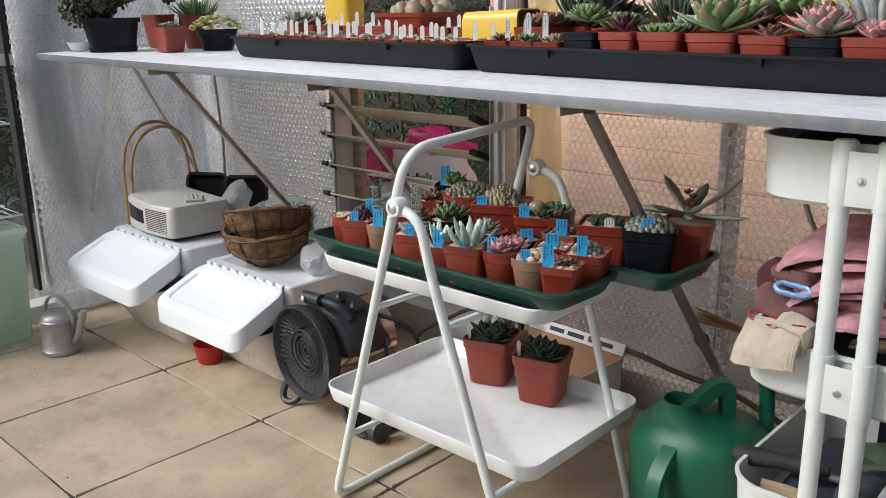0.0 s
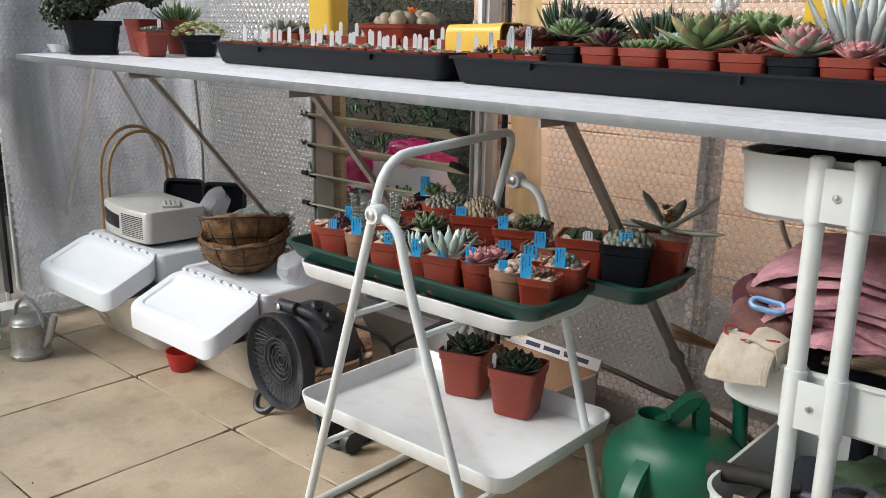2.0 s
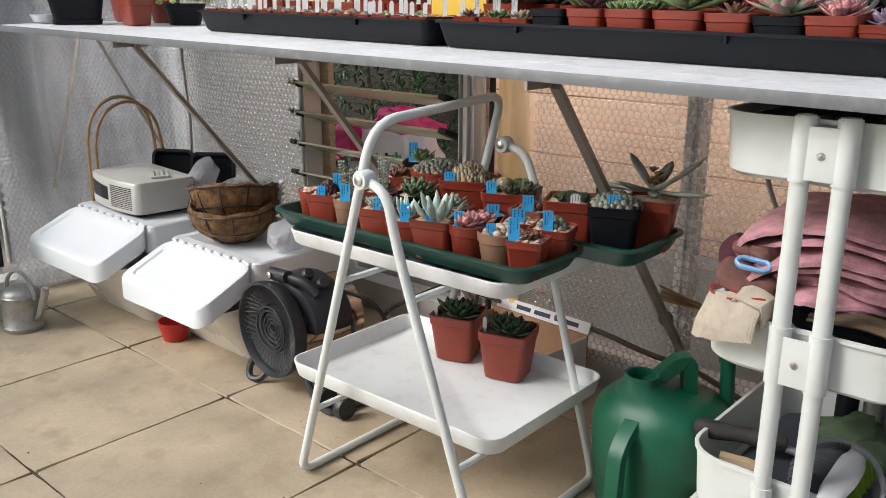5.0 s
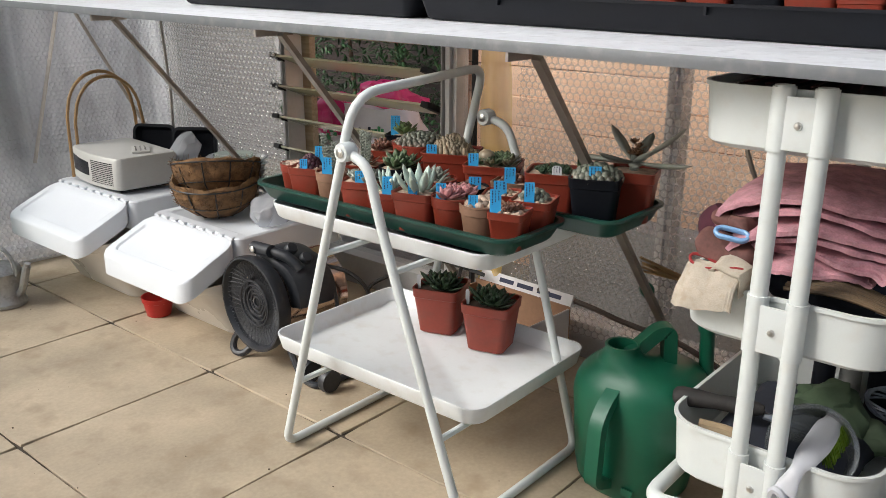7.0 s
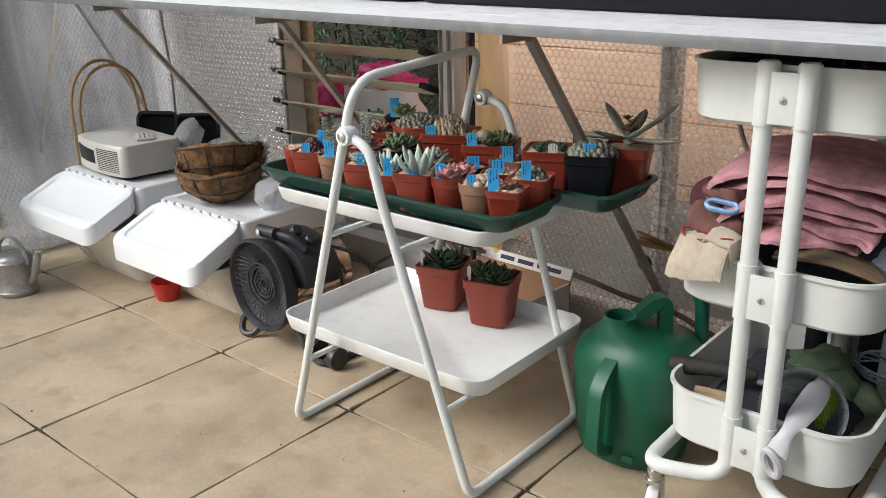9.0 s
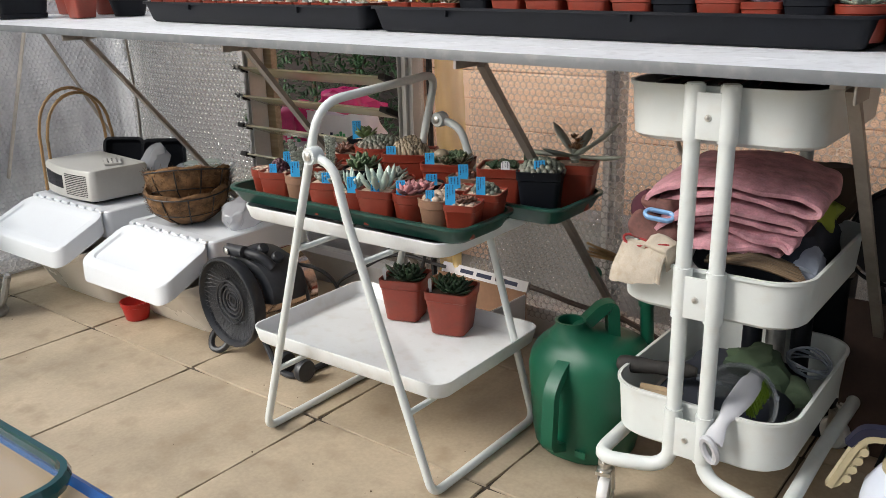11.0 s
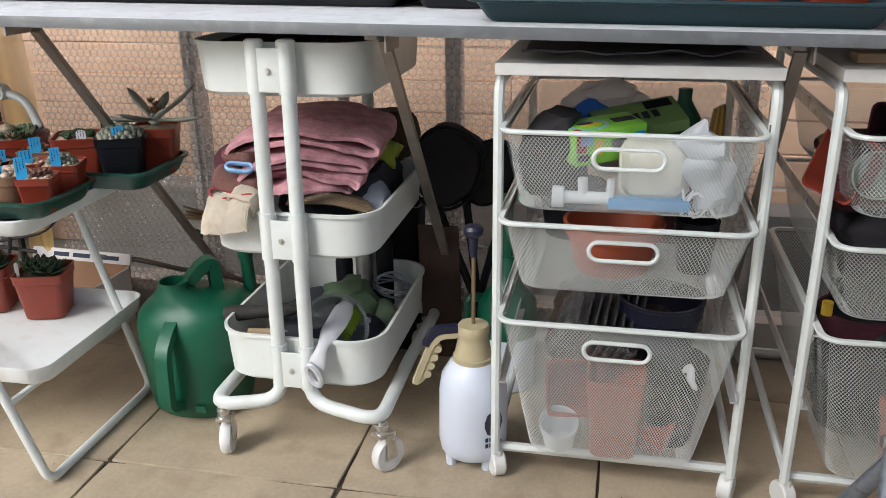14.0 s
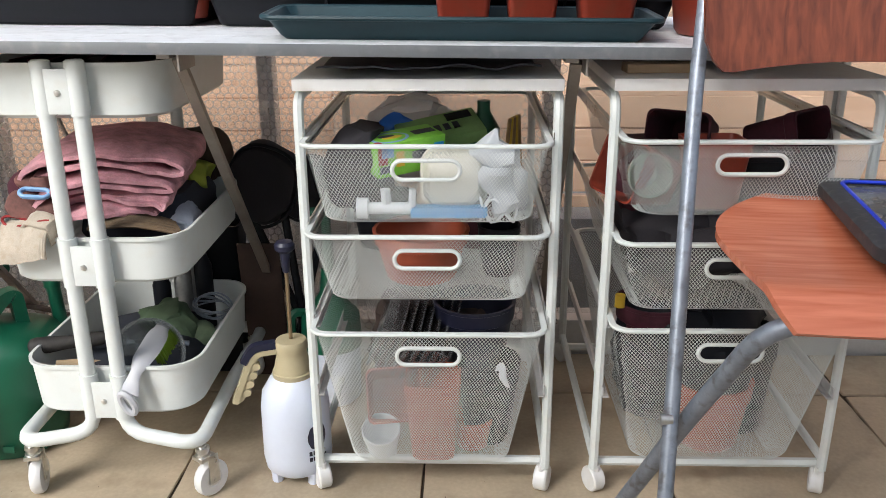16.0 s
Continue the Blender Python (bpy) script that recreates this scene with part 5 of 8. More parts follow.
potted(-0.418, -0.006, PZ, "square", 0.062, 0.064, TERRA, several(4, 0.22, 0.30, 9, wide=0.6, thick=0.3, low=30), L_REDDISH, "square terracotta pot in bright red-orange with brown crinkled leaves", tag=(-0.28, -0.36, 0.053, 0.016), turn=17, group=G1, seed=9, extra=(pebbles(18, 0.07), PEBBLE))
potted(-0.426, 0.074, PZ, "square", 0.072, 0.067, TERRA, beads(30, 0.34, 0.085, 0.22), L_STONE, "square terracotta pot with a dark ribbed cactus in gravel", tag=(0.0, -0.40, 0.048, 0.015), turn=17, group=G1, seed=10, extra=(pebbles(20, 0.06), PEBBLE))
potted(-0.503, 0.086, PZ, "square", 0.064, 0.062, TERRA, beads(10, 0.3, 0.10, 0.05), L_TAN, "square terracotta pot of pale gravel and a small cactus", tag=(0.0, -0.3, 0.038, 0.020), turn=27, group=G1, seed=11, extra=(pebbles(22, 0.07), PEBBLE))
potted(-0.578, 0.090, PZ, "round", 0.070, 0.060, BLACK_PL, beads(8, 0.3, 0.12, 0.08), L_REDDISH, "black round pot with a small brown succulent", tag=(0.2, -0.2, 0.034, 0.020), turn=20, group=G1, seed=12)
potted(-0.653, 0.084, PZ, "round", 0.078, 0.064, TERRA, several(3, 0.2, 0.4, 12, wide=0.4), L_GREY, "round terracotta pot with grey rosettes at the back of the tray", turn=25, group=G1, seed=13)
potted(-0.748, 0.084, PZ, "round", 0.080, 0.073, BLACK_PL, several(4, 0.25, 0.55, 13, wide=0.34, low=15), L_MID, "black pot with a leafy green rosette", turn=20, group=G1, seed=14)
potted(-0.838, 0.082, PZ, "square", 0.070, 0.067, TERRA, several(3, 0.3, 0.4, 12, wide=0.4), L_REDDISH, "square terracotta pot with bronze rosettes", turn=22, group=G1, seed=15)
potted(-0.923, 0.090, PZ, "square", 0.062, 0.067, TERRA, several(3, 0.24, 0.42, 10, wide=0.45), L_LIME, "small terracotta pot with lime green rosettes", tag=(0.2, 0.0, 0.041, 0.018), turn=16, group=G1, seed=16)
potted(-0.895, 0.190, PZ, "square", 0.076, 0.074, TERRA, several(4, 0.34, 0.38, 12, wide=0.4), L_REDDISH, "square terracotta pot with dull red leaves", turn=22, group=G1, seed=17)
potted(-0.905, 0.268, PZ, "square", 0.072, 0.094, BLACK_PL, ros(16, 0.62, 0.45, 0.12, 25, 85), L_GREEN, "black pot with an open olive rosette", tag=(-0.25, -0.1, 0.057, 0.018), turn=25, group=G1, seed=18)
potted(-0.822, 0.232, PZ, "round", 0.125, 0.090, TERRA, beads(95, 0.46, 0.050, 0.16, 1.1), L_STONE, "wide round terracotta pot overflowing with grey-green beads", turn=21, group=G1, seed=19)
potted(-0.720, 0.210, PZ, "square", 0.108, 0.090, TERRA, beads(110, 0.38, 0.05, 0.24, 2.0), L_TAN, "square terracotta pot with a clump of pale finger cactus", tag=(-0.28, -0.40, 0.031, 0.018), turn=24, group=G1, seed=20)
potted(-0.612, 0.206, PZ, "square", 0.104, 0.081, TERRA, several(14, 0.40, 0.26, 11, wide=0.42, low=20), L_MID, "square terracotta pot with a cluster of small green rosettes", tag=(-0.28, -0.42, 0.038, 0.017), turn=23, group=G1, seed=21, extra=(lambda f, w: f.bead((-0.03 * w, -0.2 * w, 0.02), 0.17 * w, 0.12 * w, 8), L_TAN, "caudex"))
potted(-0.536, 0.166, PZ, "square", 0.070, 0.065, TERRA_OLD, beads(22, 0.34, 0.08, 0.14), L_REDDISH, "small brown pot with red-tinged beads", tag=(0.05, -0.40, 0.043, 0.018), turn=15, group=G1, seed=22)
potted(-0.468, 0.196, PZ, "square", 0.096, 0.089, TERRA, several(16, 0.34, 0.16, 12, wide=0.5, low=20), L_DARK, "square terracotta pot with a dome of tight dark rosettes", tag=(0.12, -0.44, 0.026, 0.017, TAG_WHITE), turn=24, group=G1, seed=23, extra=(lambda f, w: [f.leaf((0.3 * w, 0.36 * w, 0), (0.1 * k, 0, 1), (1, 0, 0), 0.055 - 0.012 * k, 0.007, 0.005, 0.25) for k in (-1, 1, 2)], L_DARK, "shoot"))
potted(-0.385, 0.206, PZ, "square", 0.090, 0.090, BLACK_PL, beads(64, 0.47, 0.080, 0.20, 1.25), L_STONE, "square black pot crowded with grey bead-like leaves", tag=(0.02, -0.40, 0.038, 0.019), turn=22, group=G1, seed=24)


def antlers(f, w):
    f.stem((0, 0, -0.01), (0, 0, 0.032), 0.010, 0.007)
    for a, el, L in ((12, 34, 0.115), (-12, 2, 0.125), (160, 36, 0.090), (188, -2, 0.125), (240, 12, 0.08), (300, 0, 0.07), (90, 30, 0.08), (330, 25, 0.06)):
        out = Vector((math.cos(radians(a)), math.sin(radians(a)), 0))
        e = radians(el)
        f.leaf((0, 0, 0.018), out * math.cos(e) + Vector((0, 0, math.sin(e))), Vector((0, 0, 1)), L, 0.025, 0.013, 0.08, 1.6, 0.6)


potted(-0.352, 0.278, PZ, "square", 0.088, 0.094, TERRA, antlers, L_GREY, "square terracotta pot with long splayed grey-green leaves", turn=18, group=G1, seed=25,
       extra=(lambda f, w: [f.rosette((f.rnd.uniform(-0.012, 0.012), f.rnd.uniform(-0.012, 0.012), 0.030 + f.rnd.uniform(0, 0.02)), 0.016, 8, 0.5, 0.2) for k in range(7)], L_BROWN, "dry_flower"))

G2 = "pots on the lower shelf"
for x, y, s in ((-0.7505, 0.2155, 31), (-0.6125, 0.210, 32)):
    potted(x, y, 0.1765, "square", 0.102, 0.102, TERRA, several(6, 0.22, 0.46, 15, wide=0.34, thick=0.16, low=12), L_DARK, "square terracotta plastic pot with a dark green spiky rosette", SOIL, (-0.44, -0.2, 0.035, 0.008, TAG_WHITE), turn=20 if s == 31 else 16, group=G2, seed=s, soil=0.9)


# ---- on the bench ----
def on_bench(x):
    return bench_top(x) + 0.0018


G3 = "black trays on the staging"
for x0, x1, lab in ((-1.655, -0.836, "long black plastic tray packed with tiny cactus seedling pots"), (-0.826, 0.181, "long black plastic tray of potted succulents"), (0.187, 0.99, "long black plastic tray at the back of the staging")):
    t = seed_tray("gravel_tray", x0, x1, 0.205, 0.585, on_bench((x0 + x1) / 2), 0.052, BLACK_PL, lab, taper=0.012, lip=0.008, r=0.018, group=G3)
    t.matrix_basis = pose((x0 + x1) / 2, 0.395, on_bench((x0 + x1) / 2), 0, math.degrees(math.atan(BENCH_SLOPE)), 0)
    for k in range(int((x1 - x0) / 0.2)):
        xx = -(x1 - x0) / 2 + 0.21 + k * 0.40
        if xx < (x1 - x0) / 2 - 0.05:
            bm = B()
            box(bm, xx - 0.0022, xx + 0.0022, -0.1885, -0.180, 0.034, 0.0475, 0.001)
            part("rib", bm, BLACK_PL, t)

# seedling pots with white labels
rnd = random.Random(5)
G4 = "seedling pots in the black tray"
for j, y in enumerate((0.252, 0.306, 0.360, 0.414, 0.468, 0.522)):
    for i in range(14):
        x = -1.608 + 0.0560 * i + rnd.uniform(-0.002, 0.002)
        z = on_bench(x) + 0.0042 + (0.02 if j > 3 else 0.0)
        kind = rnd.random()
        tags = []
        if rnd.random() < 0.72:
            tags = [(rnd.uniform(-0.25, 0.25), rnd.uniform(-0.2, 0.3), rnd.uniform(0.032, 0.05), 0.0095, TAG_WHITE)]
        potted(x, y, z, "square", 0.053, 0.052, TERRA, beads(rnd.choice((1, 3, 5)), 0.22, rnd.choice((0.13, 0.2)), 0.06, 0.9) if kind < 0.75 else nothing, rnd.choice((L_TAN, L_STONE, L_GREY, L_GREEN)),
               "tiny square terracotta seedling pot with gravel and a cactus", tag=tags, group=G4, seed=200 + 20 * j + i, soil=0.9, extra=(pebbles(9, 0.09), PEBBLE) if kind > 0.4 else None)

G5 = "succulents on the staging"
FRONT = [
    (-0.775, "square", 0.062, 0.058, TERRA, several(3, 0.3, 0.42, 9, wide=0.5), L_REDDISH, "small terracotta pot with trailing bronze leaves", [(0.3, -0.2, 0.05, 0.010, TAG_WHITE)]),
    (-0.712, "square", 0.060, 0.058, TERRA, several(3, 0.3, 0.5, 9, wide=0.5), L_GREEN, "small terracotta pot with round green leaves", [(0.1, -0.2, 0.062, 0.011, TAG_WHITE), (-0.3, 0.2, 0.05, 0.010, TAG_WHITE)]),
    (-0.652, "square", 0.064, 0.058, TERRA, several(5, 0.3, 0.42, 12, wide=0.3), L_TAN, "small terracotta pot with pale dry leaves", [(-0.2, -0.2, 0.062, 0.011, TAG_WHITE)]),
    (-0.578, "square", 0.074, 0.072, BLACK_PL, ros(60, 0.66, 0.26, 0.16, 0, 86, z=0.34), L_GREEN, "square black pot with a plump bright green rosette", None),
    (-0.500, "square", 0.074, 0.074, TERRA, ros(30, 0.66, 0.26, 0.10, 14, 85, 0.8, z=0.08), L_PURPLE, "square terracotta pot with a dark purple agave-like rosette", None),
    (-0.415, "square", 0.084, 0.075, TERRA, several(13, 0.46, 0.30, 16, wide=0.36, thick=0.22, low=25), L_GREEN, "square terracotta pot overflowing with small pointed green rosettes", None),
    (-0.322, "square", 0.088, 0.075, TERRA, ros(30, 1.02, 0.30, 0.12, 12, 82, 0.8, z=0.08), L_AGAVE, "square terracotta pot with a broad pointed green rosette", None),
    (-0.237, "square", 0.080, 0.073, TERRA, ros(18, 0.5, 0.34, 0.12, 8, 70), L_REDDISH, "square terracotta pot with a small brownish rosette", None),
    (-0.158, "square", 0.082, 0.070, BLACK_PL, ros(44, 0.84, 0.30, 0.12, 8, 82, 0.8, z=0.10), L_PINK, "square black pot with a pink-tipped pale green rosette", None),
    (-0.082, "square", 0.080, 0.073, TERRA, several(4, 0.22, 0.5, 16, wide=0.36), L_ROSE, "square terracotta pot with pink rosettes", None),
    (-0.012, "square", 0.070, 0.062, TERRA, ros(22, 0.66, 0.42, 0.10, 5, 75), L_LILAC, "square brown pot with a dusky lilac rosette", None),
    (0.058, "square", 0.074, 0.070, BLACK_PL, several(5, 0.3, 0.4, 12, wide=0.36), L_BLUE, "square black pot with red-tipped blue-green rosettes", None),
    (0.135, "round", 0.088, 0.060, TERRA, ros(30, 0.66, 0.40, 0.12, 5, 82, 0.9), L_BLUE, "round terracotta pot with a neat blue-grey rosette", None),
    (0.238, "square", 0.070, 0.056, TERRA, several(4, 0.25, 0.3, 9, wide=0.4), L_BLACKISH, "shallow terracotta pot with a grey clump", [(-0.1, 0.0, 0.042, 0.011, TAG_WHITE)]),
    (0.308, "square", 0.070, 0.056, TERRA, columns(3, 0.2, 0.8, 0.1), L_GREY, "shallow terracotta pot with a branching grey stem", None),
    (0.378, "square", 0.070, 0.056, TERRA, several(4, 0.26, 0.45, 14, wide=0.4), L_TAN, "shallow terracotta pot with brown-striped rosettes", None),
    (0.448, "square", 0.070, 0.056, TERRA_OLD, several(3, 0.26, 0.3, 9, wide=0.4), L_STONE, "shallow brown pot with small grey rosettes", [(0.0, -0.2, 0.03, 0.022, TAG_WHITE)]),
]
for k, (x, shp, w, h, pm, pl, lm, lab, tg) in enumerate(FRONT):
    potted(x + 0.010, 0.268, on_bench(x) + 0.0042 + (0.006 if w > 0.068 and x < 0.2 else 0.0), shp, w, h * 0.95, pm, pl, lm, lab, tag=tg, group=G5, seed=400 + k, soil=0.92)
BACK = [
    (-0.74, 0.36, several(4, 0.3, 0.55, 12, wide=0.5), L_REDDISH, "bronze-leaved succulent in a terracotta pot", 0.09), (-0.66, 0.47, ros(30, 0.9, 0.3, 0.12, 10, 80), L_BLACKISH, "large dark grey-green rosette in a terracotta pot", 0.10),
    (-0.56, 0.37, several(6, 0.3, 0.55, 14, wide=0.4), L_GREEN, "mid-green rosettes in a terracotta pot", 0.09), (-0.48, 0.48, several(5, 0.35, 0.6, 16, wide=0.5), L_BLACKISH, "near-black aeonium rosettes in a terracotta pot", 0.11),
    (-0.40, 0.37, several(5, 0.3, 0.5, 12, wide=0.4), L_BLUE, "blue-green rosettes in a terracotta pot", 0.09), (-0.30, 0.48, several(6, 0.35, 0.62, 12, wide=0.42), L_GREEN, "loose green rosettes in a terracotta pot", 0.11),
    (-0.20, 0.38, several(6, 0.3, 0.45, 12, wide=0.4), L_DARK, "dark green small-leaved plant in a terracotta pot", 0.09), (-0.09, 0.36, fingers(26, 0.3, 1.3, 0.2, 35, 0.1), L_WHITE, "chalk-white finger-leaved succulent in a terracotta pot", 0.09),
    (-0.10, 0.50, beads(120, 0.55, 0.07, 0.6, 1.3), L_DARK, "bushy dark jade plant in a terracotta pot", 0.12), (0.0, 0.44, several(5, 0.3, 0.6, 14, wide=0.4), L_LIME, "yellow-green rosettes in a terracotta pot", 0.10),
    (0.10, 0.46, fingers(30, 0.25, 1.4, 0.07, 14, 0.03), L_DARK, "upright dark green stems in a terracotta pot", 0.11), (0.29, 0.40, columns(4, 0.3, 1.2, 0.1), L_GREY, "trailing grey stems in a terracotta pot", 0.10),
    (0.40, 0.45, several(5, 0.3, 0.5, 12, wide=0.4), L_GREEN, "green rosettes in a terracotta pot", 0.10), (0.56, 0.42, several(5, 0.3, 0.5, 12, wide=0.4), L_GREY, "grey rosettes in a terracotta pot", 0.10),
]
MORE = random.Random(44)
for k in range(22):
    x = -0.76 + 0.062 * k + MORE.uniform(-0.02, 0.02)
    pl, lm, lab = MORE.choice(((several(6, 0.38, 0.62, 15, wide=0.42), L_BLACKISH, "dark grey-green rosettes in a crowded terracotta pot"), (several(7, 0.36, 0.5, 14, wide=0.36), L_DARK, "dark green leafy clump in a terracotta pot"), (ros(34, 0.95, 0.32, 0.12, 12, 82), L_MID, "broad mid-green rosette in a terracotta pot"),
                              (several(5, 0.34, 0.6, 14, wide=0.45), L_PURPLE, "dark purple rosettes in a terracotta pot"), (fingers(34, 0.34, 0.95, 0.12, 40, 0.1), L_DARK, "bristling dark green leaves in a terracotta pot"), (several(8, 0.40, 0.46, 13, wide=0.4), L_GREEN, "bright green clump of rosettes in a terracotta pot")))
    BACK.append((x, 0.425 if k % 2 else 0.53, pl, lm, lab, 0.085))
for k, (x, y, pl, lm, lab, w) in enumerate(BACK):
    potted(x, y, on_bench(x) + 0.0042, "square", w, 0.080 + 0.022 * (y > 0.45), TERRA, pl, lm, lab, group=G5, seed=500 + k, soil=0.92)

# big plants on the left of the bench
bonsai = thing("bonsai", "dark-leaved jade bonsai in a black footed oblong pot", "bonsai", pose(-2.215, 0.170, on_bench(-2.15), 0, 0, 62))
bm = B()
loft(bm, [rrect(0.135, 0.11, 0.018, 0.0, 4), rrect(0.140, 0.115, 0.02, 0.012, 4), rrect(0.132, 0.108, 0.022, 0.014, 4), rrect(0.155, 0.13, 0.025, 0.082, 4), rrect(0.166, 0.14, 0.026, 0.084, 4), rrect(0.170, 0.144, 0.026, 0.097, 4), rrect(0.156, 0.130, 0.022, 0.097, 4), rrect(0.150, 0.11, 0.02, 0.06, 4)])
part("pot", bm, BLACK_PL, bonsai, "black footed oblong pot")
fo = Foliage(61)
fo.stem((-0.05, 0, 0.06), (-0.04, 0.01, 0.13), 0.018, 0.012)
fo.stem((-0.04, 0.01, 0.12), (0.10, 0.0, 0.16), 0.011, 0.006), fo.stem((-0.04, 0.01, 0.13), (-0.12, 0.0, 0.19), 0.010, 0.005), fo.stem((0.10, 0, 0.16), (0.20, 0.0, 0.16), 0.006, 0.004)
fo.make("trunk", BARK, bonsai)
fo = Foliage(62)
for k in range(4600):
    c = fo.rnd.choice(((-0.07, 0, 0.13, 0.085), (-0.08, 0, 0.20, 0.09), (0.0, 0, 0.18, 0.09), (-0.02, -0.03, 0.14, 0.06), (0.17, 0, 0.175, 0.04), (0.06, 0, 0.22, 0.08)))
    d = Vector((fo.rnd.gauss(0, 1), fo.rnd.gauss(0, 1), fo.rnd.gauss(0, 0.7))).normalized()
    e = Vector((fo.rnd.gauss(0, 1), fo.rnd.gauss(0, 1), fo.rnd.gauss(0, 1))).normalized()
    fo.leaf(Vector(c[:3]) + d * c[3] * 0.8 * fo.rnd.random() ** 0.5, e, e.orthogonal(), 0.016, 0.0135, 0.005, 0.1, 1.6, 0.55)
fo.make("leaves", leaf_material("dark_jade_leaf", (0.045, 0.058, 0.026)), bonsai)
G6 = "pots at the end of the staging"
potted(-2.01, 0.245, on_bench(-2.0), "square", 0.078, 0.070, TERRA, several(4, 0.28, 0.34, 12, wide=0.5), L_GREY, "square terracotta pot with a grey rosette", tag=(0.2, 0.2, 0.045, 0.012, TAG_WHITE), group=G6, seed=70)
potted(-2.17, 0.435, on_bench(-2.1), "round", 0.105, 0.105, TERRA, fingers(44, 0.36, 0.62, 0.11, 62, 0.1), L_GREEN, "round terracotta pot with upright aloe leaves", tag=(0.44, 0.1, 0.04, 0.012, TAG_WHITE), group=G6, seed=71)
potted(-2.30, 0.39, on_bench(-2.16), "square", 0.105, 0.105, TERRA, nothing, L_GREEN, "square terracotta pot with bare soil", SOIL, group=G6, seed=72)
potted(-1.995, 0.395, on_bench(-1.95), "round", 0.125, 0.062, BLACK_PL, lambda f, w: [f.rosette((0.62 * w * math.sqrt((i + 0.3) / 34) * math.cos(i * 2.4), 0.62 * w * math.sqrt((i + 0.3) / 34) * math.sin(i * 2.4), w * 0.30 * (1 - (i / 34) ** 1.3)), 0.13 * w, 12, 0.55, 0.3) for i in range(34)], L_SEDUM, "black bowl overflowing with lime-green sedum", group=G6, seed=73)
potted(-1.70, 0.50, on_bench(-1.7), "round", 0.12, 0.08, TERRA, several(12, 0.5, 0.42, 9, wide=0.3, thick=0.1), L_GREY, "terracotta pot with loose grey-green sprigs", group=G6, seed=74)
bm = B()
lathe(bm, [(0.035, 0), (0.045, 0.002), (0.058, 0.03), (0.06, 0.034), (0.055, 0.034), (0.04, 0.005)], 22, True, True)
tagged(finish("saucer", bm, WHITE_PLASTIC, m=pose(-2.335, 0.125, on_bench(-2.29)) @ Matrix.Scale(0.7, 4)), "small white plastic saucer on the staging", "saucer")

# yellow containers, cactus bowl
YELLOW = material("yellow_plastic", (0.62, 0.40, 0.035), 0.4, var=0.06)
for x, y, w, h, lean in ((-1.56, 0.535, 0.10, 0.24, 0), (-1.0, 0.44, 0.11, 0.10, 90), (-0.17, 0.555, 0.16, 0.26, 0), ):
    t = thing("yellow_tub", "yellow plastic tub cut open, among the plants", "tub", pose(x, y, on_bench(x) + (0.062 if lean else 0.005), 0, lean, 8))
    bm = B()
    tub(bm, w, 0.085 if not lean else w, h if not lean else 0.15, 0.02, 0.005, 0.002, 0.001)
    part("tub_body", bm, YELLOW, t)
potted(-1.25, 0.53, on_bench(-1.25) + 0.055, "square", 0.19, 0.055, TERRA, beads(14, 0.40, 0.115, 0.06, 1.1), L_TAN, "terracotta bowl of furry round cacti with an orange flower", group=G6, seed=80, extra=(lambda f, w: f.rosette((0.05, -0.03, 0.03), 0.022, 12, 0.4, 0.1, 30, 80), FLOWER, "flower"))

# green tray with spare pots, large pot
t = seed_tray("deep_tray", 0.325, 0.925, 0.022, 0.198, on_bench(0.62), 0.037, TEAL_TRAY, "slate-green plastic tray with spare pots standing in it", taper=0.018, lip=0.007, r=0.02)
t.matrix_basis = pose(0.625, 0.112, 0.8025, 2.2, math.degrees(math.atan(BENCH_SLOPE)), 0)
bm = B()
tube(bm, rrect(0.600, 0.176, 0.024, 0.0345, 6), 0.0042, 7, closed=True)
part("rolled_rim", bm, TEAL_TRAY, t)
for x, w in ((0.628, 0.096), (0.735, 0.088), (0.85, 0.098)):
    p = thing("plant_pot", "empty terracotta plastic pot standing in the green tray", "plant pot", pose(x, 0.122, 0.8065 - 0.012 * (x - 0.625), 2.2, 0, 0), group="spare pots in the tray")
    o = new("pot_body", pot_mesh("square", w, 0.10, TERRA))
    o.parent = p
p = thing("plant_pot", "large round terracotta plastic pot on the staging", "plant pot", pose(1.06, 0.17, on_bench(1.06)))
o = new("pot_body", pot_mesh("round", 0.24, 0.22, TERRA))
o.parent = p


# ---- outside ----
fence = thing("garden_fence", "new horizontal board timber fence behind the greenhouse", "fence")
rnd = random.Random(9)
for k in range(12):
    z = -0.04 + 0.096 * k
    x = -1.55
    while x < 3.6:
        w = 1.8
        bm = B()
        box(bm, x, x + w - 0.004, 1.20, 1.222, z, z + 0.0935, 0.003, 1)
        part("board", bm, FENCE, fence).matrix_basis = pose(0, rnd.uniform(-0.004, 0.004), 0, rnd.uniform(-1.5, 1.5) * 0.2, 0, 0)
        x += w
for x in (-1.51, 0.50, 2.3):
    bm = B()
    box(bm, x - 0.04, x + 0.04, 1.15, 1.198, -0.044, 1.11, 0.004, 1)
    part("post", bm, FENCE, fence)
fence_end = thing("garden_fence", "weathered grey timber fence beyond the corner of the greenhouse", "fence")
for k in range(8):
    bm = B()
    box(bm, -4.4, -2.97, 1.76, 1.782, -0.04 + 0.142 * k, 0.0985 + 0.142 * k, 0.003, 1)
    part("board", bm, GREY_WOOD, fence_end)
for x in (-4.36, -3.05):
    bm = B()
    box(bm, x - 0.04, x + 0.04, 1.70, 1.758, -0.044, 1.12, 0.004, 1)
    part("post", bm, GREY_WOOD, fence_end)
kerb = thing("garden_kerb", "low grey concrete edging along the foot of the fence", "kerb", kind="structure")
bm = B()
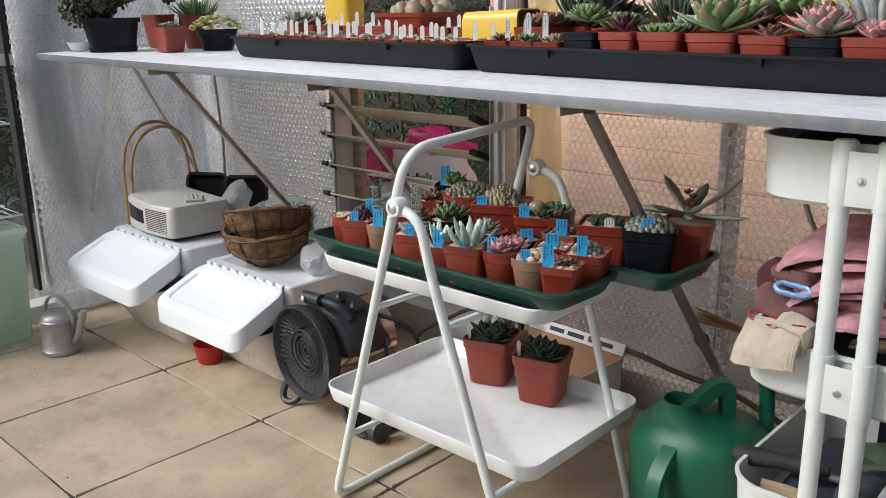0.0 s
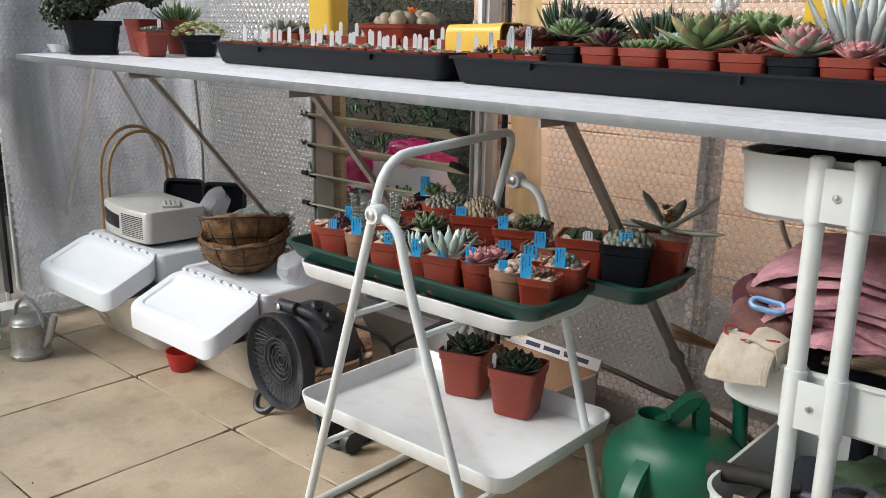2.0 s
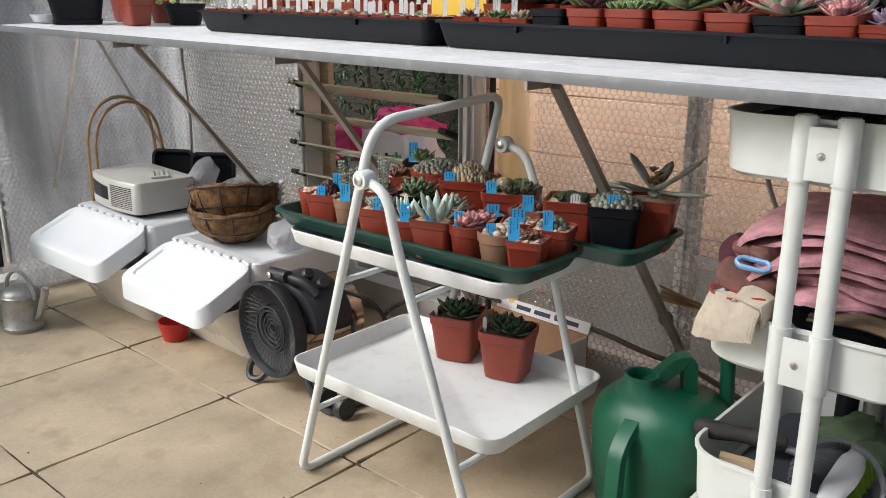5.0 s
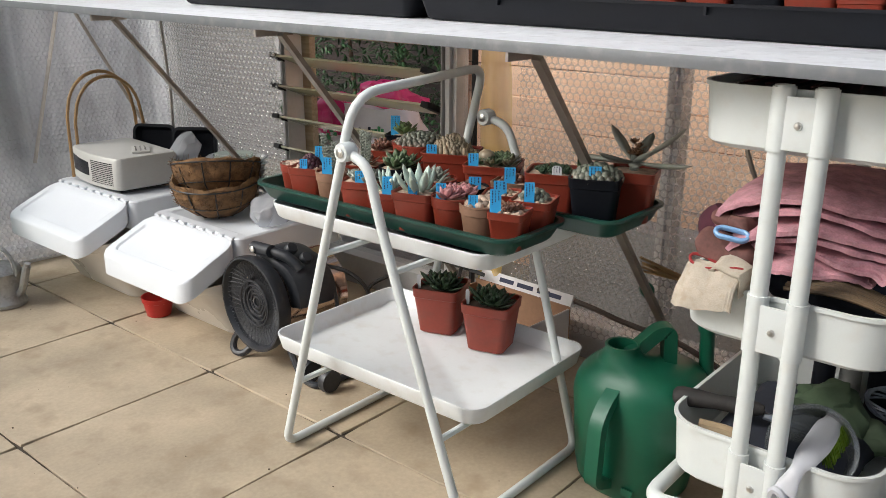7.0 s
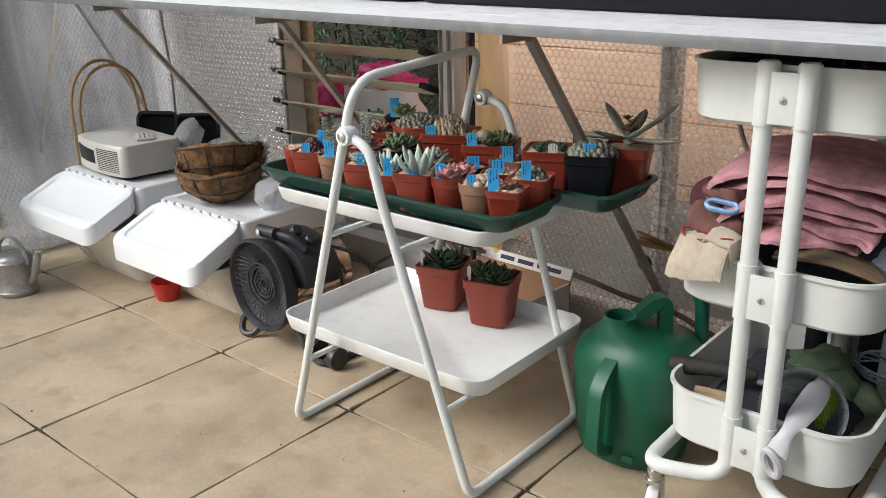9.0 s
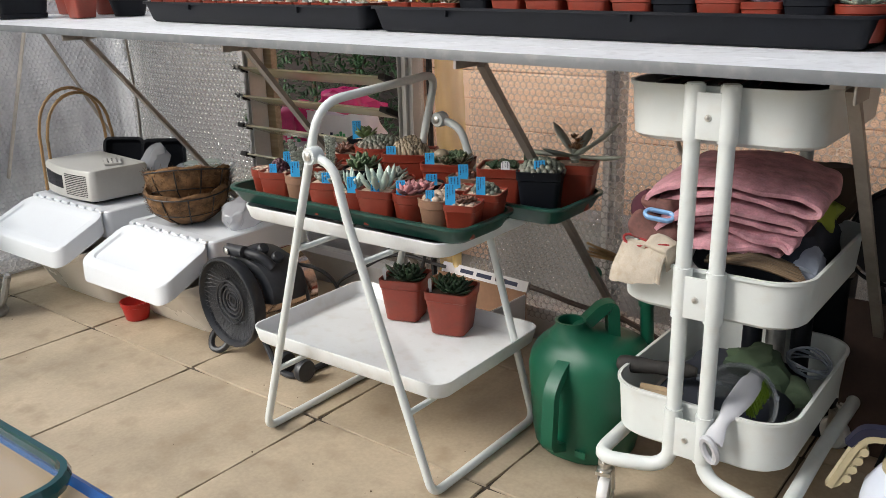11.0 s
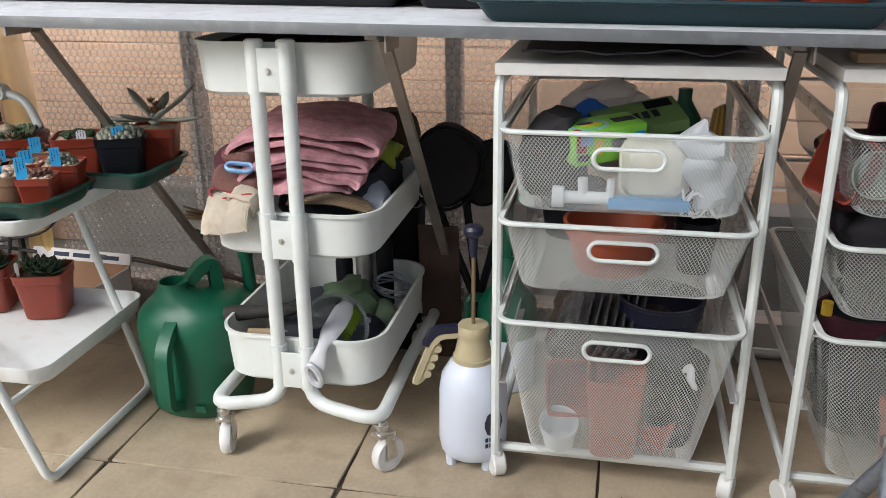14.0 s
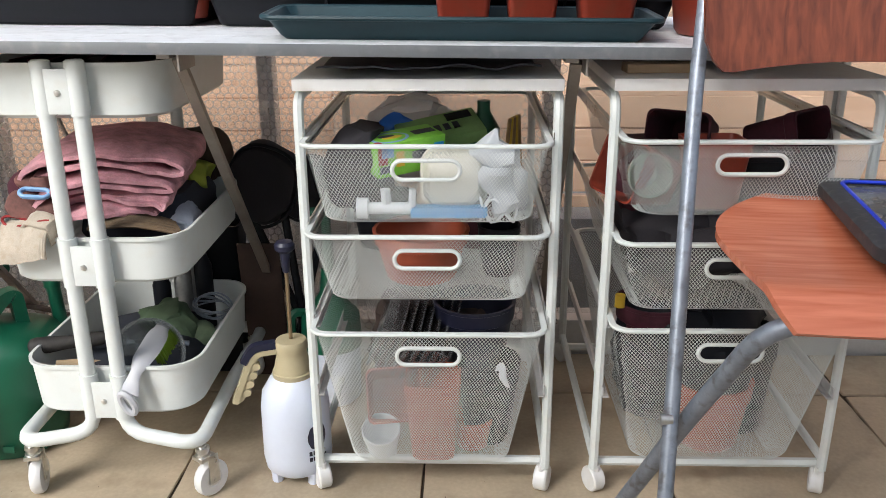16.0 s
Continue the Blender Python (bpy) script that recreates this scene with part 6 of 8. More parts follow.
box(bm, -1.05, 3.4, 0.98, 1.10, -0.044, 0.235, 0.008)
part("concrete", bm, material("grey_concrete", (0.36, 0.345, 0.35), 0.9, var=0.25, scale=6, bump=0.4), kerb)
side = thing("garden_wall", "dark weathered brick wall beyond the end of the greenhouse", "wall", kind="structure")
bm = B()
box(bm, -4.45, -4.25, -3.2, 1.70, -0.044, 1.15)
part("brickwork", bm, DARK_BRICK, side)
old = thing("garden_wall", "dark brick garden wall in the shade of a shrub", "wall", kind="structure")
bm = B()
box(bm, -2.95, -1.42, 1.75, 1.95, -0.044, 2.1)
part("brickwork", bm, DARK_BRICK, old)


def shrub(name, label, c, size, n, leafmat, seed, L=0.045, stems=7):
    t = thing(name, label, "shrub", pose(c[0], c[1], -0.045))
    fo = Foliage(seed)
    for k in range(stems):
        a = fo.rnd.uniform(0, 6.28)
        fo.stem((0.05 * math.cos(a), 0.05 * math.sin(a), 0), (size[0] * 0.6 * math.cos(a), size[1] * 0.5 * math.sin(a), size[2] * fo.rnd.uniform(0.6, 0.95)), 0.012, 0.004)
    fo.make("branchwork", BARK, t)
    fo = Foliage(seed + 1)
    tufts = [Vector((fo.rnd.uniform(-1, 1) * size[0], fo.rnd.uniform(-1, 1) * size[1], size[2] * (0.12 + 0.85 * fo.rnd.random()))) for k in range(max(8, n // 12))]
    for k in range(n):
        p = fo.rnd.choice(tufts)
        d = Vector((fo.rnd.gauss(0, 1), fo.rnd.gauss(0, 1), fo.rnd.gauss(0.2, 0.6))).normalized()
        fo.leaf(p + d * 0.07 * fo.rnd.random(), d, Vector((0, 0, 1)) if abs(d.z) < 0.9 else Vector((1, 0, 0)), L * fo.rnd.uniform(0.6, 1.2), L * 0.42, 0.003, -0.12, 1.0, 0.45)
    fo.make("leaves", leafmat, t)
    return t


L_HEDGE = leaf_material("hedge_leaf_green", (0.040, 0.100, 0.036), var=0.7)
shrub("shrub", "dark green climbing shrub outside the louvre window", (-2.02, 1.32), (0.38, 0.22, 1.75), 7000, L_HEDGE, 21, 0.036, 3)
shrub("shrub", "low green shrub outside the end wall", (-3.55, -0.35), (0.28, 0.95, 0.80), 5200, L_HEDGE, 25)

rack = thing("wire_shelf_rack", "white wire shelf rack with pots outside the end wall", "shelf rack")
for z in (0.285, 0.60, 0.90):
    bm = B()
    for y in np.arange(-0.75, 0.02, 0.028):
        tube(bm, [(-3.12, y, z), (-2.72, y, z)], 0.0022, 4)
    for x in (-3.12, -2.92, -2.72):
        tube(bm, [(x, -0.76, z - 0.005), (x, 0.03, z - 0.005)], 0.004, 5)
    part("wire_shelf", bm, WHITE_METAL, rack)
for x in (-3.12, -2.72):
    for y in (-0.76, 0.03):
        bm = B()
        tube(bm, [(x, y, -0.045), (x, y, 1.3)], 0.009, 6)
        part("post", bm, WHITE_METAL, rack)
potted(-2.86, -0.235, 0.284, "round", 0.20, 0.15, TERRA_OLD, several(9, 0.35, 0.34, 14, wide=0.3), L_HEDGE, "brown pot with a bushy green plant on the wire rack", SOIL, seed=91)
MILK_BOX = see_through("cloudy_box_plastic", (0.85, 0.92, 0.87), 0.55, 0.04, 0.2, (0.62, 0.68, 0.62))
crate = thing("storage_box", "cloudy plastic storage box standing by the end wall", "storage box", pose(-2.30, -0.33, 0.0))
bm = B()
tub(bm, 0.16, 0.34, 0.33, 0.03, 0.012, 0.003, 0.008, 0.012)
part("box_body", bm, MILK_BOX, crate)
bm = B()
loft(bm, [rrect(0.18, 0.36, 0.03, 0.331), rrect(0.18, 0.36, 0.03, 0.342), rrect(0.15, 0.33, 0.03, 0.345)])
part("lid", bm, MILK_BOX, crate)

PINK = material("magenta_film", (0.62, 0.02, 0.16), 0.3, var=0.15, scale=12, bump=0.4)
BAGWHITE = material("white_bag_film", (0.76, 0.74, 0.80), 0.35, var=0.08, scale=10, bump=0.4)


def pillow(w, d, h, seed, crumple=0.02, n=10, top=0.35):
    """A full plastic or cloth sack: rounded, creased, narrowing to the top."""
    bm = B()
    rings = []
    for j in range(15):
        f = j / 14
        s = (0.75 + 0.25 * math.sin(min(1, f * 2.2) * math.pi / 2)) * (1 - (1 - top) * max(0, (f - 0.6) / 0.4) ** 2)
        ring = rrect(w * s, d * s, min(w, d) * 0.35 * s, h * f, n // 2 + 2)
        dense = []
        for a, b in zip(ring, ring[1:] + ring[:1]):
            k = 3 if (b - a).length > 0.02 else 1
            dense.extend(a.lerp(b, q / k) for q in range(k))
        o = Vector((seed, seed * 0.7, 3))
        rings.append([p + Vector((noise.noise(p * 9 + o), noise.noise(p * 9 + o.yzx), 0.5 * noise.noise(p * 11 + o.zxy))) * crumple + Vector((noise.noise(p * 31 + o), noise.noise(p * 31 + o.yzx), 0.5 * noise.noise(p * 33 + o.zxy))) * crumple * 0.45 for p in dense])
    least = min(len(r) for r in rings)
    rings = [r if len(r) == least else [r[int(q * len(r) / least)] for q in range(least)] for r in rings]
    return loft(bm, rings)


bag = thing("litter_sack", "full white and magenta plastic sack outside the window", "sack", pose(-1.62, 0.92, -0.044, 0, 0, 4))
bm = pillow(0.36, 0.20, 0.545, 3, 0.03, top=0.75)
part("sack_body", bm, BAGWHITE, bag)
bm = B()
merge(bm, pillow(0.22, 0.15, 0.085, 8, 0.05, top=0.35), pose(0.03, 0.02, 0.520, 0, 8, 0))
part("sack_top", bm, PINK, bag, "crumpled magenta top of the sack")
bm = B()
merge(bm, pillow(0.16, 0.12, 0.13, 12, 0.04, top=0.5), pose(-0.135, -0.045, 0.440, 0, -12, 0))
part("sack_fold", bm, PINK, bag, "magenta fold at the side of the sack")
PRINT_GREEN = material("green_print", (0.05, 0.30, 0.12), 0.5)
for k in range(9):
    bm = B()
    a, q = 0.9 * k, 0.012 + 0.0035 * (k % 4)
    box(bm, -0.115 + q * math.cos(a) - 0.006, -0.115 + q * math.cos(a) + 0.008, -0.125, -0.121, 0.452 + q * math.sin(a) - 0.005, 0.452 + q * math.sin(a) + 0.006)
    part("print", bm, PRINT_GREEN if k % 3 else BAGWHITE, bag)
for k in range(8):
    bm = B()
    x = 0.010 + 0.0135 * k
    box(bm, x, x + 0.0085, -0.121, -0.117, 0.462 + 0.002 * k, 0.476 + 0.002 * k + 0.008 * (k % 3 == 0))
    part("print", bm, INK if k < 4 else PRINT_GREEN, bag)

# ---- on the bins ----
def bowed(w, d, z):
    """A rounded outline with a front that bows outwards."""
    ring = rrect(w, d, 0.018, z, 6, 0, 0.05)
    out = []
    for a, b in zip(ring, ring[1:] + ring[:1]):
        k = 14 if (b - a).length > 0.1 else 1
        out.extend(a.lerp(b, q / k) for q in range(k))
    return [Vector((p.x, p.y - (0.022 * (1 - min(1.0, (2 * p.x / w) ** 2)) if p.y < 0.05 - d / 2 + 0.02 else 0.0), z)) for p in out]


radio = thing("table_radio", "silver-grey wedge-fronted radio on the bin lid", "radio", pose(-2.036, 0.180, 0.3005, 0, 0, -5))
bm = B()
loft(bm, [bowed(0.29, 0.165, 0.006), bowed(0.315, 0.190, 0.011), bowed(0.314, 0.188, 0.094), bowed(0.306, 0.180, 0.101), bowed(0.290, 0.164, 0.1035)])
part("cabinet", bm, SILVER_PL, radio)
bm = B()
for k in range(12):
    for j in range(16):
        x = 0.030 + j * 0.0068
        y = 0.05 - 0.095 - 0.022 * (1 - (x / 0.157) ** 2) + 0.0006
        box(bm, x - 0.0022, x + 0.0022, y - 0.0014, y + 0.002, 0.022 + k * 0.0056, 0.0243 + k * 0.0056)
tagged(part("speaker_grille", bm, SMOKED, radio), kind="stuff")
part("display", ply(14, 4, lambda u, v: (Vector((-0.125 + 0.135 * u, 0.05 - 0.095 - 0.022 * (1 - ((-0.125 + 0.135 * u) / 0.157) ** 2) + 0.0004, 0.036 + (0.046 - 0.006 * u) * v)), Vector((0, -1, 0))), 0.003), SMOKED, radio, "smoked black display window")
for x in (-0.10, 0.10):
    bm = B()
    box(bm, x - 0.03, x + 0.03, -0.03, 0.13, 0.0, 0.006)
    part("foot", bm, BLACK_PL, radio)
remote = thing("remote_control", "thin grey remote control with small buttons", "remote control", pose(-1.945, 0.235, 0.4045, 0, 0, 62))
bm = B()
box(bm, -0.025, 0.025, -0.05, 0.05, 0, 0.007, 0.002)
part("case", bm, SILVER_PL, remote)
for i in range(3):
    for j in range(5):
        bm = B()
        box(bm, -0.0155 + i * 0.013, -0.0105 + i * 0.013, -0.036 + j * 0.016, -0.032 + j * 0.016, 0.0071, 0.0080, 0.0003)
        part("button", bm, BLACK_PL, remote)

# cane hoops
hoop = thing("cane_hoop_basket", "tall bent bamboo hoop handle standing beside the radio", "basket", pose(-2.2, 0.262, 0.301, 0, 0, 90) @ Matrix.Scale(0.90, 4, (1, 0, 0)))
for k, (dx, dy, tall) in enumerate(((0, 0, 0.315), (0.014, -0.022, 0.300))):
    bm = B()
    pts = [(-0.128 + dx, dy, 0.0), (-0.125 + dx, dy, tall - 0.13)] + [(dx - 0.12 * math.cos(radians(a)), dy, tall - 0.12 + 0.12 * math.sin(radians(a))) for a in range(8, 180, 12)] + [(0.125 + dx, dy, tall - 0.14), (0.135 + dx, dy, 0.0)]
    tube(bm, pts, 0.0055, 7)
    part("hoop", bm, TAN_CANE, hoop)
for x, y, rz in ((-2.10, 0.385, 30), (-1.955, 0.435, 35)):
    t = thing("black_plastic_tray", "black square plastic dish propped on its edge", "dish", pose(x, y, 0.301 if x < -1.75 else 0.277, -78, 0, rz), group="propped black dishes")
    bm = B()
    tub(bm, 0.135, 0.135, 0.022, 0.02, 0.008, 0.003, 0.006)
    part("dish", bm, BLACK_PL, t)
    t.matrix_basis = pose(x, y, 0.301 + 0.072, 80, 0, rz)
CLEAR = see_through("clear_plastic", (0.86, 0.88, 0.90), 0.42, 0.06, 0.12, (0.74, 0.76, 0.80), 1.0)
for x, y, z, w, d, h, s, lab in ((-1.945, 0.385, 0.301, 0.12, 0.09, 0.135, 4, "crumpled clear plastic bag on the bin"), (-1.40, 0.28, 0.2765, 0.10, 0.13, 0.075, 6, "crumpled clear bag beside the coir basket")):
    t = thing("plastic_bag", lab, "plastic bag", pose(x, y, z))
    part("film", pillow(w, d, h, s, 0.03), CLEAR, t)
for k in range(5):
    t = thing("clear_tray", "stacked clear plastic food tray on the bin", "tray", pose(-1.765 + 0.006 * k, 0.420, 0.2765 + 0.019 * k, 0, 0, 20 + 4 * k), group="stacked clear trays")
    bm = B()
    tub(bm, 0.17, 0.12, 0.03, 0.02, 0.008, 0.002, 0.005)
    part("tray_body", bm, CLEAR, t)
t = thing("food_dish", "round clear dish on the stack of trays", "dish", pose(-1.745, 0.420, 0.3835))
bm = B()
lathe(bm, [(0.0, 0.0), (0.05, 0.0), (0.058, 0.004), (0.06, 0.010), (0.056, 0.010), (0.048, 0.005), (0.0, 0.006)], 24)
part("disc", bm, MILK_BOX, t)

# coir hanging-basket liners
for k, (z, tilt) in enumerate(((0.277, 4), (0.318, -13))):
    t = thing("hanging_basket", "coir-lined wire hanging basket stacked with another", "basket", pose(-1.585, 0.245, z, tilt, tilt * 0.6, 20 * k), group="stacked hanging baskets")
    bm = B()
    prof = [(0.02, 0.0), (0.06, 0.006), (0.098, 0.036), (0.113, 0.075), (0.118, 0.096), (0.112, 0.104), (0.102, 0.096), (0.097, 0.075), (0.08, 0.04), (0.04, 0.016)]
    rings = [circle(r, zz, 36) for r, zz in prof]
    rings = [[p + Vector((p.x, p.y, 0)).normalized() * (0.006 * noise.noise(p * 40 + Vector((k * 7, 0, 0))) + 0.004 * noise.noise(p * 95)) + Vector((0, 0, 0.014 * noise.noise(p * 22 + Vector((0, k * 5, 0))) * (p.z > 0.07))) for p in r] for r in rings]
    part("coir_liner", loft(bm, rings), COIR, t)
    fo = Foliage(300 + k)
    for i in range(900):
        a, zz = fo.rnd.uniform(0, 6.283), fo.rnd.uniform(0.040, 0.106)
        r = 0.112 + 0.010 * (zz - 0.06) / 0.045 - fo.rnd.uniform(0.0, 0.012) * (zz > 0.095)
        p = Vector((r * math.cos(a), r * math.sin(a), zz))
        fo.stem(p, p + Vector((fo.rnd.gauss(0, 1), fo.rnd.gauss(0, 1), fo.rnd.gauss(0.5, 0.8))).normalized() * fo.rnd.uniform(0.006, 0.017), 0.0008, 0.0004, 3)
    tagged(fo.make("loose_fibre", COIR, t), kind="stuff")
    bm = B()
    for i in range(10):
        a = i * math.pi / 5
        tube(bm, [((r + 0.002) * math.cos(a), (r + 0.002) * math.sin(a), zz) for r, zz in prof[:5]], 0.0021, 5)
    tube(bm, [(0.121 * math.cos(a), 0.121 * math.sin(a), 0.094) for a in np.linspace(0, 2 * math.pi, 33)[:-1]], 0.0022, 5, closed=True)
    tube(bm, [(0.103 * math.cos(a), 0.103 * math.sin(a), 0.042) for a in np.linspace(0, 2 * math.pi, 33)[:-1]], 0.0016, 5, closed=True)
    part("wire_frame", bm, BLACK_WIRE, t)
    if k == 0:
        bm = B()
        for i in range(16):
            f = i / 15
            c = Vector((-0.121 - 0.012 * math.sin(f * 3), -0.03 + 0.05 * f, 0.095 - 0.09 * math.sin(f * math.pi) + 0.0))
            ring = [(c.x + 0.006 * math.cos(a) * (i % 2), c.y + 0.006 * math.cos(a) * (1 - i % 2), c.z + 0.007 * math.sin(a)) for a in np.linspace(0, 2 * math.pi, 9)[:-1]]
            tube(bm, ring, 0.0011, 4, closed=True)
        part("chain", bm, BLACK_WIRE, t)
# pebbles in a clear pot
t = thing("stone_pile", "handful of grey pebbles in a terracotta saucer", "stones", pose(-1.43, 0.40, 0.2762))
o = new("saucer", pot_mesh("round", 0.12, 0.04, TERRA))
o.parent = t
fo = Foliage(4)
pebbles(30, 0.11)(fo, 0.11)
fo.make("stones", PEBBLE_GREY, t).matrix_basis = pose(0, 0, 0.036)

# red pot under the bin, box, cables
p = thing("plant_pot", "small red plastic pot on the floor under the bin", "plant pot", pose(-1.675, 0.085, 0))
o = new("pot_body", pot_mesh("round", 0.09, 0.055, material("red_plastic", (0.45, 0.02, 0.015), 0.4)))
o.parent = p
CARD = material("brown_cardboard", (0.30, 0.17, 0.10), 0.85, var=0.15, scale=14)
CARDW = material("white_printed_card", (0.62, 0.60, 0.60), 0.5, var=0.08, scale=12)
cb = thing("cardboard_box", "open printed cardboard box of red pots by the wall", "box", pose(-0.80, 0.50, 0, 0, 0, -3))
bm = B()
box(bm, -0.15, 0.15, 0.076, 0.08, 0, 0.145), box(bm, -0.15, -0.146, -0.076, 0.076, 0, 0.135), box(bm, -0.146, 0.146, -0.076, 0.076, 0, 0.004)
part("box_body", bm, CARD, cb)
bm = B()
box(bm, 0.146, 0.150, -0.076, 0.076, 0, 0.140)
part("end_panel", bm, CARDW, cb, "white end panel")
bm = B()
cut = [(-0.15, 0.0), (0.15, 0.0), (0.15, 0.138), (0.112, 0.138), (0.108, 0.115), (0.095, 0.090), (0.070, 0.070), (0.030, 0.058), (-0.03, 0.052), (-0.15, 0.050)]
loft(bm, [[Vector((x, y, z)) for x, z in cut] for y in (-0.076, -0.080)])
part("front_panel", bm, CARDW, cb, "white front panel with a curved cut-out")
bm = B()
box(bm, -0.14, 0.15, -0.004, 0.004, 0, 0.030)
fl = part("flap", bm, CARDW, cb, "white printed flap folded back")
fl.matrix_basis = pose(0, 0.082, 0.142, -24, 0, 0)
for x0, x1 in ((-0.075, -0.030), (-0.018, 0.032), (0.046, 0.118)):
    bm = B()
    box(bm, x0, x1, -0.0050, -0.0042, 0.010, 0.021)
    part("printed_bar", bm, INK, fl)
for k in range(3):
    p = thing("plant_pot", "small red plastic pot lying in the cardboard box", "plant pot", pose(-0.86 + 0.075 * k, 0.50, 0.045, 80, 0, 30 * k), group="pots in the cardboard box")
    o = new("pot_body", pot_mesh("round", 0.07, 0.06, TERRA))
    o.parent = p


def cable(label, pts, r, mat, bend=0.06):
    t = tagged(finish("cable", tube(B(), pts, r, 6, bend=bend), mat), label, "cable")
    return t


BROWN_CABLE = material("brown_cable", (0.06, 0.035, 0.025), 0.5)
cable("brown flex looped along the foot of the glass", [(-0.75, 0.585, 0.16), (-0.62, 0.59, 0.155), (-0.50, 0.585, 0.135), (-0.38, 0.56, 0.145), (-0.28, 0.55, 0.12), (-0.12, 0.55, 0.06), (0.05, 0.57, 0.02)], 0.0065, BROWN_CABLE)
cable("black heater lead coiling behind the table", [(-1.15, 0.20, 0.24), (-1.05, 0.26, 0.22), (-1.02, 0.30, 0.10), (-0.95, 0.36, 0.012), (-1.08, 0.44, 0.012), (-1.2, 0.40, 0.10), (-1.05, 0.52, 0.20), (-0.9, 0.56, 0.17)], 0.005, BLACK_WIRE)
cable("black lead running along the wall to the heater", [(-1.14, 0.24, 0.22), (-1.04, 0.18, 0.17), (-1.02, 0.16, 0.02), (-1.0, 0.30, 0.01), (-0.96, 0.50, 0.08), (-0.94, 0.57, 0.34), (-1.1, 0.585, 0.36), (-1.3, 0.585, 0.33)], 0.005, BLACK_WIRE)
cable("black lead hanging in a loop at the wall", [(-1.35, 0.585, 0.30), (-1.1, 0.57, 0.17), (-0.86, 0.58, 0.22), (-0.78, 0.59, 0.36)], 0.004, BLACK_WIRE)
cable("grey cable hanging down the bubble wrap", [(-0.30, 0.585, 0.78), (-0.285, 0.58, 0.66), (-0.26, 0.575, 0.56), (-0.20, 0.57, 0.46)], 0.005, ALU_DULL)
cable("thin white cable looped behind the trolley", [(0.10, 0.54, 0.42), (0.20, 0.55, 0.40), (0.25, 0.54, 0.28), (0.24, 0.53, 0.14), (0.16, 0.53, 0.12), (0.14, 0.52, 0.30), (0.28, 0.54, 0.26)], 0.0045, WHITE_BOARD)
cable("dark cable down the corner of the bubble wrap", [(-2.30, 0.56, 0.79), (-2.29, 0.57, 0.5), (-2.30, 0.57, 0.30)], 0.0045, ALU_DULL, 0.02)
for x, y, z in ((-0.452, 0.578, 0.236),):
    bm = B()
    d = B()
    lathe(d, [(0.0, 0.0), (0.017, 0.0), (0.019, 0.005), (0.012, 0.012), (0.0, 0.013)], 18)
    merge(bm, d, pose(0, 0, 0, 90, 0, 0))
    tagged(finish("suction_clip", bm, GREEN_CAN, m=pose(x, y, z)), "small green suction clip on the bubble wrap", "clip")
t = thing("cane_bundle", "bundle of split canes tied together beside the trolley", "canes", pose(-0.31, 0.50, 0.305, 0, 8, 0))
for k in range(6):
    bm = B()
    tube(bm, [(-0.13, 0.02 * math.sin(k), 0.012 * math.cos(k * 2)), (0.0, 0.0, 0.004 * math.cos(k)), (0.2, 0.01 * math.sin(k * 3), 0.01 * math.sin(k))], 0.003, 5)
    part("cane", bm, TAN_CANE, t)

# ---- in the trolley ----
TOWEL = material("pink_towelling", (0.50, 0.25, 0.285), 0.97, var=0.45, scale=34, fine=330, bump=1.0, dirt=(0.56, 0.34, 0.38), dirt_amt=0.5)


def folded_cloth(bm, w, d, layers, thick, seed, sag=0.02, off=0.0):
    """A cloth folded to and fro: one thick wavy sheet with rolled bends."""
    pts = []
    n = 14
    for k in range(layers):
        row = [(i / n) for i in range(n + 1)]
        if k % 2:
            row.reverse()
        for u in row:
            e = 0.12 * math.sin(k * 2.1 + seed) * (1 - u)
            pts.append((w * (u - 0.5) * (1 - 0.05 * k) + off * k * 0.01, k * thick * 1.15 + thick * 0.12 * math.sin(u * 5 + k + seed) - sag * (abs(2 * u - 1) ** 2.5)))
    prof = []
    for i, (x, z) in enumerate(pts):
        a, b = Vector(pts[max(0, i - 1)]), Vector(pts[min(len(pts) - 1, i + 1)])
        t = (b - a).normalized()
        prof.append((Vector((x, z)), Vector((-t.y, t.x))))
    rings = []
    for j in range(15):
        v = j / 14
        y = d * (v - 0.5)
        ring = []
        ripple = lambda x, s: 0.018 * noise.noise(Vector((x * 9, y * 9, s)))
        half = thick * 0.5 * (0.95 if 0 < j < 14 else 0.55)
        top = [Vector((p.x + q.x * half + ripple(p.x, seed), y * (1 + 0.16 * math.sin(p.y / thick * 1.9 + seed)) + 0.016 * noise.noise(Vector((p.x * 8, p.y * 30, seed))), p.y + q.y * half + ripple(p.x + 3, seed + 2) - sag * (abs(2 * v - 1) ** 3))) for p, q in prof]
        low = [Vector((p.x - q.x * half + ripple(p.x, seed), y * (1 + 0.16 * math.sin(p.y / thick * 1.9 + seed)) + 0.016 * noise.noise(Vector((p.x * 8, p.y * 30, seed))), p.y - q.y * half + ripple(p.x + 3, seed + 2) - sag * (abs(2 * v - 1) ** 3))) for p, q in reversed(prof)]
        rings.append(top + low)
    return loft(bm, rings)


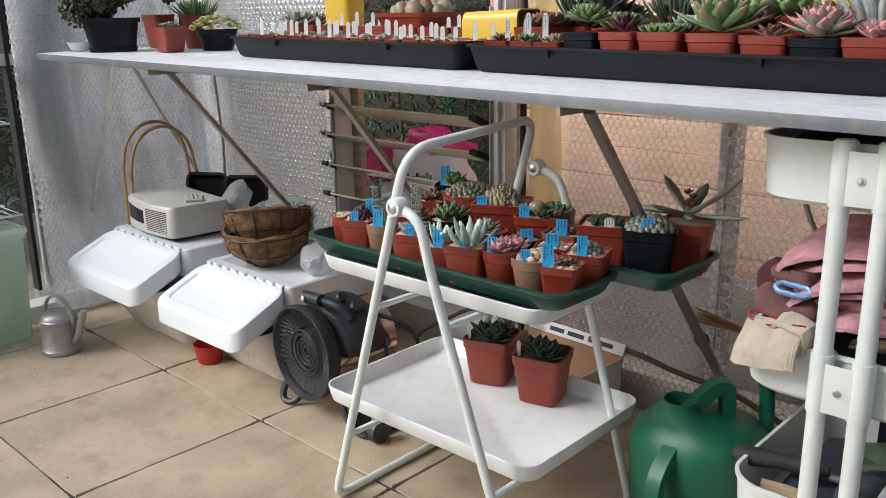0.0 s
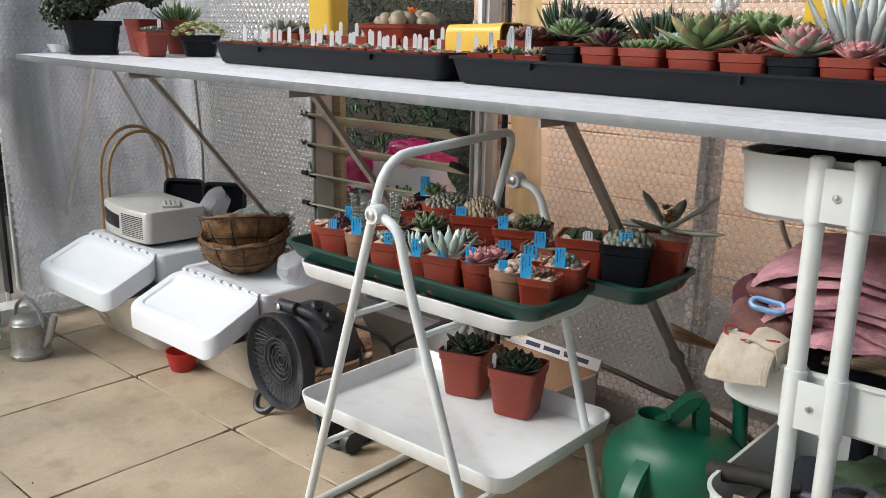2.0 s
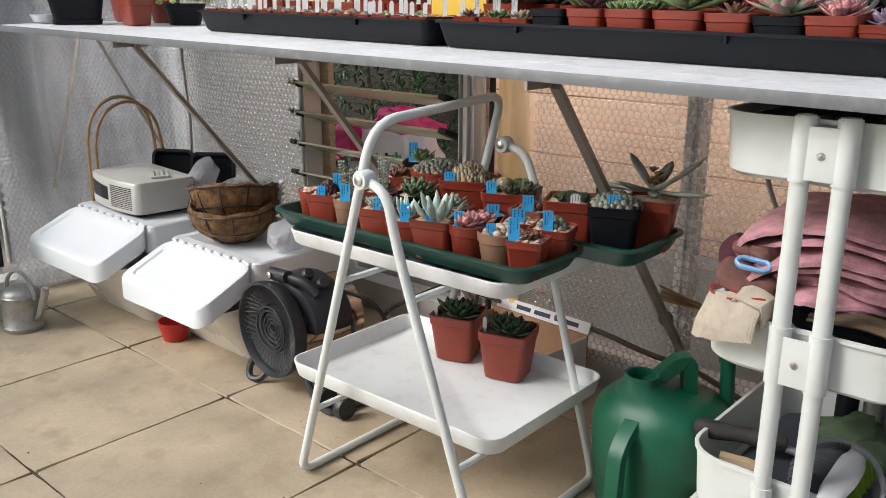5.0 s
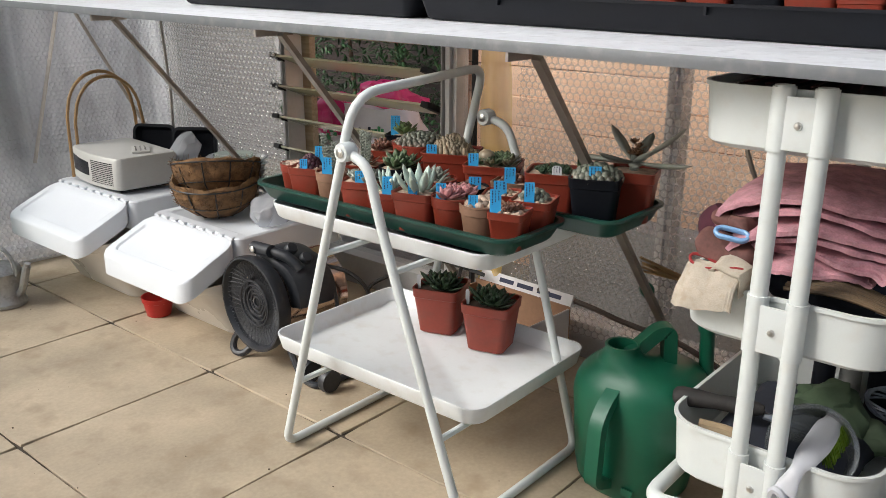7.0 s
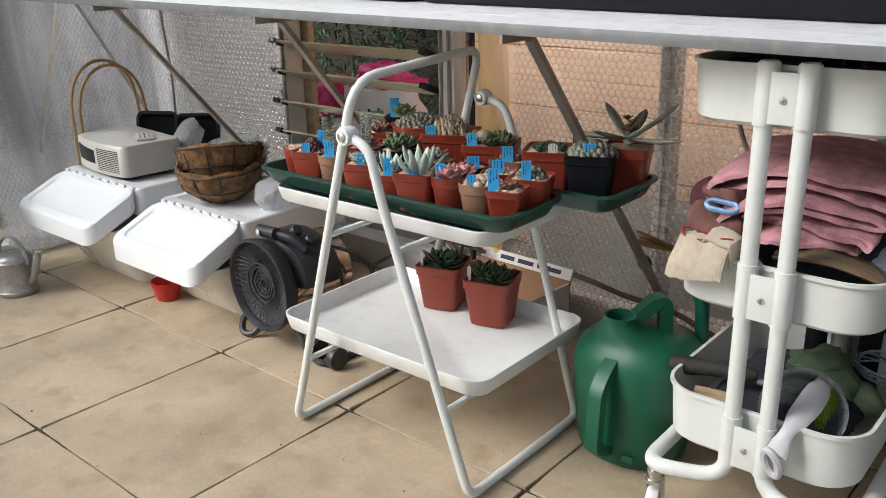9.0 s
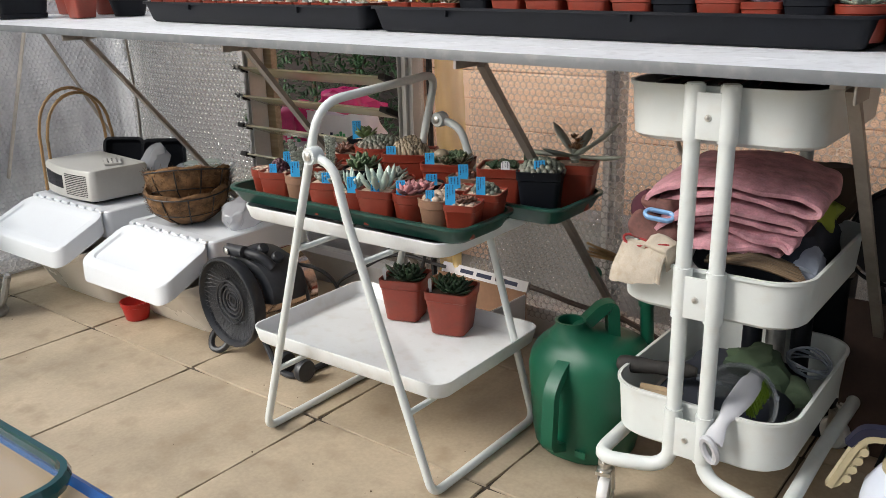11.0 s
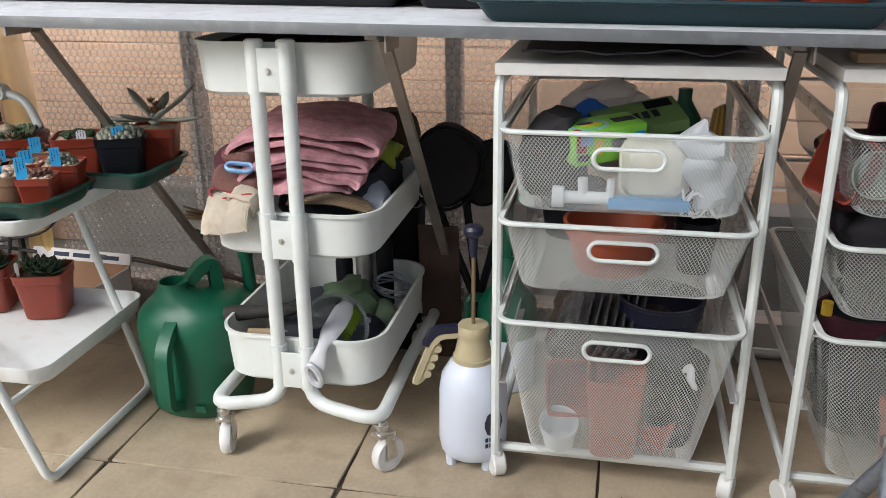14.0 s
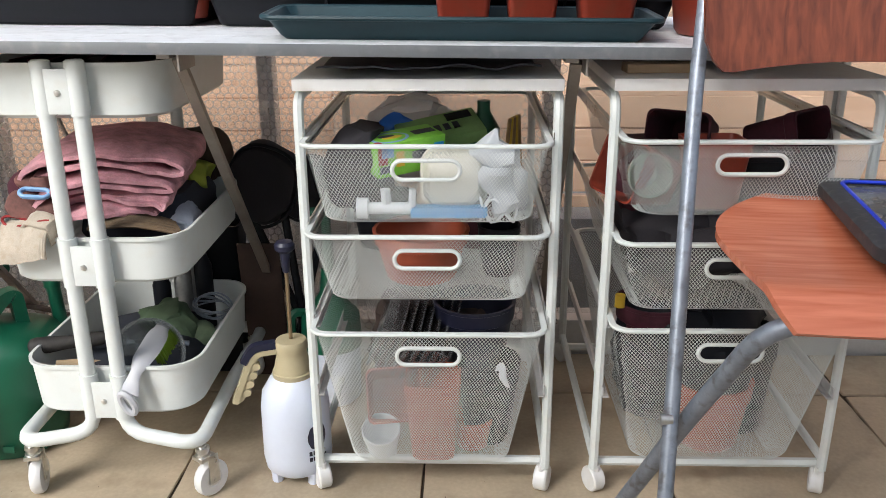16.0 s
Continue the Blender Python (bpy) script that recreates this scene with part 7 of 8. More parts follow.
def fold(bm, m, w, d, gap, thick, dome, seed, splay=0.0):
    """Cloth doubled over once: two leaves joined by a round bend at the left, the hems wavy."""
    line = []
    n = 16
    for i in range(n + 1):
        line.append((w * (1 - i / n) * (1 - splay) , 0.0, -1))
    for i in range(1, 8):
        a = -math.pi / 2 - math.pi * i / 8
        line.append((gap * 0.9 * math.cos(a), gap / 2 + gap / 2 * math.sin(a), math.sin(a)))
    for i in range(n + 1):
        line.append((w * i / n, gap, 1))
    rings = []
    ny = 22
    for j in range(ny + 1):
        v = j / ny
        half = thick * 0.5 * (1.0 if 1 < j < ny - 1 else (0.85 if j in (1, ny - 1) else 0.45))
        up, low = [], []
        for q, (x, z, side) in enumerate(line):
            a, b = Vector(line[max(0, q - 1)][:2]), Vector(line[min(len(line) - 1, q + 1)][:2])
            t = (b - a).normalized()
            nr = Vector((-t.y, t.x))
            u = x / w
            y = d * (v - 0.5) * (1 + 0.05 * side * math.sin(3 * u + seed)) + 0.014 * noise.noise(Vector((x * 7, side * 3.0, seed))) * (1 if v < 0.5 else -1)
            hump = dome * (1 - (2 * u - 0.9) ** 2) * (1 - 0.6 * (2 * v - 1) ** 2) - 0.020 * max(0, u - 0.8) ** 2 / 0.04
            lift = hump + 0.010 * noise.noise(Vector((x * 10, y * 10, seed + side))) + 0.004 * noise.noise(Vector((x * 30, y * 30, seed)))
            shift = 0.010 * noise.noise(Vector((y * 9, side, seed + 7)))
            up.append(Vector((x + shift + nr.x * half, y, z + lift + nr.y * half)))
            low.append(Vector((x + shift - nr.x * half, y, z + lift - nr.y * half)))
        rings.append([m @ p for p in up + low[::-1]])
    return loft(bm, rings)


towel = thing("folded_towel", "folded dusty pink towel piled in the trolley", "towel")


def towel_loop(x0, x1, zl, zr, hump, hl, hr, y0, y1, thick, seed, slant=0.0):
    """A length of towel folded back on itself: a flattened loop of thick cloth, round at both ends, open to the front."""
    bm = B()
    n, ny = 72, 22
    rows = []
    for j in range(ny + 1):
        v = j / ny
        mid = []
        for i in range(n):
            a = 2 * math.pi * i / n
            c, q = math.cos(a), math.sin(a)
            cx, cq = math.copysign(abs(c) ** 0.42, c), math.copysign(abs(q) ** 0.62, q)
            u = 0.5 + 0.5 * cx
            wave = math.sin(math.pi * min(1.0, max(0.0, u)) ** 0.8)
            h = (hl + (hr - hl) * u) * (1 - 0.66 * wave)
            z = zl + (zr - zl) * u + hump * wave * (0.85 + 0.15 * cq) + h * cq
            edge = 0.016 * noise.noise(Vector((u * 4, seed, cq * 0.6))) + slant * (u - 0.5)
            y = y0 + edge + (y1 - y0 - edge) * v
            z += 0.006 * v * (0.5 + 0.5 * cq) - 0.008 * max(0.0, 0.22 - v) / 0.22 * (0.5 + 0.5 * cq)
            z += 0.006 * noise.noise(Vector((u * 5, y * 12, cq + seed))) + 0.0022 * noise.noise(Vector((u * 17, y * 45, cq + seed)))
            mid.append(Vector((x0 + (x1 - x0) * u - 0.10 * (y - y0) + 0.005 * noise.noise(Vector((y * 15, cq, seed))), y, z)))
        half = thick / 2 * (1.0 if 0 < j < ny else 0.62)
        outer, inner = [], []
        for i in range(n):
            t = mid[(i + 1) % n] - mid[i - 1]
            nr = Vector((t.z, 0, -t.x)).normalized() * half
            fuzz = 1 + 0.12 * noise.noise(mid[i] * 90)
            outer.append(bm.verts.new(mid[i] + nr * fuzz))
            inner.append(bm.verts.new(mid[i] - nr))
        rows.append((outer, inner))
    for (o0, i0), (o1, i1) in zip(rows, rows[1:]):
        for k in range(n):
            m = (k + 1) % n
            bm.faces.new((o0[k], o0[m], o1[m], o1[k]))
            bm.faces.new((i0[k], i1[k], i1[m], i0[m]))
    for o, q in (rows[0], rows[-1]):
        for k in range(n):
            m = (k + 1) % n
            bm.faces.new((o[k], q[k], q[m], o[m]))
    bmesh.ops.recalc_face_normals(bm, faces=bm.faces)
    return bm


part("towel_fold", towel_loop(-0.128, 0.146, 0.562, 0.575, 0.038, 0.018, 0.016, 0.132, 0.36, 0.0110, 4.0, 0.04), TOWEL, towel)
part("towel_fold", towel_loop(-0.108, 0.126, 0.516, 0.541, 0.038, 0.016, 0.012, 0.120, 0.34, 0.0110, 9.0, 0.05), TOWEL, towel)
part("towel_fold", towel_loop(-0.090, 0.112, 0.508, 0.520, 0.024, 0.009, 0.009, 0.136, 0.34, 0.0100, 11.0, -0.03), TOWEL, towel)
part("towel_fold", towel_loop(-0.060, 0.096, 0.500, 0.506, 0.008, 0.008, 0.008, 0.116, 0.33, 0.0090, 13.0, 0.04), TOWEL, towel)
DARKCLOTH = material("dark_cloth", (0.018, 0.022, 0.034), 0.9, var=0.3, scale=20, fine=300, bump=0.5)
MAROON = material("maroon_cloth", (0.055, 0.010, 0.020), 0.9, var=0.4, scale=25, bump=0.6)
CREAM = material("cream_knit", (0.45, 0.395, 0.32), 0.95, var=0.2, scale=30, fine=500, bump=0.9, dirt=(0.34, 0.26, 0.17), dirt_amt=0.5)
GLOVE_RED = material("brown_rubber_glove", (0.14, 0.06, 0.05), 0.8, var=0.4, scale=35, bump=0.5)
RED_TRIM = material("red_knit_trim", (0.26, 0.025, 0.025), 0.9, bump=0.5)
t = thing("dark_cloths", "heap of dark navy cloths under the towel", "cloths", pose(0.03, 0.29, 0.41))
part("cloth", pillow(0.205, 0.30, 0.105, 11, 0.022, top=0.8), DARKCLOTH, t)
t = thing("maroon_cloth", "crumpled maroon cloth hanging at the trolley's edge", "cloth", pose(-0.125, 0.17, 0.505))
part("cloth", pillow(0.085, 0.09, 0.065, 14, 0.03, top=0.5), MAROON, t)
gl = thing("gardening_glove", "soiled gardening glove with a cream knitted cuff over the edge", "glove", pose(-0.106, 0.040, 0.446, 0, 0, -10))
bm = B()
rings = []
for k in range(9):
    f = k / 8
    ring = [Vector((0.052 * math.cos(a) * (1 - 0.16 * f) + 0.004 * f, 0.011 * math.sin(a) + 0.026 * f * f - 0.004 * math.cos(3 * a) * (1 - f), 0.060 * f + 0.008 * (1 - f) * math.cos(a) + 0.005 * noise.noise(Vector((a * 2, f * 4, 1))))) for a in np.linspace(0, 2 * math.pi, 61)[:-1]]
    rings.append([p + Vector((0, 0.0006 * (1 if i % 2 else -1), 0)) for i, p in enumerate(ring)])
part("cuff", loft(bm, rings, False, False), CREAM, gl, "ribbed cream knitted cuff")
bm = B()
tube(bm, [(0.004 + 0.045 * math.cos(a), 0.026 + 0.012 * math.sin(a), 0.061 + 0.006 * math.cos(2 * a + 1)) for a in np.linspace(0, 2 * math.pi, 25)[:-1]], 0.0024, 6, closed=True)
part("trim", bm, RED_TRIM, gl, "red edging")
bm = B()
merge(bm, pillow(0.090, 0.050, 0.046, 17, 0.016, top=0.7), pose(-0.010, 0.060, 0.052, -22, 8, 10))
merge(bm, pillow(0.030, 0.075, 0.024, 19, 0.010, top=0.8), pose(-0.030, 0.10, 0.098, -6, 10, 14))
merge(bm, pillow(0.030, 0.080, 0.024, 23, 0.010, top=0.8), pose(0.010, 0.10, 0.098, -6, -8, 0))
part("palm", bm, GLOVE_RED, gl, "brown rubber-coated palm and fingers")
gl2 = thing("knitted_cuff", "second cream glove cuff crumpled under the towel", "glove")
bm = B()
fold(bm, pose(-0.088, 0.068, 0.502, 18, 16, -8), 0.044, 0.036, 0.012, 0.008, 0.006, 4)
part("cuff", bm, CREAM, gl2)
BLUE_PL = material("blue_plastic", (0.20, 0.38, 0.64), 0.35)
t = thing("blue_grip", "pale blue plastic loop handle lying on the gloves", "handle", pose(-0.092, 0.092, 0.549, 34, 6, 10) @ Matrix.Scale(0.66, 4))
bm = B()
tube(bm, [(-0.026, -0.013, 0), (0.030, -0.013, 0), (0.040, 0, 0), (0.030, 0.013, 0), (-0.026, 0.013, 0), (-0.036, 0, 0)], 0.0055, 8, bend=0.012, closed=True, flat=1.3)
part("loop", bm, BLUE_PL, t)
WICKER = material("brown_wicker", (0.13, 0.085, 0.045), 0.7, var=0.4, scale=30)
t = thing("wicker_mat", "woven cane mat tucked under the towel", "mat", pose(0.06, 0.14, 0.487, 4, 6, 12))
for k in range(16):
    bm = B()
    tube(bm, [(-0.075 + 0.001 * k, -0.05 + 0.0062 * k, 0.004 * math.sin(k)), (0.0, -0.052 + 0.0062 * k, 0.012 + 0.001 * (k % 2)), (0.08 - 0.002 * k, -0.05 + 0.0062 * k, -0.004)], 0.0032, 5, bend=0.04)
    part("cane_strip", bm, WICKER, t)
t = thing("grey_rag", "pale grey rag in the trolley", "rag", pose(0.115, 0.20, 0.478))
part("cloth", folded_cloth(B(), 0.06, 0.08, 3, 0.009, 8, 0.012), material("grey_rag_cloth", (0.25, 0.28, 0.34), 0.95, var=0.2, scale=25, bump=0.5), t)
t = thing("green_cloth", "lime green cloth at the side of the trolley", "cloth", pose(0.10, 0.37, 0.49))
part("cloth", pillow(0.07, 0.10, 0.05, 22, 0.03, top=0.5), material("lime_cloth", (0.30, 0.38, 0.05), 0.9), t)
t = thing("brown_felt_hat", "brown felt bundle at the back of the trolley", "cloth", pose(0.075, 0.44, 0.482))
part("felt", pillow(0.12, 0.09, 0.11, 25, 0.02, top=0.6), material("brown_felt", (0.045, 0.028, 0.018), 0.95, bump=0.4), t)

# lower tray of the trolley
t = thing("hand_fork", "black-gripped hand tool lying over the tray's edge", "hand tool", pose(-0.06, 0.18, 0.226, 0, 0, 12))
bm = B()
w = B()
lathe(w, [(0.009, 0), (0.014, 0.004), (0.0165, 0.014), (0.0155, 0.04), (0.0125, 0.07), (0.0140, 0.10), (0.0135, 0.13), (0.008, 0.145)], 16, True, True)
merge(bm, w, pose(-0.125, 0, 0.008, 0, 87, 0))
part("grip", bm, material("worn_black_grip", (0.022, 0.020, 0.019), 0.75, var=0.5, scale=30, bump=0.3, dirt=(0.06, 0.05, 0.04), dirt_amt=0.3), t)
bm = B()
tube(bm, [(0.02, 0, 0.006), (0.16, 0.02, -0.02)], 0.006, 6)
part("shaft", bm, STEEL, t)
t = thing("plastic_tub", "clear round plastic tub lying in the tray", "tub", pose(0.03, 0.19, 0.20, 62, 0, 20))
bm = B()
lathe(bm, [(0.05, 0), (0.052, 0.003), (0.062, 0.07), (0.066, 0.072), (0.066, 0.076), (0.059, 0.076), (0.05, 0.006)], 24, True, True)
part("tub_body", bm, see_through("smoky_plastic", (0.8, 0.82, 0.82), 0.62, 0.04, 0.15, (0.30, 0.32, 0.33)), t)
brush = thing("dish_brush", "white-handled brush with bright green bristles hung over the edge", "brush")
spine = [Vector(p) for p in ((0.050, 0.031, 0.204), (0.056, 0.042, 0.231), (0.063, 0.066, 0.250), (0.066, 0.105, 0.256), (0.066, 0.150, 0.263), (0.066, 0.190, 0.268))]
across = Vector((0.93, -0.10, -0.30)).normalized()
bm = B()
rings = []
path = fillet(spine, 0.015)
for i, p in enumerate(path):
    f = i / (len(path) - 1)
    w = 0.0165 - 0.006 * math.sin(min(1, f / 0.38) * math.pi) if f < 0.38 else 0.0165 + 0.003 * math.sin((f - 0.38) / 0.62 * math.pi) - 0.005 * max(0, f - 0.9) / 0.1
    nrm = Vector((0.1, -0.6, 0.8)).normalized()
    rings.append([p + across * (w * math.cos(a)) + nrm * (0.0045 * math.sin(a)) for a in np.linspace(0, 2 * math.pi, 13)[:-1]])
loft(bm, rings)
tip = spine[0] + Vector((-0.004, -0.003, -0.016))
tube(bm, [tip + across * (0.0125 * math.cos(a)) + Vector((-0.2, -0.1, 1)).normalized() * (0.020 * math.sin(a)) for a in np.linspace(0, 2 * math.pi, 19)[:-1]], 0.0062, 7, closed=True)
part("handle", bm, material("frosted_handle", (0.50, 0.51, 0.54), 0.35, var=0.04, sss=0.2), brush, "frosted white handle with a hanging hole")
fo = Foliage(3)
for k in range(260):
    f, b = fo.rnd.uniform(0.0, 1.0), fo.rnd.uniform(0.002, 0.014)
    p = spine[3].lerp(spine[5], f) + across * b
    fo.stem(p, p + Vector((0.012 + fo.rnd.uniform(-0.003, 0.003), -0.004 + fo.rnd.uniform(-0.004, 0.004), -0.026)), 0.0011, 0.0008, 4)
tagged(fo.make("bristles", material("green_bristle", (0.22, 0.36, 0.015), 0.5), brush), "bright green bristles", kind="stuff")
t = thing("green_rag", "grey-green rag crumpled in the lower tray", "rag", pose(0.035, 0.33, 0.165))
part("cloth", pillow(0.11, 0.10, 0.090, 33, 0.05, top=0.4), material("sage_rag", (0.075, 0.115, 0.065), 0.95, var=0.2, scale=20, bump=0.4), t)
t = thing("green_rag", "folded pale green cloth corner in the lower tray", "rag", pose(0.095, 0.30, 0.195, 0, -20, 30))
part("cloth", folded_cloth(B(), 0.07, 0.06, 3, 0.010, 12, 0.02), material("pale_green_cloth", (0.13, 0.18, 0.11), 0.95, var=0.2, scale=20, bump=0.4), t)
for k, (x, y) in enumerate(((-0.02, 0.42), (0.02, 0.44), (0.07, 0.43))):
    t = thing("bottle", "dark bottle standing at the back of the lower tray", "bottle", pose(x, y, 0.157), group="dark bottles")
    bm = B()
    lathe(bm, [(0.018, 0), (0.019, 0.004), (0.019, 0.10 + 0.02 * k), (0.010, 0.125 + 0.02 * k), (0.010, 0.15 + 0.02 * k), (0.001, 0.152 + 0.02 * k)], 16, True, False)
    part("body", bm, BLACK_PL if k != 1 else GALV, t)
t = thing("wire_coil", "loose coil of grey wire in the lower tray", "wire", pose(0.105, 0.36, 0.225, 20, 10, 0))
for k in range(6):
    bm = B()
    r = 0.035 + 0.003 * (k % 3)
    tube(bm, [(r * math.cos(a), 0.7 * r * math.sin(a), 0.006 * math.sin(2 * a + k) + 0.003 * k) for a in np.linspace(0, 2 * math.pi, 21)[:-1]], 0.0018, 5, closed=True)
    part("loop", bm, STEEL, t)
t = thing("dark_cloths", "heap of dark rags lying in the lower tray", "cloths", pose(0.0, 0.26, 0.152))
part("cloth", pillow(0.22, 0.30, 0.055, 37, 0.02, top=0.8), DARKCLOTH, t)
t = thing("wooden_dibber", "worn orange-brown wooden handle in the lower tray", "hand tool", pose(-0.09, 0.15, 0.195, 0, 8, 15))
bm = B()
tube(bm, [(-0.04, 0, 0), (0.0, 0, 0.004), (0.08, 0, 0)], 0.013, 8)
part("handle", bm, PALE_WOOD, t)
t = thing("dark_pot_tray", "dark plastic seed tray with red netting in the top tier", "tray", pose(0, 0.27, 0.735))
bm = B()
tub(bm, 0.24, 0.36, 0.028, 0.04, 0.01, 0.003, 0.002)
part("tray_body", bm, BLACK_PL, t)
bm = B()
for k in range(7):
    tube(bm, [(-0.10 + 0.03 * k, -0.17, 0.032), (-0.06 + 0.02 * k, -0.10, 0.04), (0.02 * k, 0.05, 0.03)], 0.0016, 5, bend=0.03)
part("netting", bm, MAROON, t, "dark red netting")

# ---- behind the trolley ----
BLACK_FABRIC = material("black_fabric", (0.018, 0.016, 0.021), 0.8, var=0.3, scale=15, fine=300, bump=0.3)
stool = thing("folding_stool", "black fabric folding stool leaning by the wall", "stool", pose(0.235, 0.50, 0.0, 0, 0, 0))


def cloth_lobe(w, h, d, seed):
    """A slack padded pad: round-cornered outline, thin welted edge, dented faces."""
    bm = B()
    rings = []
    for y, f in ((0.5, 0.90), (0.30, 0.985), (0.0, 1.0), (-0.30, 0.985), (-0.5, 0.90), (-0.42, 0.55)):
        ring = []
        for k in range(36):
            a = 2 * math.pi * k / 36
            c, q = math.cos(a), math.sin(a)
            r = (abs(c) ** 2.6 + abs(q) ** 2.6) ** (-1 / 2.6)
            narrow = 1 - 0.26 * max(0.0, -q) ** 1.5
            p = Vector((0.5 * w * f * r * c * narrow, y * d, 0.5 * h * f * r * q))
            ring.append(p + Vector((noise.noise(p * 17 + Vector((seed, 0, 0))), 0.6 * noise.noise(p * 23 + Vector((0, seed, 0))), noise.noise(p * 17 + Vector((0, 0, seed))))) * 0.010)
        rings.append(ring)
    return loft(bm, rings)


for w, h, sd, x, y, z, tilt in ((0.150, 0.185, 41, -0.036, 0, 0.458, 20), (0.105, 0.150, 44, 0.052, 0.030, 0.445, 26)):
    lobe = part("seat_lobe", cloth_lobe(w, h, 0.05, sd), BLACK_FABRIC, stool)
    lobe.matrix_basis = pose(x, y, z, 6, tilt, 0)
    bm = B()
    tube(bm, [(0.505 * w * math.cos(a) * (abs(math.cos(a)) ** 2.6 + abs(math.sin(a)) ** 2.6) ** (-1 / 2.6) * (1 - 0.26 * max(0.0, -math.sin(a)) ** 1.5), -0.022, 0.505 * h * math.sin(a) * (abs(math.cos(a)) ** 2.6 + abs(math.sin(a)) ** 2.6) ** (-1 / 2.6)) for a in np.linspace(0, 2 * math.pi, 41)[:-1]], 0.004, 6, closed=True)
    part("piping", bm, BLACK_PL, lobe, "black welted edge")
for x0, x1 in ((-0.08, 0.10), (0.0, 0.06), (0.10, 0.0), (0.09, 0.13)):
    bm = B()
    tube(bm, [(x0, 0.0, 0.42), (x1, -0.06, 0.012)], 0.009, 7)
    part("leg", bm, BLACK_PL, stool)
spray2 = thing("pump_sprayer", "green and white pressure sprayer standing by the wall", "sprayer", pose(0.345, 0.40, 0, 0, 0, 0))
bm = B()
lathe(bm, [(0.05, 0), (0.06, 0.01), (0.062, 0.16), (0.045, 0.20), (0.03, 0.21)], 22, True, True)
part("bottle", bm, MILKY, spray2)
bm = B()
lathe(bm, [(0.064, 0.13), (0.066, 0.14), (0.062, 0.20), (0.035, 0.23), (0.02, 0.25), (0.015, 0.30)], 22, True, True)
tube(bm, [(-0.05, 0, 0.20), (-0.08, -0.02, 0.21), (-0.085, -0.02, 0.05)], 0.010, 7, bend=0.02)
part("collar", bm, GREEN_CAN, spray2, "green shoulder and handle")
bm = B()
tube(bm, [(0, 0, 0.29), (0, 0, 0.42)], 0.010, 8)
tube(bm, [(-0.03, 0, 0.425), (0.03, 0, 0.425)], 0.010, 8)
part("plunger", bm, GREEN_CAN, spray2)
t = thing("brown_board", "dark brown hardboard sheet leaning behind the trolley", "board", pose(0.17, 0.50, 0.0, 8, 0, 0))
bm = B()
box(bm, -0.03, 0.06, 0, 0.006, 0.0, 0.34, 0.001)
part("sheet", bm, material("dark_hardboard", (0.060, 0.036, 0.030), 0.8, var=0.25, scale=12), t)
t = thing("black_crate", "black plastic crate under the back of the staging", "crate", pose(0.05, 0.545, 0))
bm = B()
tub(bm, 0.16, 0.08, 0.36, 0.01, 0.005, 0.003, 0.003)
part("crate_body", bm, BLACK_PL, t)

# ---- in the drawers ----
LIME_BOX = material("lime_green_card", (0.20, 0.52, 0.05), 0.4, var=0.1, scale=25)
U1, U2 = 0.576, 1.066
t = thing("glove_box", "bright green card box of gloves, torn open", "box", pose(U1 - 0.048, 0.138, 0.585, 6, -4, 30) @ Matrix.Scale(0.74, 4))
bm = B()
box(bm, -0.085, 0.085, -0.045, 0.045, 0, 0.075, 0.002)
part("carton", bm, LIME_BOX, t)
for x0, x1, z0, z1, m in ((-0.075, -0.045, 0.045, 0.068, BLUE_PL), (-0.04, -0.02, 0.02, 0.055, YELLOW), (0.0, 0.05, 0.03, 0.05, NAVY), (-0.083, -0.060, 0.030, 0.070, RED_TRIM), (-0.080, -0.052, 0.010, 0.026, NAVY), (0.055, 0.080, 0.012, 0.060, TAG_BLUE)):
    bm = B()
    box(bm, x0, x1, -0.0462, -0.0452, z0, z1)
    part("print", bm, m, t)
for x, y, rx, ry, z, m in ((-0.035, -0.004, 0.046, 0.034, 0.0754, BLUE_PL), (-0.035, -0.004, 0.038, 0.027, 0.0760, LIME_BOX), (-0.030, -0.006, 0.024, 0.010, 0.0766, YELLOW), (-0.040, 0.004, 0.020, 0.007, 0.0770, NAVY), (-0.075, -0.030, 0.009, 0.010, 0.0758, RED_TRIM)):
    bm = B()
    loft(bm, [[Vector((x + rx * math.cos(a), y + ry * math.sin(a), q)) for a in np.linspace(0, 2 * math.pi, 21)[:-1]] for q in (0.0752, z + 0.0004)])
    part("print", bm, m, t)
bm = B()
box(bm, 0.025, 0.078, -0.012, 0.014, 0.0752, 0.0760)
part("print", bm, NAVY, t)
t = thing("green_packet", "flattened olive green packet behind the glove box", "packet", pose(U1 + 0.012, 0.25, 0.612, 14, -10, 14))
bm = B()
box(bm, -0.075, 0.075, -0.05, 0.05, 0, 0.022, 0.006)
part("packet_body", bm, material("olive_green_card", (0.20, 0.36, 0.12), 0.45, var=0.15), t)
bm = B()
for k in range(5):
    box(bm, -0.045 + 0.017 * k, -0.034 + 0.017 * k, -0.020, 0.004, 0.0222, 0.0230)
part("print", bm, NAVY, t)
bm = B()
box(bm, 0.018, 0.064, 0.012, 0.040, 0.0222, 0.0230)
part("print", bm, BLACK_PL, t)
t = thing("cream_tub", "square cream plastic tub standing against the drawer front", "tub", pose(U1 + 0.052, 0.062, 0.528, 78, 0, 0))
bm = B()
tub(bm, 0.104, 0.098, 0.05, 0.026, 0.008, 0.002, 0.004)
part("tub_body", bm, material("cream_plastic", (0.56, 0.55, 0.48), 0.4), t)
t.matrix_basis = pose(U1 + 0.038, 0.052, 0.582, -98, 0, 0)
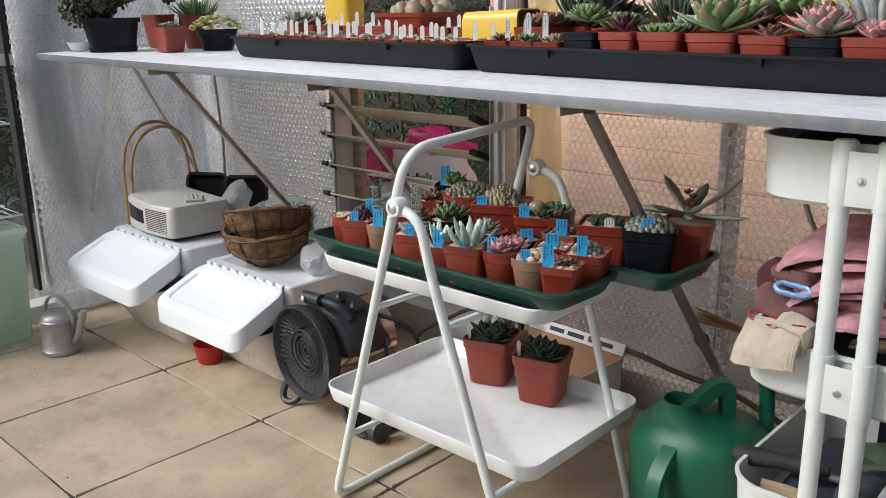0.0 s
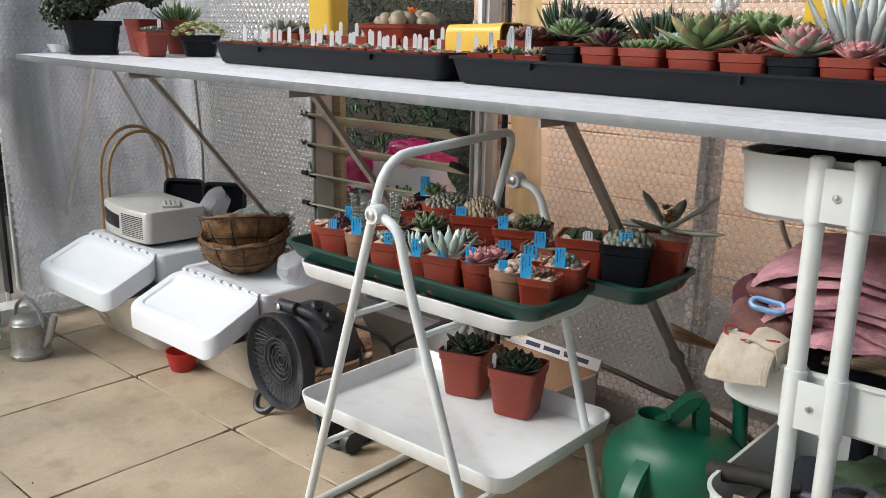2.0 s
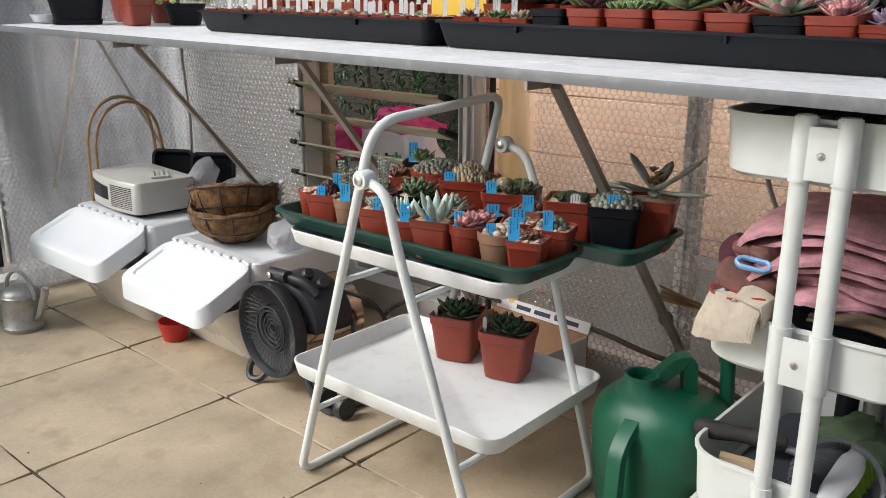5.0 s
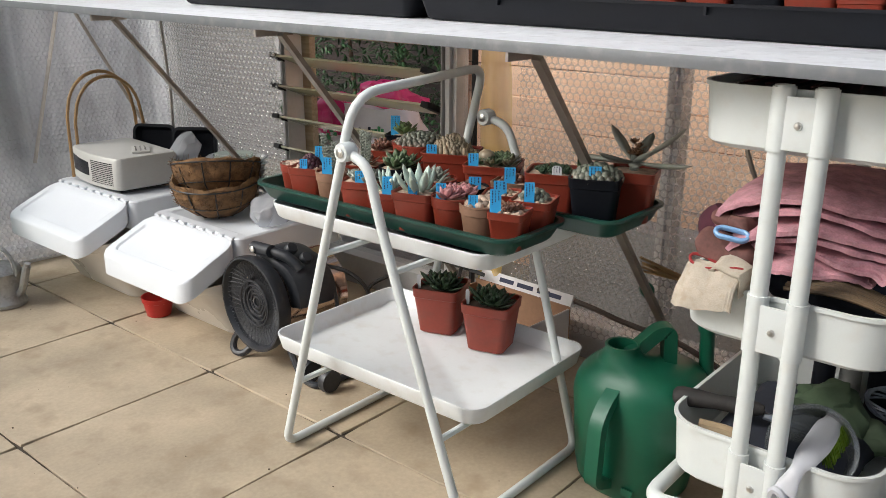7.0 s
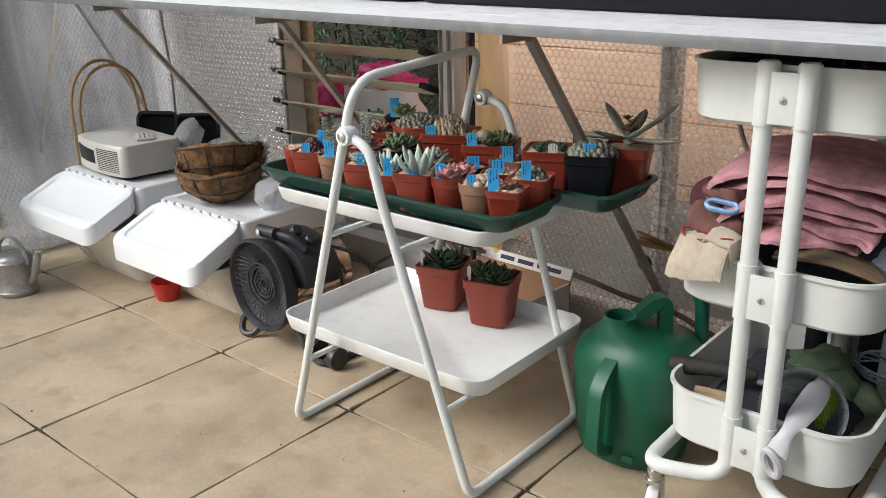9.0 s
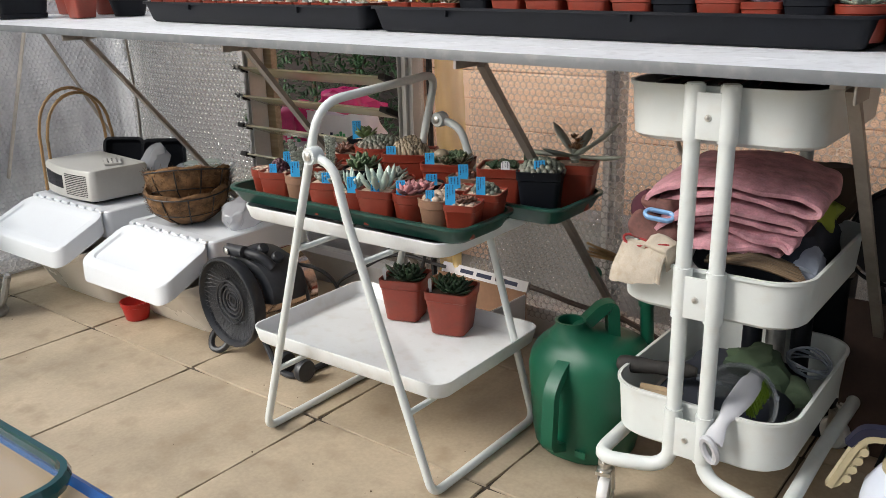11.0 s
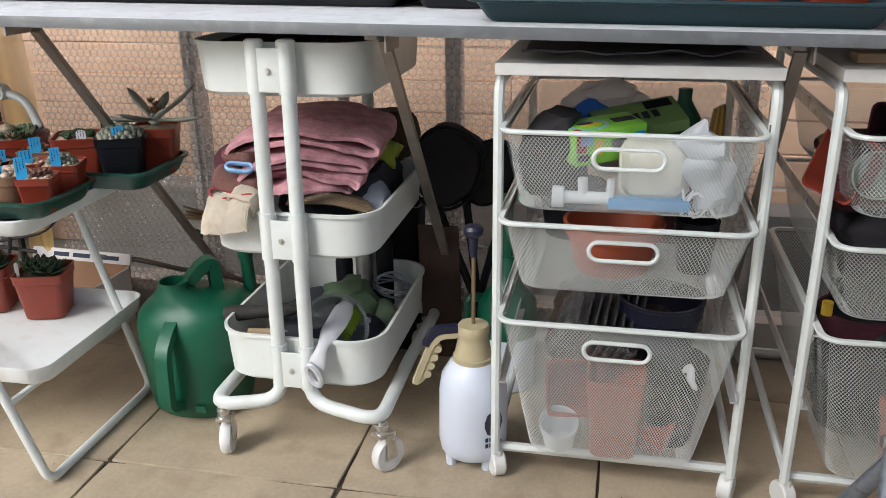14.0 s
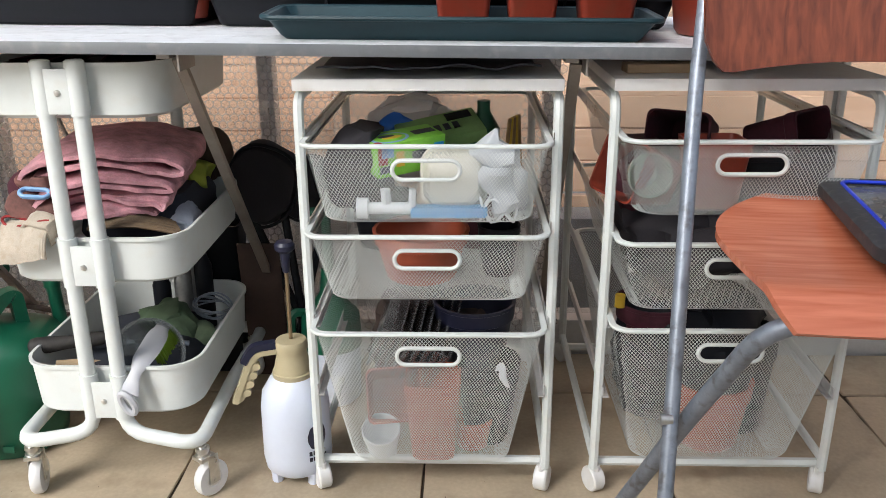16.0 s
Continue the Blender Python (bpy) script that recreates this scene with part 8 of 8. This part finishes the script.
t = thing("paper_bag", "crumpled white paper in the drawer", "paper", pose(U1 + 0.148, 0.085, 0.530, 0, -8, 0))
part("paper", pillow(0.070, 0.060, 0.142, 52, 0.055, top=0.10), material("thin_white_film", (0.46, 0.49, 0.53), 0.45, var=0.12, scale=14, bump=0.2), t)
t = thing("hose_connector", "white plastic tap connector lying in the drawer", "connector", pose(U1 - 0.06, 0.045, 0.538, 0, 0, 0))
bm = B()
tube(bm, [(-0.055, 0, 0.0), (0.03, 0, 0.0)], 0.010, 10)
tube(bm, [(-0.058, 0, 0.0), (-0.04, 0, 0.0)], 0.017, 10)
tube(bm, [(-0.01, 0, 0.0), (-0.012, 0, 0.032)], 0.008, 8)
tube(bm, [(0.03, 0, -0.002), (0.032, 0, 0.032)], 0.006, 8)
part("fitting", bm, WHITE_PLASTIC, t)
t = thing("blue_packet", "light blue packet lying in the drawer", "packet", pose(U1 + 0.03, 0.048, 0.524, 0, 0, 0))
bm = B()
box(bm, -0.062, 0.062, -0.014, 0.014, 0, 0.017, 0.004)
part("packet_body", bm, material("sky_blue_film", (0.03, 0.27, 0.60), 0.35), t)
t = thing("cable_bundle", "thin white cord in the drawer", "cord", pose(U1 + 0.11, 0.05, 0.535))
bm = B()
tube(bm, [(0.03 * math.cos(a), 0.01 * math.sin(a), 0.02 * math.sin(a * 2.5)) for a in np.linspace(0, 12, 40)], 0.0022, 5)
part("cord", bm, WHITE_PLASTIC, t)
t = thing("black_pouch", "black pouch at the side of the drawer", "pouch", pose(U1 - 0.12, 0.16, 0.52))
part("pouch", pillow(0.09, 0.16, 0.13, 55, 0.03, top=0.6), BLACK_FABRIC, t)
t = thing("blue_bag", "blue plastic bag poking out of the drawer", "bag", pose(U1 - 0.065, 0.28, 0.60))
part("film", pillow(0.06, 0.05, 0.055, 57, 0.03, top=0.4), material("deep_blue_film", (0.02, 0.12, 0.50), 0.3), t)
t = thing("plastic_bag", "clear crinkled bag at the back of the drawer", "plastic bag", pose(U1 - 0.04, 0.34, 0.53))
part("film", pillow(0.18, 0.12, 0.15, 58, 0.04), CLEAR, t)
t = thing("green_bottle", "dark green bottle at the back of the drawer", "bottle", pose(U1 + 0.09, 0.30, 0.52))
bm = B()
lathe(bm, [(0.03, 0), (0.03, 0.10), (0.012, 0.13), (0.012, 0.15)], 16, True, True)
part("body", bm, GREEN_CAN, t)
for k in range(5):
    t = thing("yellow_stick", "yellow garden stick at the side of the drawer", "stick", pose(U1 + 0.125 + 0.009 * k, 0.25 + 0.01 * k, 0.52, 14, 4 - 2 * k, 0), group="yellow sticks")
    bm = B()
    tube(bm, [(0, 0, 0), (0, 0, 0.135)], 0.0035, 6)
    part("rod", bm, YELLOW if k % 2 else TAN_CANE, t)


def loose_pot(x, y, z, shape, w, h, mat, label, rx=0, ry=0, rz=0, group="loose pots in the drawers"):
    p = thing("plant_pot", label, "plant pot", pose(x, y, z, rx, ry, rz), group=group)
    o = new("pot_body", pot_mesh(shape, w, h, mat))
    o.parent = p
    return p


ORANGE = material("orange_clay_plastic", (0.36, 0.075, 0.034), 0.5, var=0.12)
loose_pot(U1 - 0.02, 0.13, 0.392, "round", 0.17, 0.085, ORANGE, "orange clay-coloured bowl in the drawer")
loose_pot(U1 - 0.10, 0.30, 0.392, "round", 0.13, 0.10, BLACK_PL, "black round pot in the drawer")
loose_pot(U1 + 0.08, 0.32, 0.392, "round", 0.16, 0.09, MAROON, "dark red pot at the back of the drawer")
loose_pot(U1 + 0.115, 0.14, 0.392, "round", 0.075, 0.09, BLACK_PL, "black small pot in the drawer")
loose_pot(U1 + 0.000, 0.092, 0.060, "square", 0.100, 0.155, ORANGE, "tall stack of orange square pots in the drawer")
loose_pot(U1 - 0.085, 0.175, 0.125, "square", 0.10, 0.10, ORANGE, "orange square pot tipped over in the drawer", 60, 0, 10)
loose_pot(U1 - 0.094, 0.094, 0.054, "round", 0.070, 0.072, WHITE_PLASTIC, "white plastic cup in the drawer", 24, 0, 0)
loose_pot(U1 + 0.10, 0.15, 0.060, "round", 0.12, 0.16, BLACK_PL, "black round pots stacked in the drawer")
loose_pot(U1 + 0.070, 0.115, 0.060, "round", 0.08, 0.06, ORANGE, "small orange pot in the drawer")
loose_pot(U1 + 0.075, 0.24, 0.17, "round", 0.16, 0.13, NAVY, "near-black round pot at the back of the deep drawer")
RIBBED = see_through("ribbed_clear_plastic", (0.97, 0.97, 0.98), 0.92, 0.08, 0.12, (0.80, 0.80, 0.82))
t = thing("seedling_insert", "clear ribbed plastic seedling insert standing in the drawer", "insert", pose(U1 - 0.045, 0.22, 0.20, 14, 26, 0))
for k in range(8):
    bm = B()
    tub(bm, 0.015, 0.20, 0.10, 0.005, 0.004, 0.0012, 0.002)
    part("cell", bm, RIBBED, t).matrix_basis = pose(-0.075 + 0.0165 * k, 0, 0)
t = thing("plastic_bag", "scrap of white film in the deep drawer", "plastic bag", pose(U1 + 0.130, 0.105, 0.19))
part("film", pillow(0.016, 0.04, 0.042, 63, 0.015, top=0.4), WHITE_PLASTIC, t)
# second unit
loose_pot(U2 - 0.03, 0.10, 0.53, "square", 0.10, 0.11, TERRA, "square terracotta pot standing in the drawer")
loose_pot(U2 - 0.10, 0.15, 0.56, "square", 0.10, 0.11, TERRA, "square terracotta pot tipped over in the drawer", 20, -70, 15)
loose_pot(U2 + 0.05, 0.12, 0.53, "square", 0.09, 0.095, BLACK_PL, "square black pot standing in the drawer")
loose_pot(U2 + 0.12, 0.13, 0.53, "square", 0.09, 0.09, BLACK_PL, "square black pot beside another in the drawer")
loose_pot(U2 + 0.08, 0.22, 0.60, "square", 0.11, 0.11, MAROON, "dark red pot lying on the others", 75, 0, 40)
loose_pot(U2 - 0.02, 0.26, 0.60, "square", 0.11, 0.12, MAROON, "dark red pot lying at the back of the drawer", 80, 0, -30)
loose_pot(U2 - 0.150, 0.075, 0.590, "round", 0.07, 0.07, MILK_BOX, "cloudy plastic cup lying in the drawer", 80, 0, 0)
t = thing("dark_cloths", "dark red and black cloths filling the middle drawer", "cloths", pose(U2 - 0.03, 0.20, 0.392))
part("cloth", pillow(0.27, 0.30, 0.14, 71, 0.04, top=0.7), BLACK_FABRIC, t)
t = thing("maroon_cloth", "maroon cloth hanging at the side of the drawer", "cloth", pose(U2 - 0.13, 0.22, 0.50))
part("cloth", pillow(0.08, 0.20, 0.12, 72, 0.03, top=0.6), MAROON, t)
loose_pot(U2 + 0.02, 0.14, 0.060, "round", 0.15, 0.13, ORANGE, "orange pot in the deep drawer")
loose_pot(U2 - 0.08, 0.22, 0.17, "round", 0.14, 0.14, MAROON, "dark red pot in the deep drawer")
loose_pot(U2 + 0.09, 0.20, 0.060, "round", 0.13, 0.20, BLACK_PL, "black pots stacked in the deep drawer")
t = thing("black_bag", "black plastic sack filling the deep drawer", "bag", pose(U2 - 0.01, 0.26, 0.070))
part("film", pillow(0.25, 0.26, 0.25, 81, 0.05, top=0.7), BLACK_PL, t)
t = thing("black_bag", "dark sack behind the pots in the deep drawer", "bag", pose(U1 - 0.01, 0.34, 0.060))
part("film", pillow(0.27, 0.14, 0.20, 83, 0.04, top=0.7), material("brown_sacking", (0.06, 0.04, 0.032), 0.9, var=0.3), t)
t = thing("bottle_stopper", "small yellow plastic stopper on the drawer's edge", "stopper", pose(U2 - 0.165, 0.10, 0.345))
bm = B()
tube(bm, [(0, 0, 0), (0, 0, 0.022)], 0.009, 10)
part("cap", bm, YELLOW, t)
# on top of the units
t = thing("black_sheet", "thin crumpled sheet of black plastic lying on the drawer unit", "plastic sheet", pose(U1 - 0.004, 0.178, 0.7462, 0, 0, 2))
bm = B()
rings = []
for j in range(13):
    v = j / 12
    y = -0.155 + 0.325 * v
    top = [Vector((0.17 * (2 * i / 20 - 1) * (1 - 0.18 * v * 0), y + 0.025 * noise.noise(Vector((i * 0.3, v, 2))) * (j == 0), 0.003 + 0.009 * max(0, 1 - v * 4) + 0.008 * (1 + noise.noise(Vector((i * 0.35, v * 3, 5)))))) for i in range(21)]
    low = [Vector((p.x, p.y, max(0.0004, p.z - 0.0025))) for p in reversed(top)]
    rings.append(top + low)
loft(bm, rings)
part("sheet", bm, material("slate_black_film", (0.022, 0.024, 0.032), 0.45, var=0.3, scale=12, bump=0.2), t)
t = thing("wood_offcut", "short planed offcut of pale timber on the drawer unit", "offcut", pose(0.94, 0.115, 0.7458, 0, 0, 4))
bm = B()
box(bm, -0.055, 0.055, -0.02, 0.02, 0, 0.014, 0.001)
part("block", bm, PALE_WOOD, t)

# tray on the chair
t = thing("rubber_edged_tray", "black rubber-edged case with a blue rim lying on the chair", "case", pose(1.277, -0.162, 0.569, 0, 0, -9))
bm = B()
loft(bm, [rrect(0.24, 0.34, 0.03, 0.0, 5), rrect(0.26, 0.36, 0.03, 0.006, 5), rrect(0.26, 0.36, 0.03, 0.022, 5), rrect(0.245, 0.345, 0.028, 0.026, 5), rrect(0.205, 0.305, 0.016, 0.026, 5), rrect(0.20, 0.30, 0.015, 0.018, 5)])
part("rim", bm, material("scuffed_rubber", (0.035, 0.036, 0.04), 0.6, var=0.4, scale=25, dirt=(0.12, 0.11, 0.10), dirt_amt=0.4), t)
bm = B()
tube(bm, [(sx * 0.1, sy * 0.15, 0.0262) for sx, sy in ((1, 1), (-1, 1), (-1, -1), (1, -1))], 0.003, 6, bend=0.02, closed=True)
part("blue_edge", bm, material("cobalt_plastic", (0.01, 0.04, 0.55), 0.4), t, "cobalt blue inner edge")
bm = B()
box(bm, -0.098, 0.098, -0.148, 0.148, 0.0182, 0.0205)
part("panel", bm, material("scratched_grey_panel", (0.10, 0.11, 0.12), 0.2, var=0.4, scale=18, dirt=(0.25, 0.24, 0.22), dirt_amt=0.5), t)

# print on the sprayer: a dark badge with bars
badge = part("badge", ply(8, 8, lambda u, v: (Vector((0.0634 * math.sin((u - 0.5) * 0.62 + 0.55), -0.0634 * math.cos((u - 0.5) * 0.62 + 0.55), 0.105 + 0.046 * (v - 0.5) * math.sqrt(max(0.05, 1 - (2 * u - 1) ** 4)))), Vector((0, -1, 0))), 0.0008), NAVY, spray, "dark round badge")
for k, z in enumerate((0.070, 0.058)):
    for i in range(4 + k):
        part("printed_bar", ply(2, 1, lambda u, v: (Vector((0.0634 * math.sin(0.26 + 0.125 * i + 0.09 * u), -0.0634 * math.cos(0.26 + 0.125 * i + 0.09 * u), z + 0.008 * v)), Vector((0, -1, 0))), 0.0008), NAVY, spray)

# ---- near table edge ----
gt = thing("work_table", "tan topped table with blue plastic edging in the walkway", "table")
bm = B()
box(bm, -0.62, 0.245, -1.50, -1.016, 0.672, 0.690, 0.002)
part("tabletop", bm, wood("tan_board", (0.86, 0.63, 0.38), (0.74, 0.51, 0.29), (1, 6, 6), 4), gt, "tan wooden board")
bm = B()
tube(bm, [(-0.62, -1.012, 0.683), (0.249, -1.012, 0.683), (0.249, -1.50, 0.683)], 0.0065, 7, bend=0.01)
part("edging", bm, material("blue_edging", (0.02, 0.15, 0.48), 0.35), gt, "blue plastic edging")
for x, y in ((-0.59, -1.47), (0.21, -1.47), (-0.59, -1.05), (0.21, -1.05)):
    bm = B()
    tube(bm, [(x, y, 0.0), (x, y, 0.671)], 0.014, 8)
    part("leg", bm, STEEL, gt)
sheet = thing("glass_sheet", "clear thick glass with a green polished edge on a table", "glass sheet")
bm = B()
loft(bm, [rrect(0.66, 0.44, 0.02, 0.6905, 5, -0.25, -1.238), rrect(0.668, 0.448, 0.022, 0.6945, 5, -0.25, -1.238), rrect(0.668, 0.448, 0.022, 0.6985, 5, -0.25, -1.238), rrect(0.66, 0.44, 0.02, 0.7025, 5, -0.25, -1.238)])
part("pane", bm, TABLE_GLASS, sheet).visible_shadow = False
bm = B()
tube(bm, [(p.x, p.y, 0.6965) for p in rrect(0.669, 0.449, 0.022, 0, 5, -0.25, -1.238)], 0.0033, 6, closed=True, flat=1.5)
part("edge", bm, GLASS_EDGE, sheet, "green bevelled glass edge")

GRIT_DARK = material("dry_soil_crumb", (0.13, 0.09, 0.06), 0.95, var=0.5, scale=70)
# crumbs of soil on the paving and on the tray shelf
fo = Foliage(77)
for k in range(170):
    r = 0.0006 + 0.0016 * fo.rnd.random() ** 2.2
    fo.bead((fo.rnd.uniform(-2.1, 1.2), fo.rnd.uniform(-1.0, 0.1), 0.0008), r, r * 0.8, 5)
tagged(fo.make("soil_crumbs", GRIT_DARK, None), "scattered dark crumbs of soil on the paving", "crumbs", kind="stuff")
fo = Foliage(78)
for k in range(36):
    r = fo.rnd.uniform(0.0006, 0.0014)
    fo.bead((fo.rnd.uniform(-0.92, -0.46), fo.rnd.uniform(-0.06, 0.24), 0.1738), r, r * 0.8, 5)
tagged(fo.make("soil_crumbs", SOIL, None), "few dark crumbs of soil on the white lower shelf", "crumbs", kind="stuff")


# ---- pavers of the floor ----
rnd = random.Random(12)
bm = B()
outline = []
for k in range(4):
    for q in range(9):
        p = Vector((-0.5 + q / 9, -0.5, 0)) * (PITCH - 0.0052)
        p.y += rnd.uniform(-0.0011, 0.0011) + (0.003 if q == 0 else 0)
        p.x += 0.003 if q == 0 else 0
        outline.append(Matrix.Rotation(k * math.pi / 2, 3, 'Z') @ p)
shrink = lambda s, z: [Vector((p.x * s, p.y * s, z)) for p in outline]
loft(bm, [shrink(1.0, -0.0055), shrink(1.0, -0.0011), shrink(0.9968, 0.0)])
proto = finish("paver", bm, PAVER, floor)
first = True
for i in range(-3, 9):
    for j in range(-6, 1):
        x, y = PX + PITCH * (i + 0.5), PY + PITCH * (j + 0.5)
        ob = proto if first else new("paver", proto.data)
        first = False
        ob.parent = floor
        ob.matrix_basis = pose(x, y, random.Random(i * 31 + j).uniform(-0.0006, 0.0006), 0, 0, 90 * ((i * 7 + j * 3) % 4))

bm = B()
box(bm, -PITCH / 2 + 0.0022, PITCH / 2 - 0.0022, 0.0, 0.198, -0.0055, 0.0, 0.0025, 1)
cut = finish("cut_paver", bm, PAVER, floor)
for i in range(-3, 9):
    ob = cut if i == -3 else new("cut_paver", cut.data)
    ob.parent = floor
    ob.matrix_basis = pose(PX + PITCH * (i + 0.5), PY + PITCH + 0.003, 0)
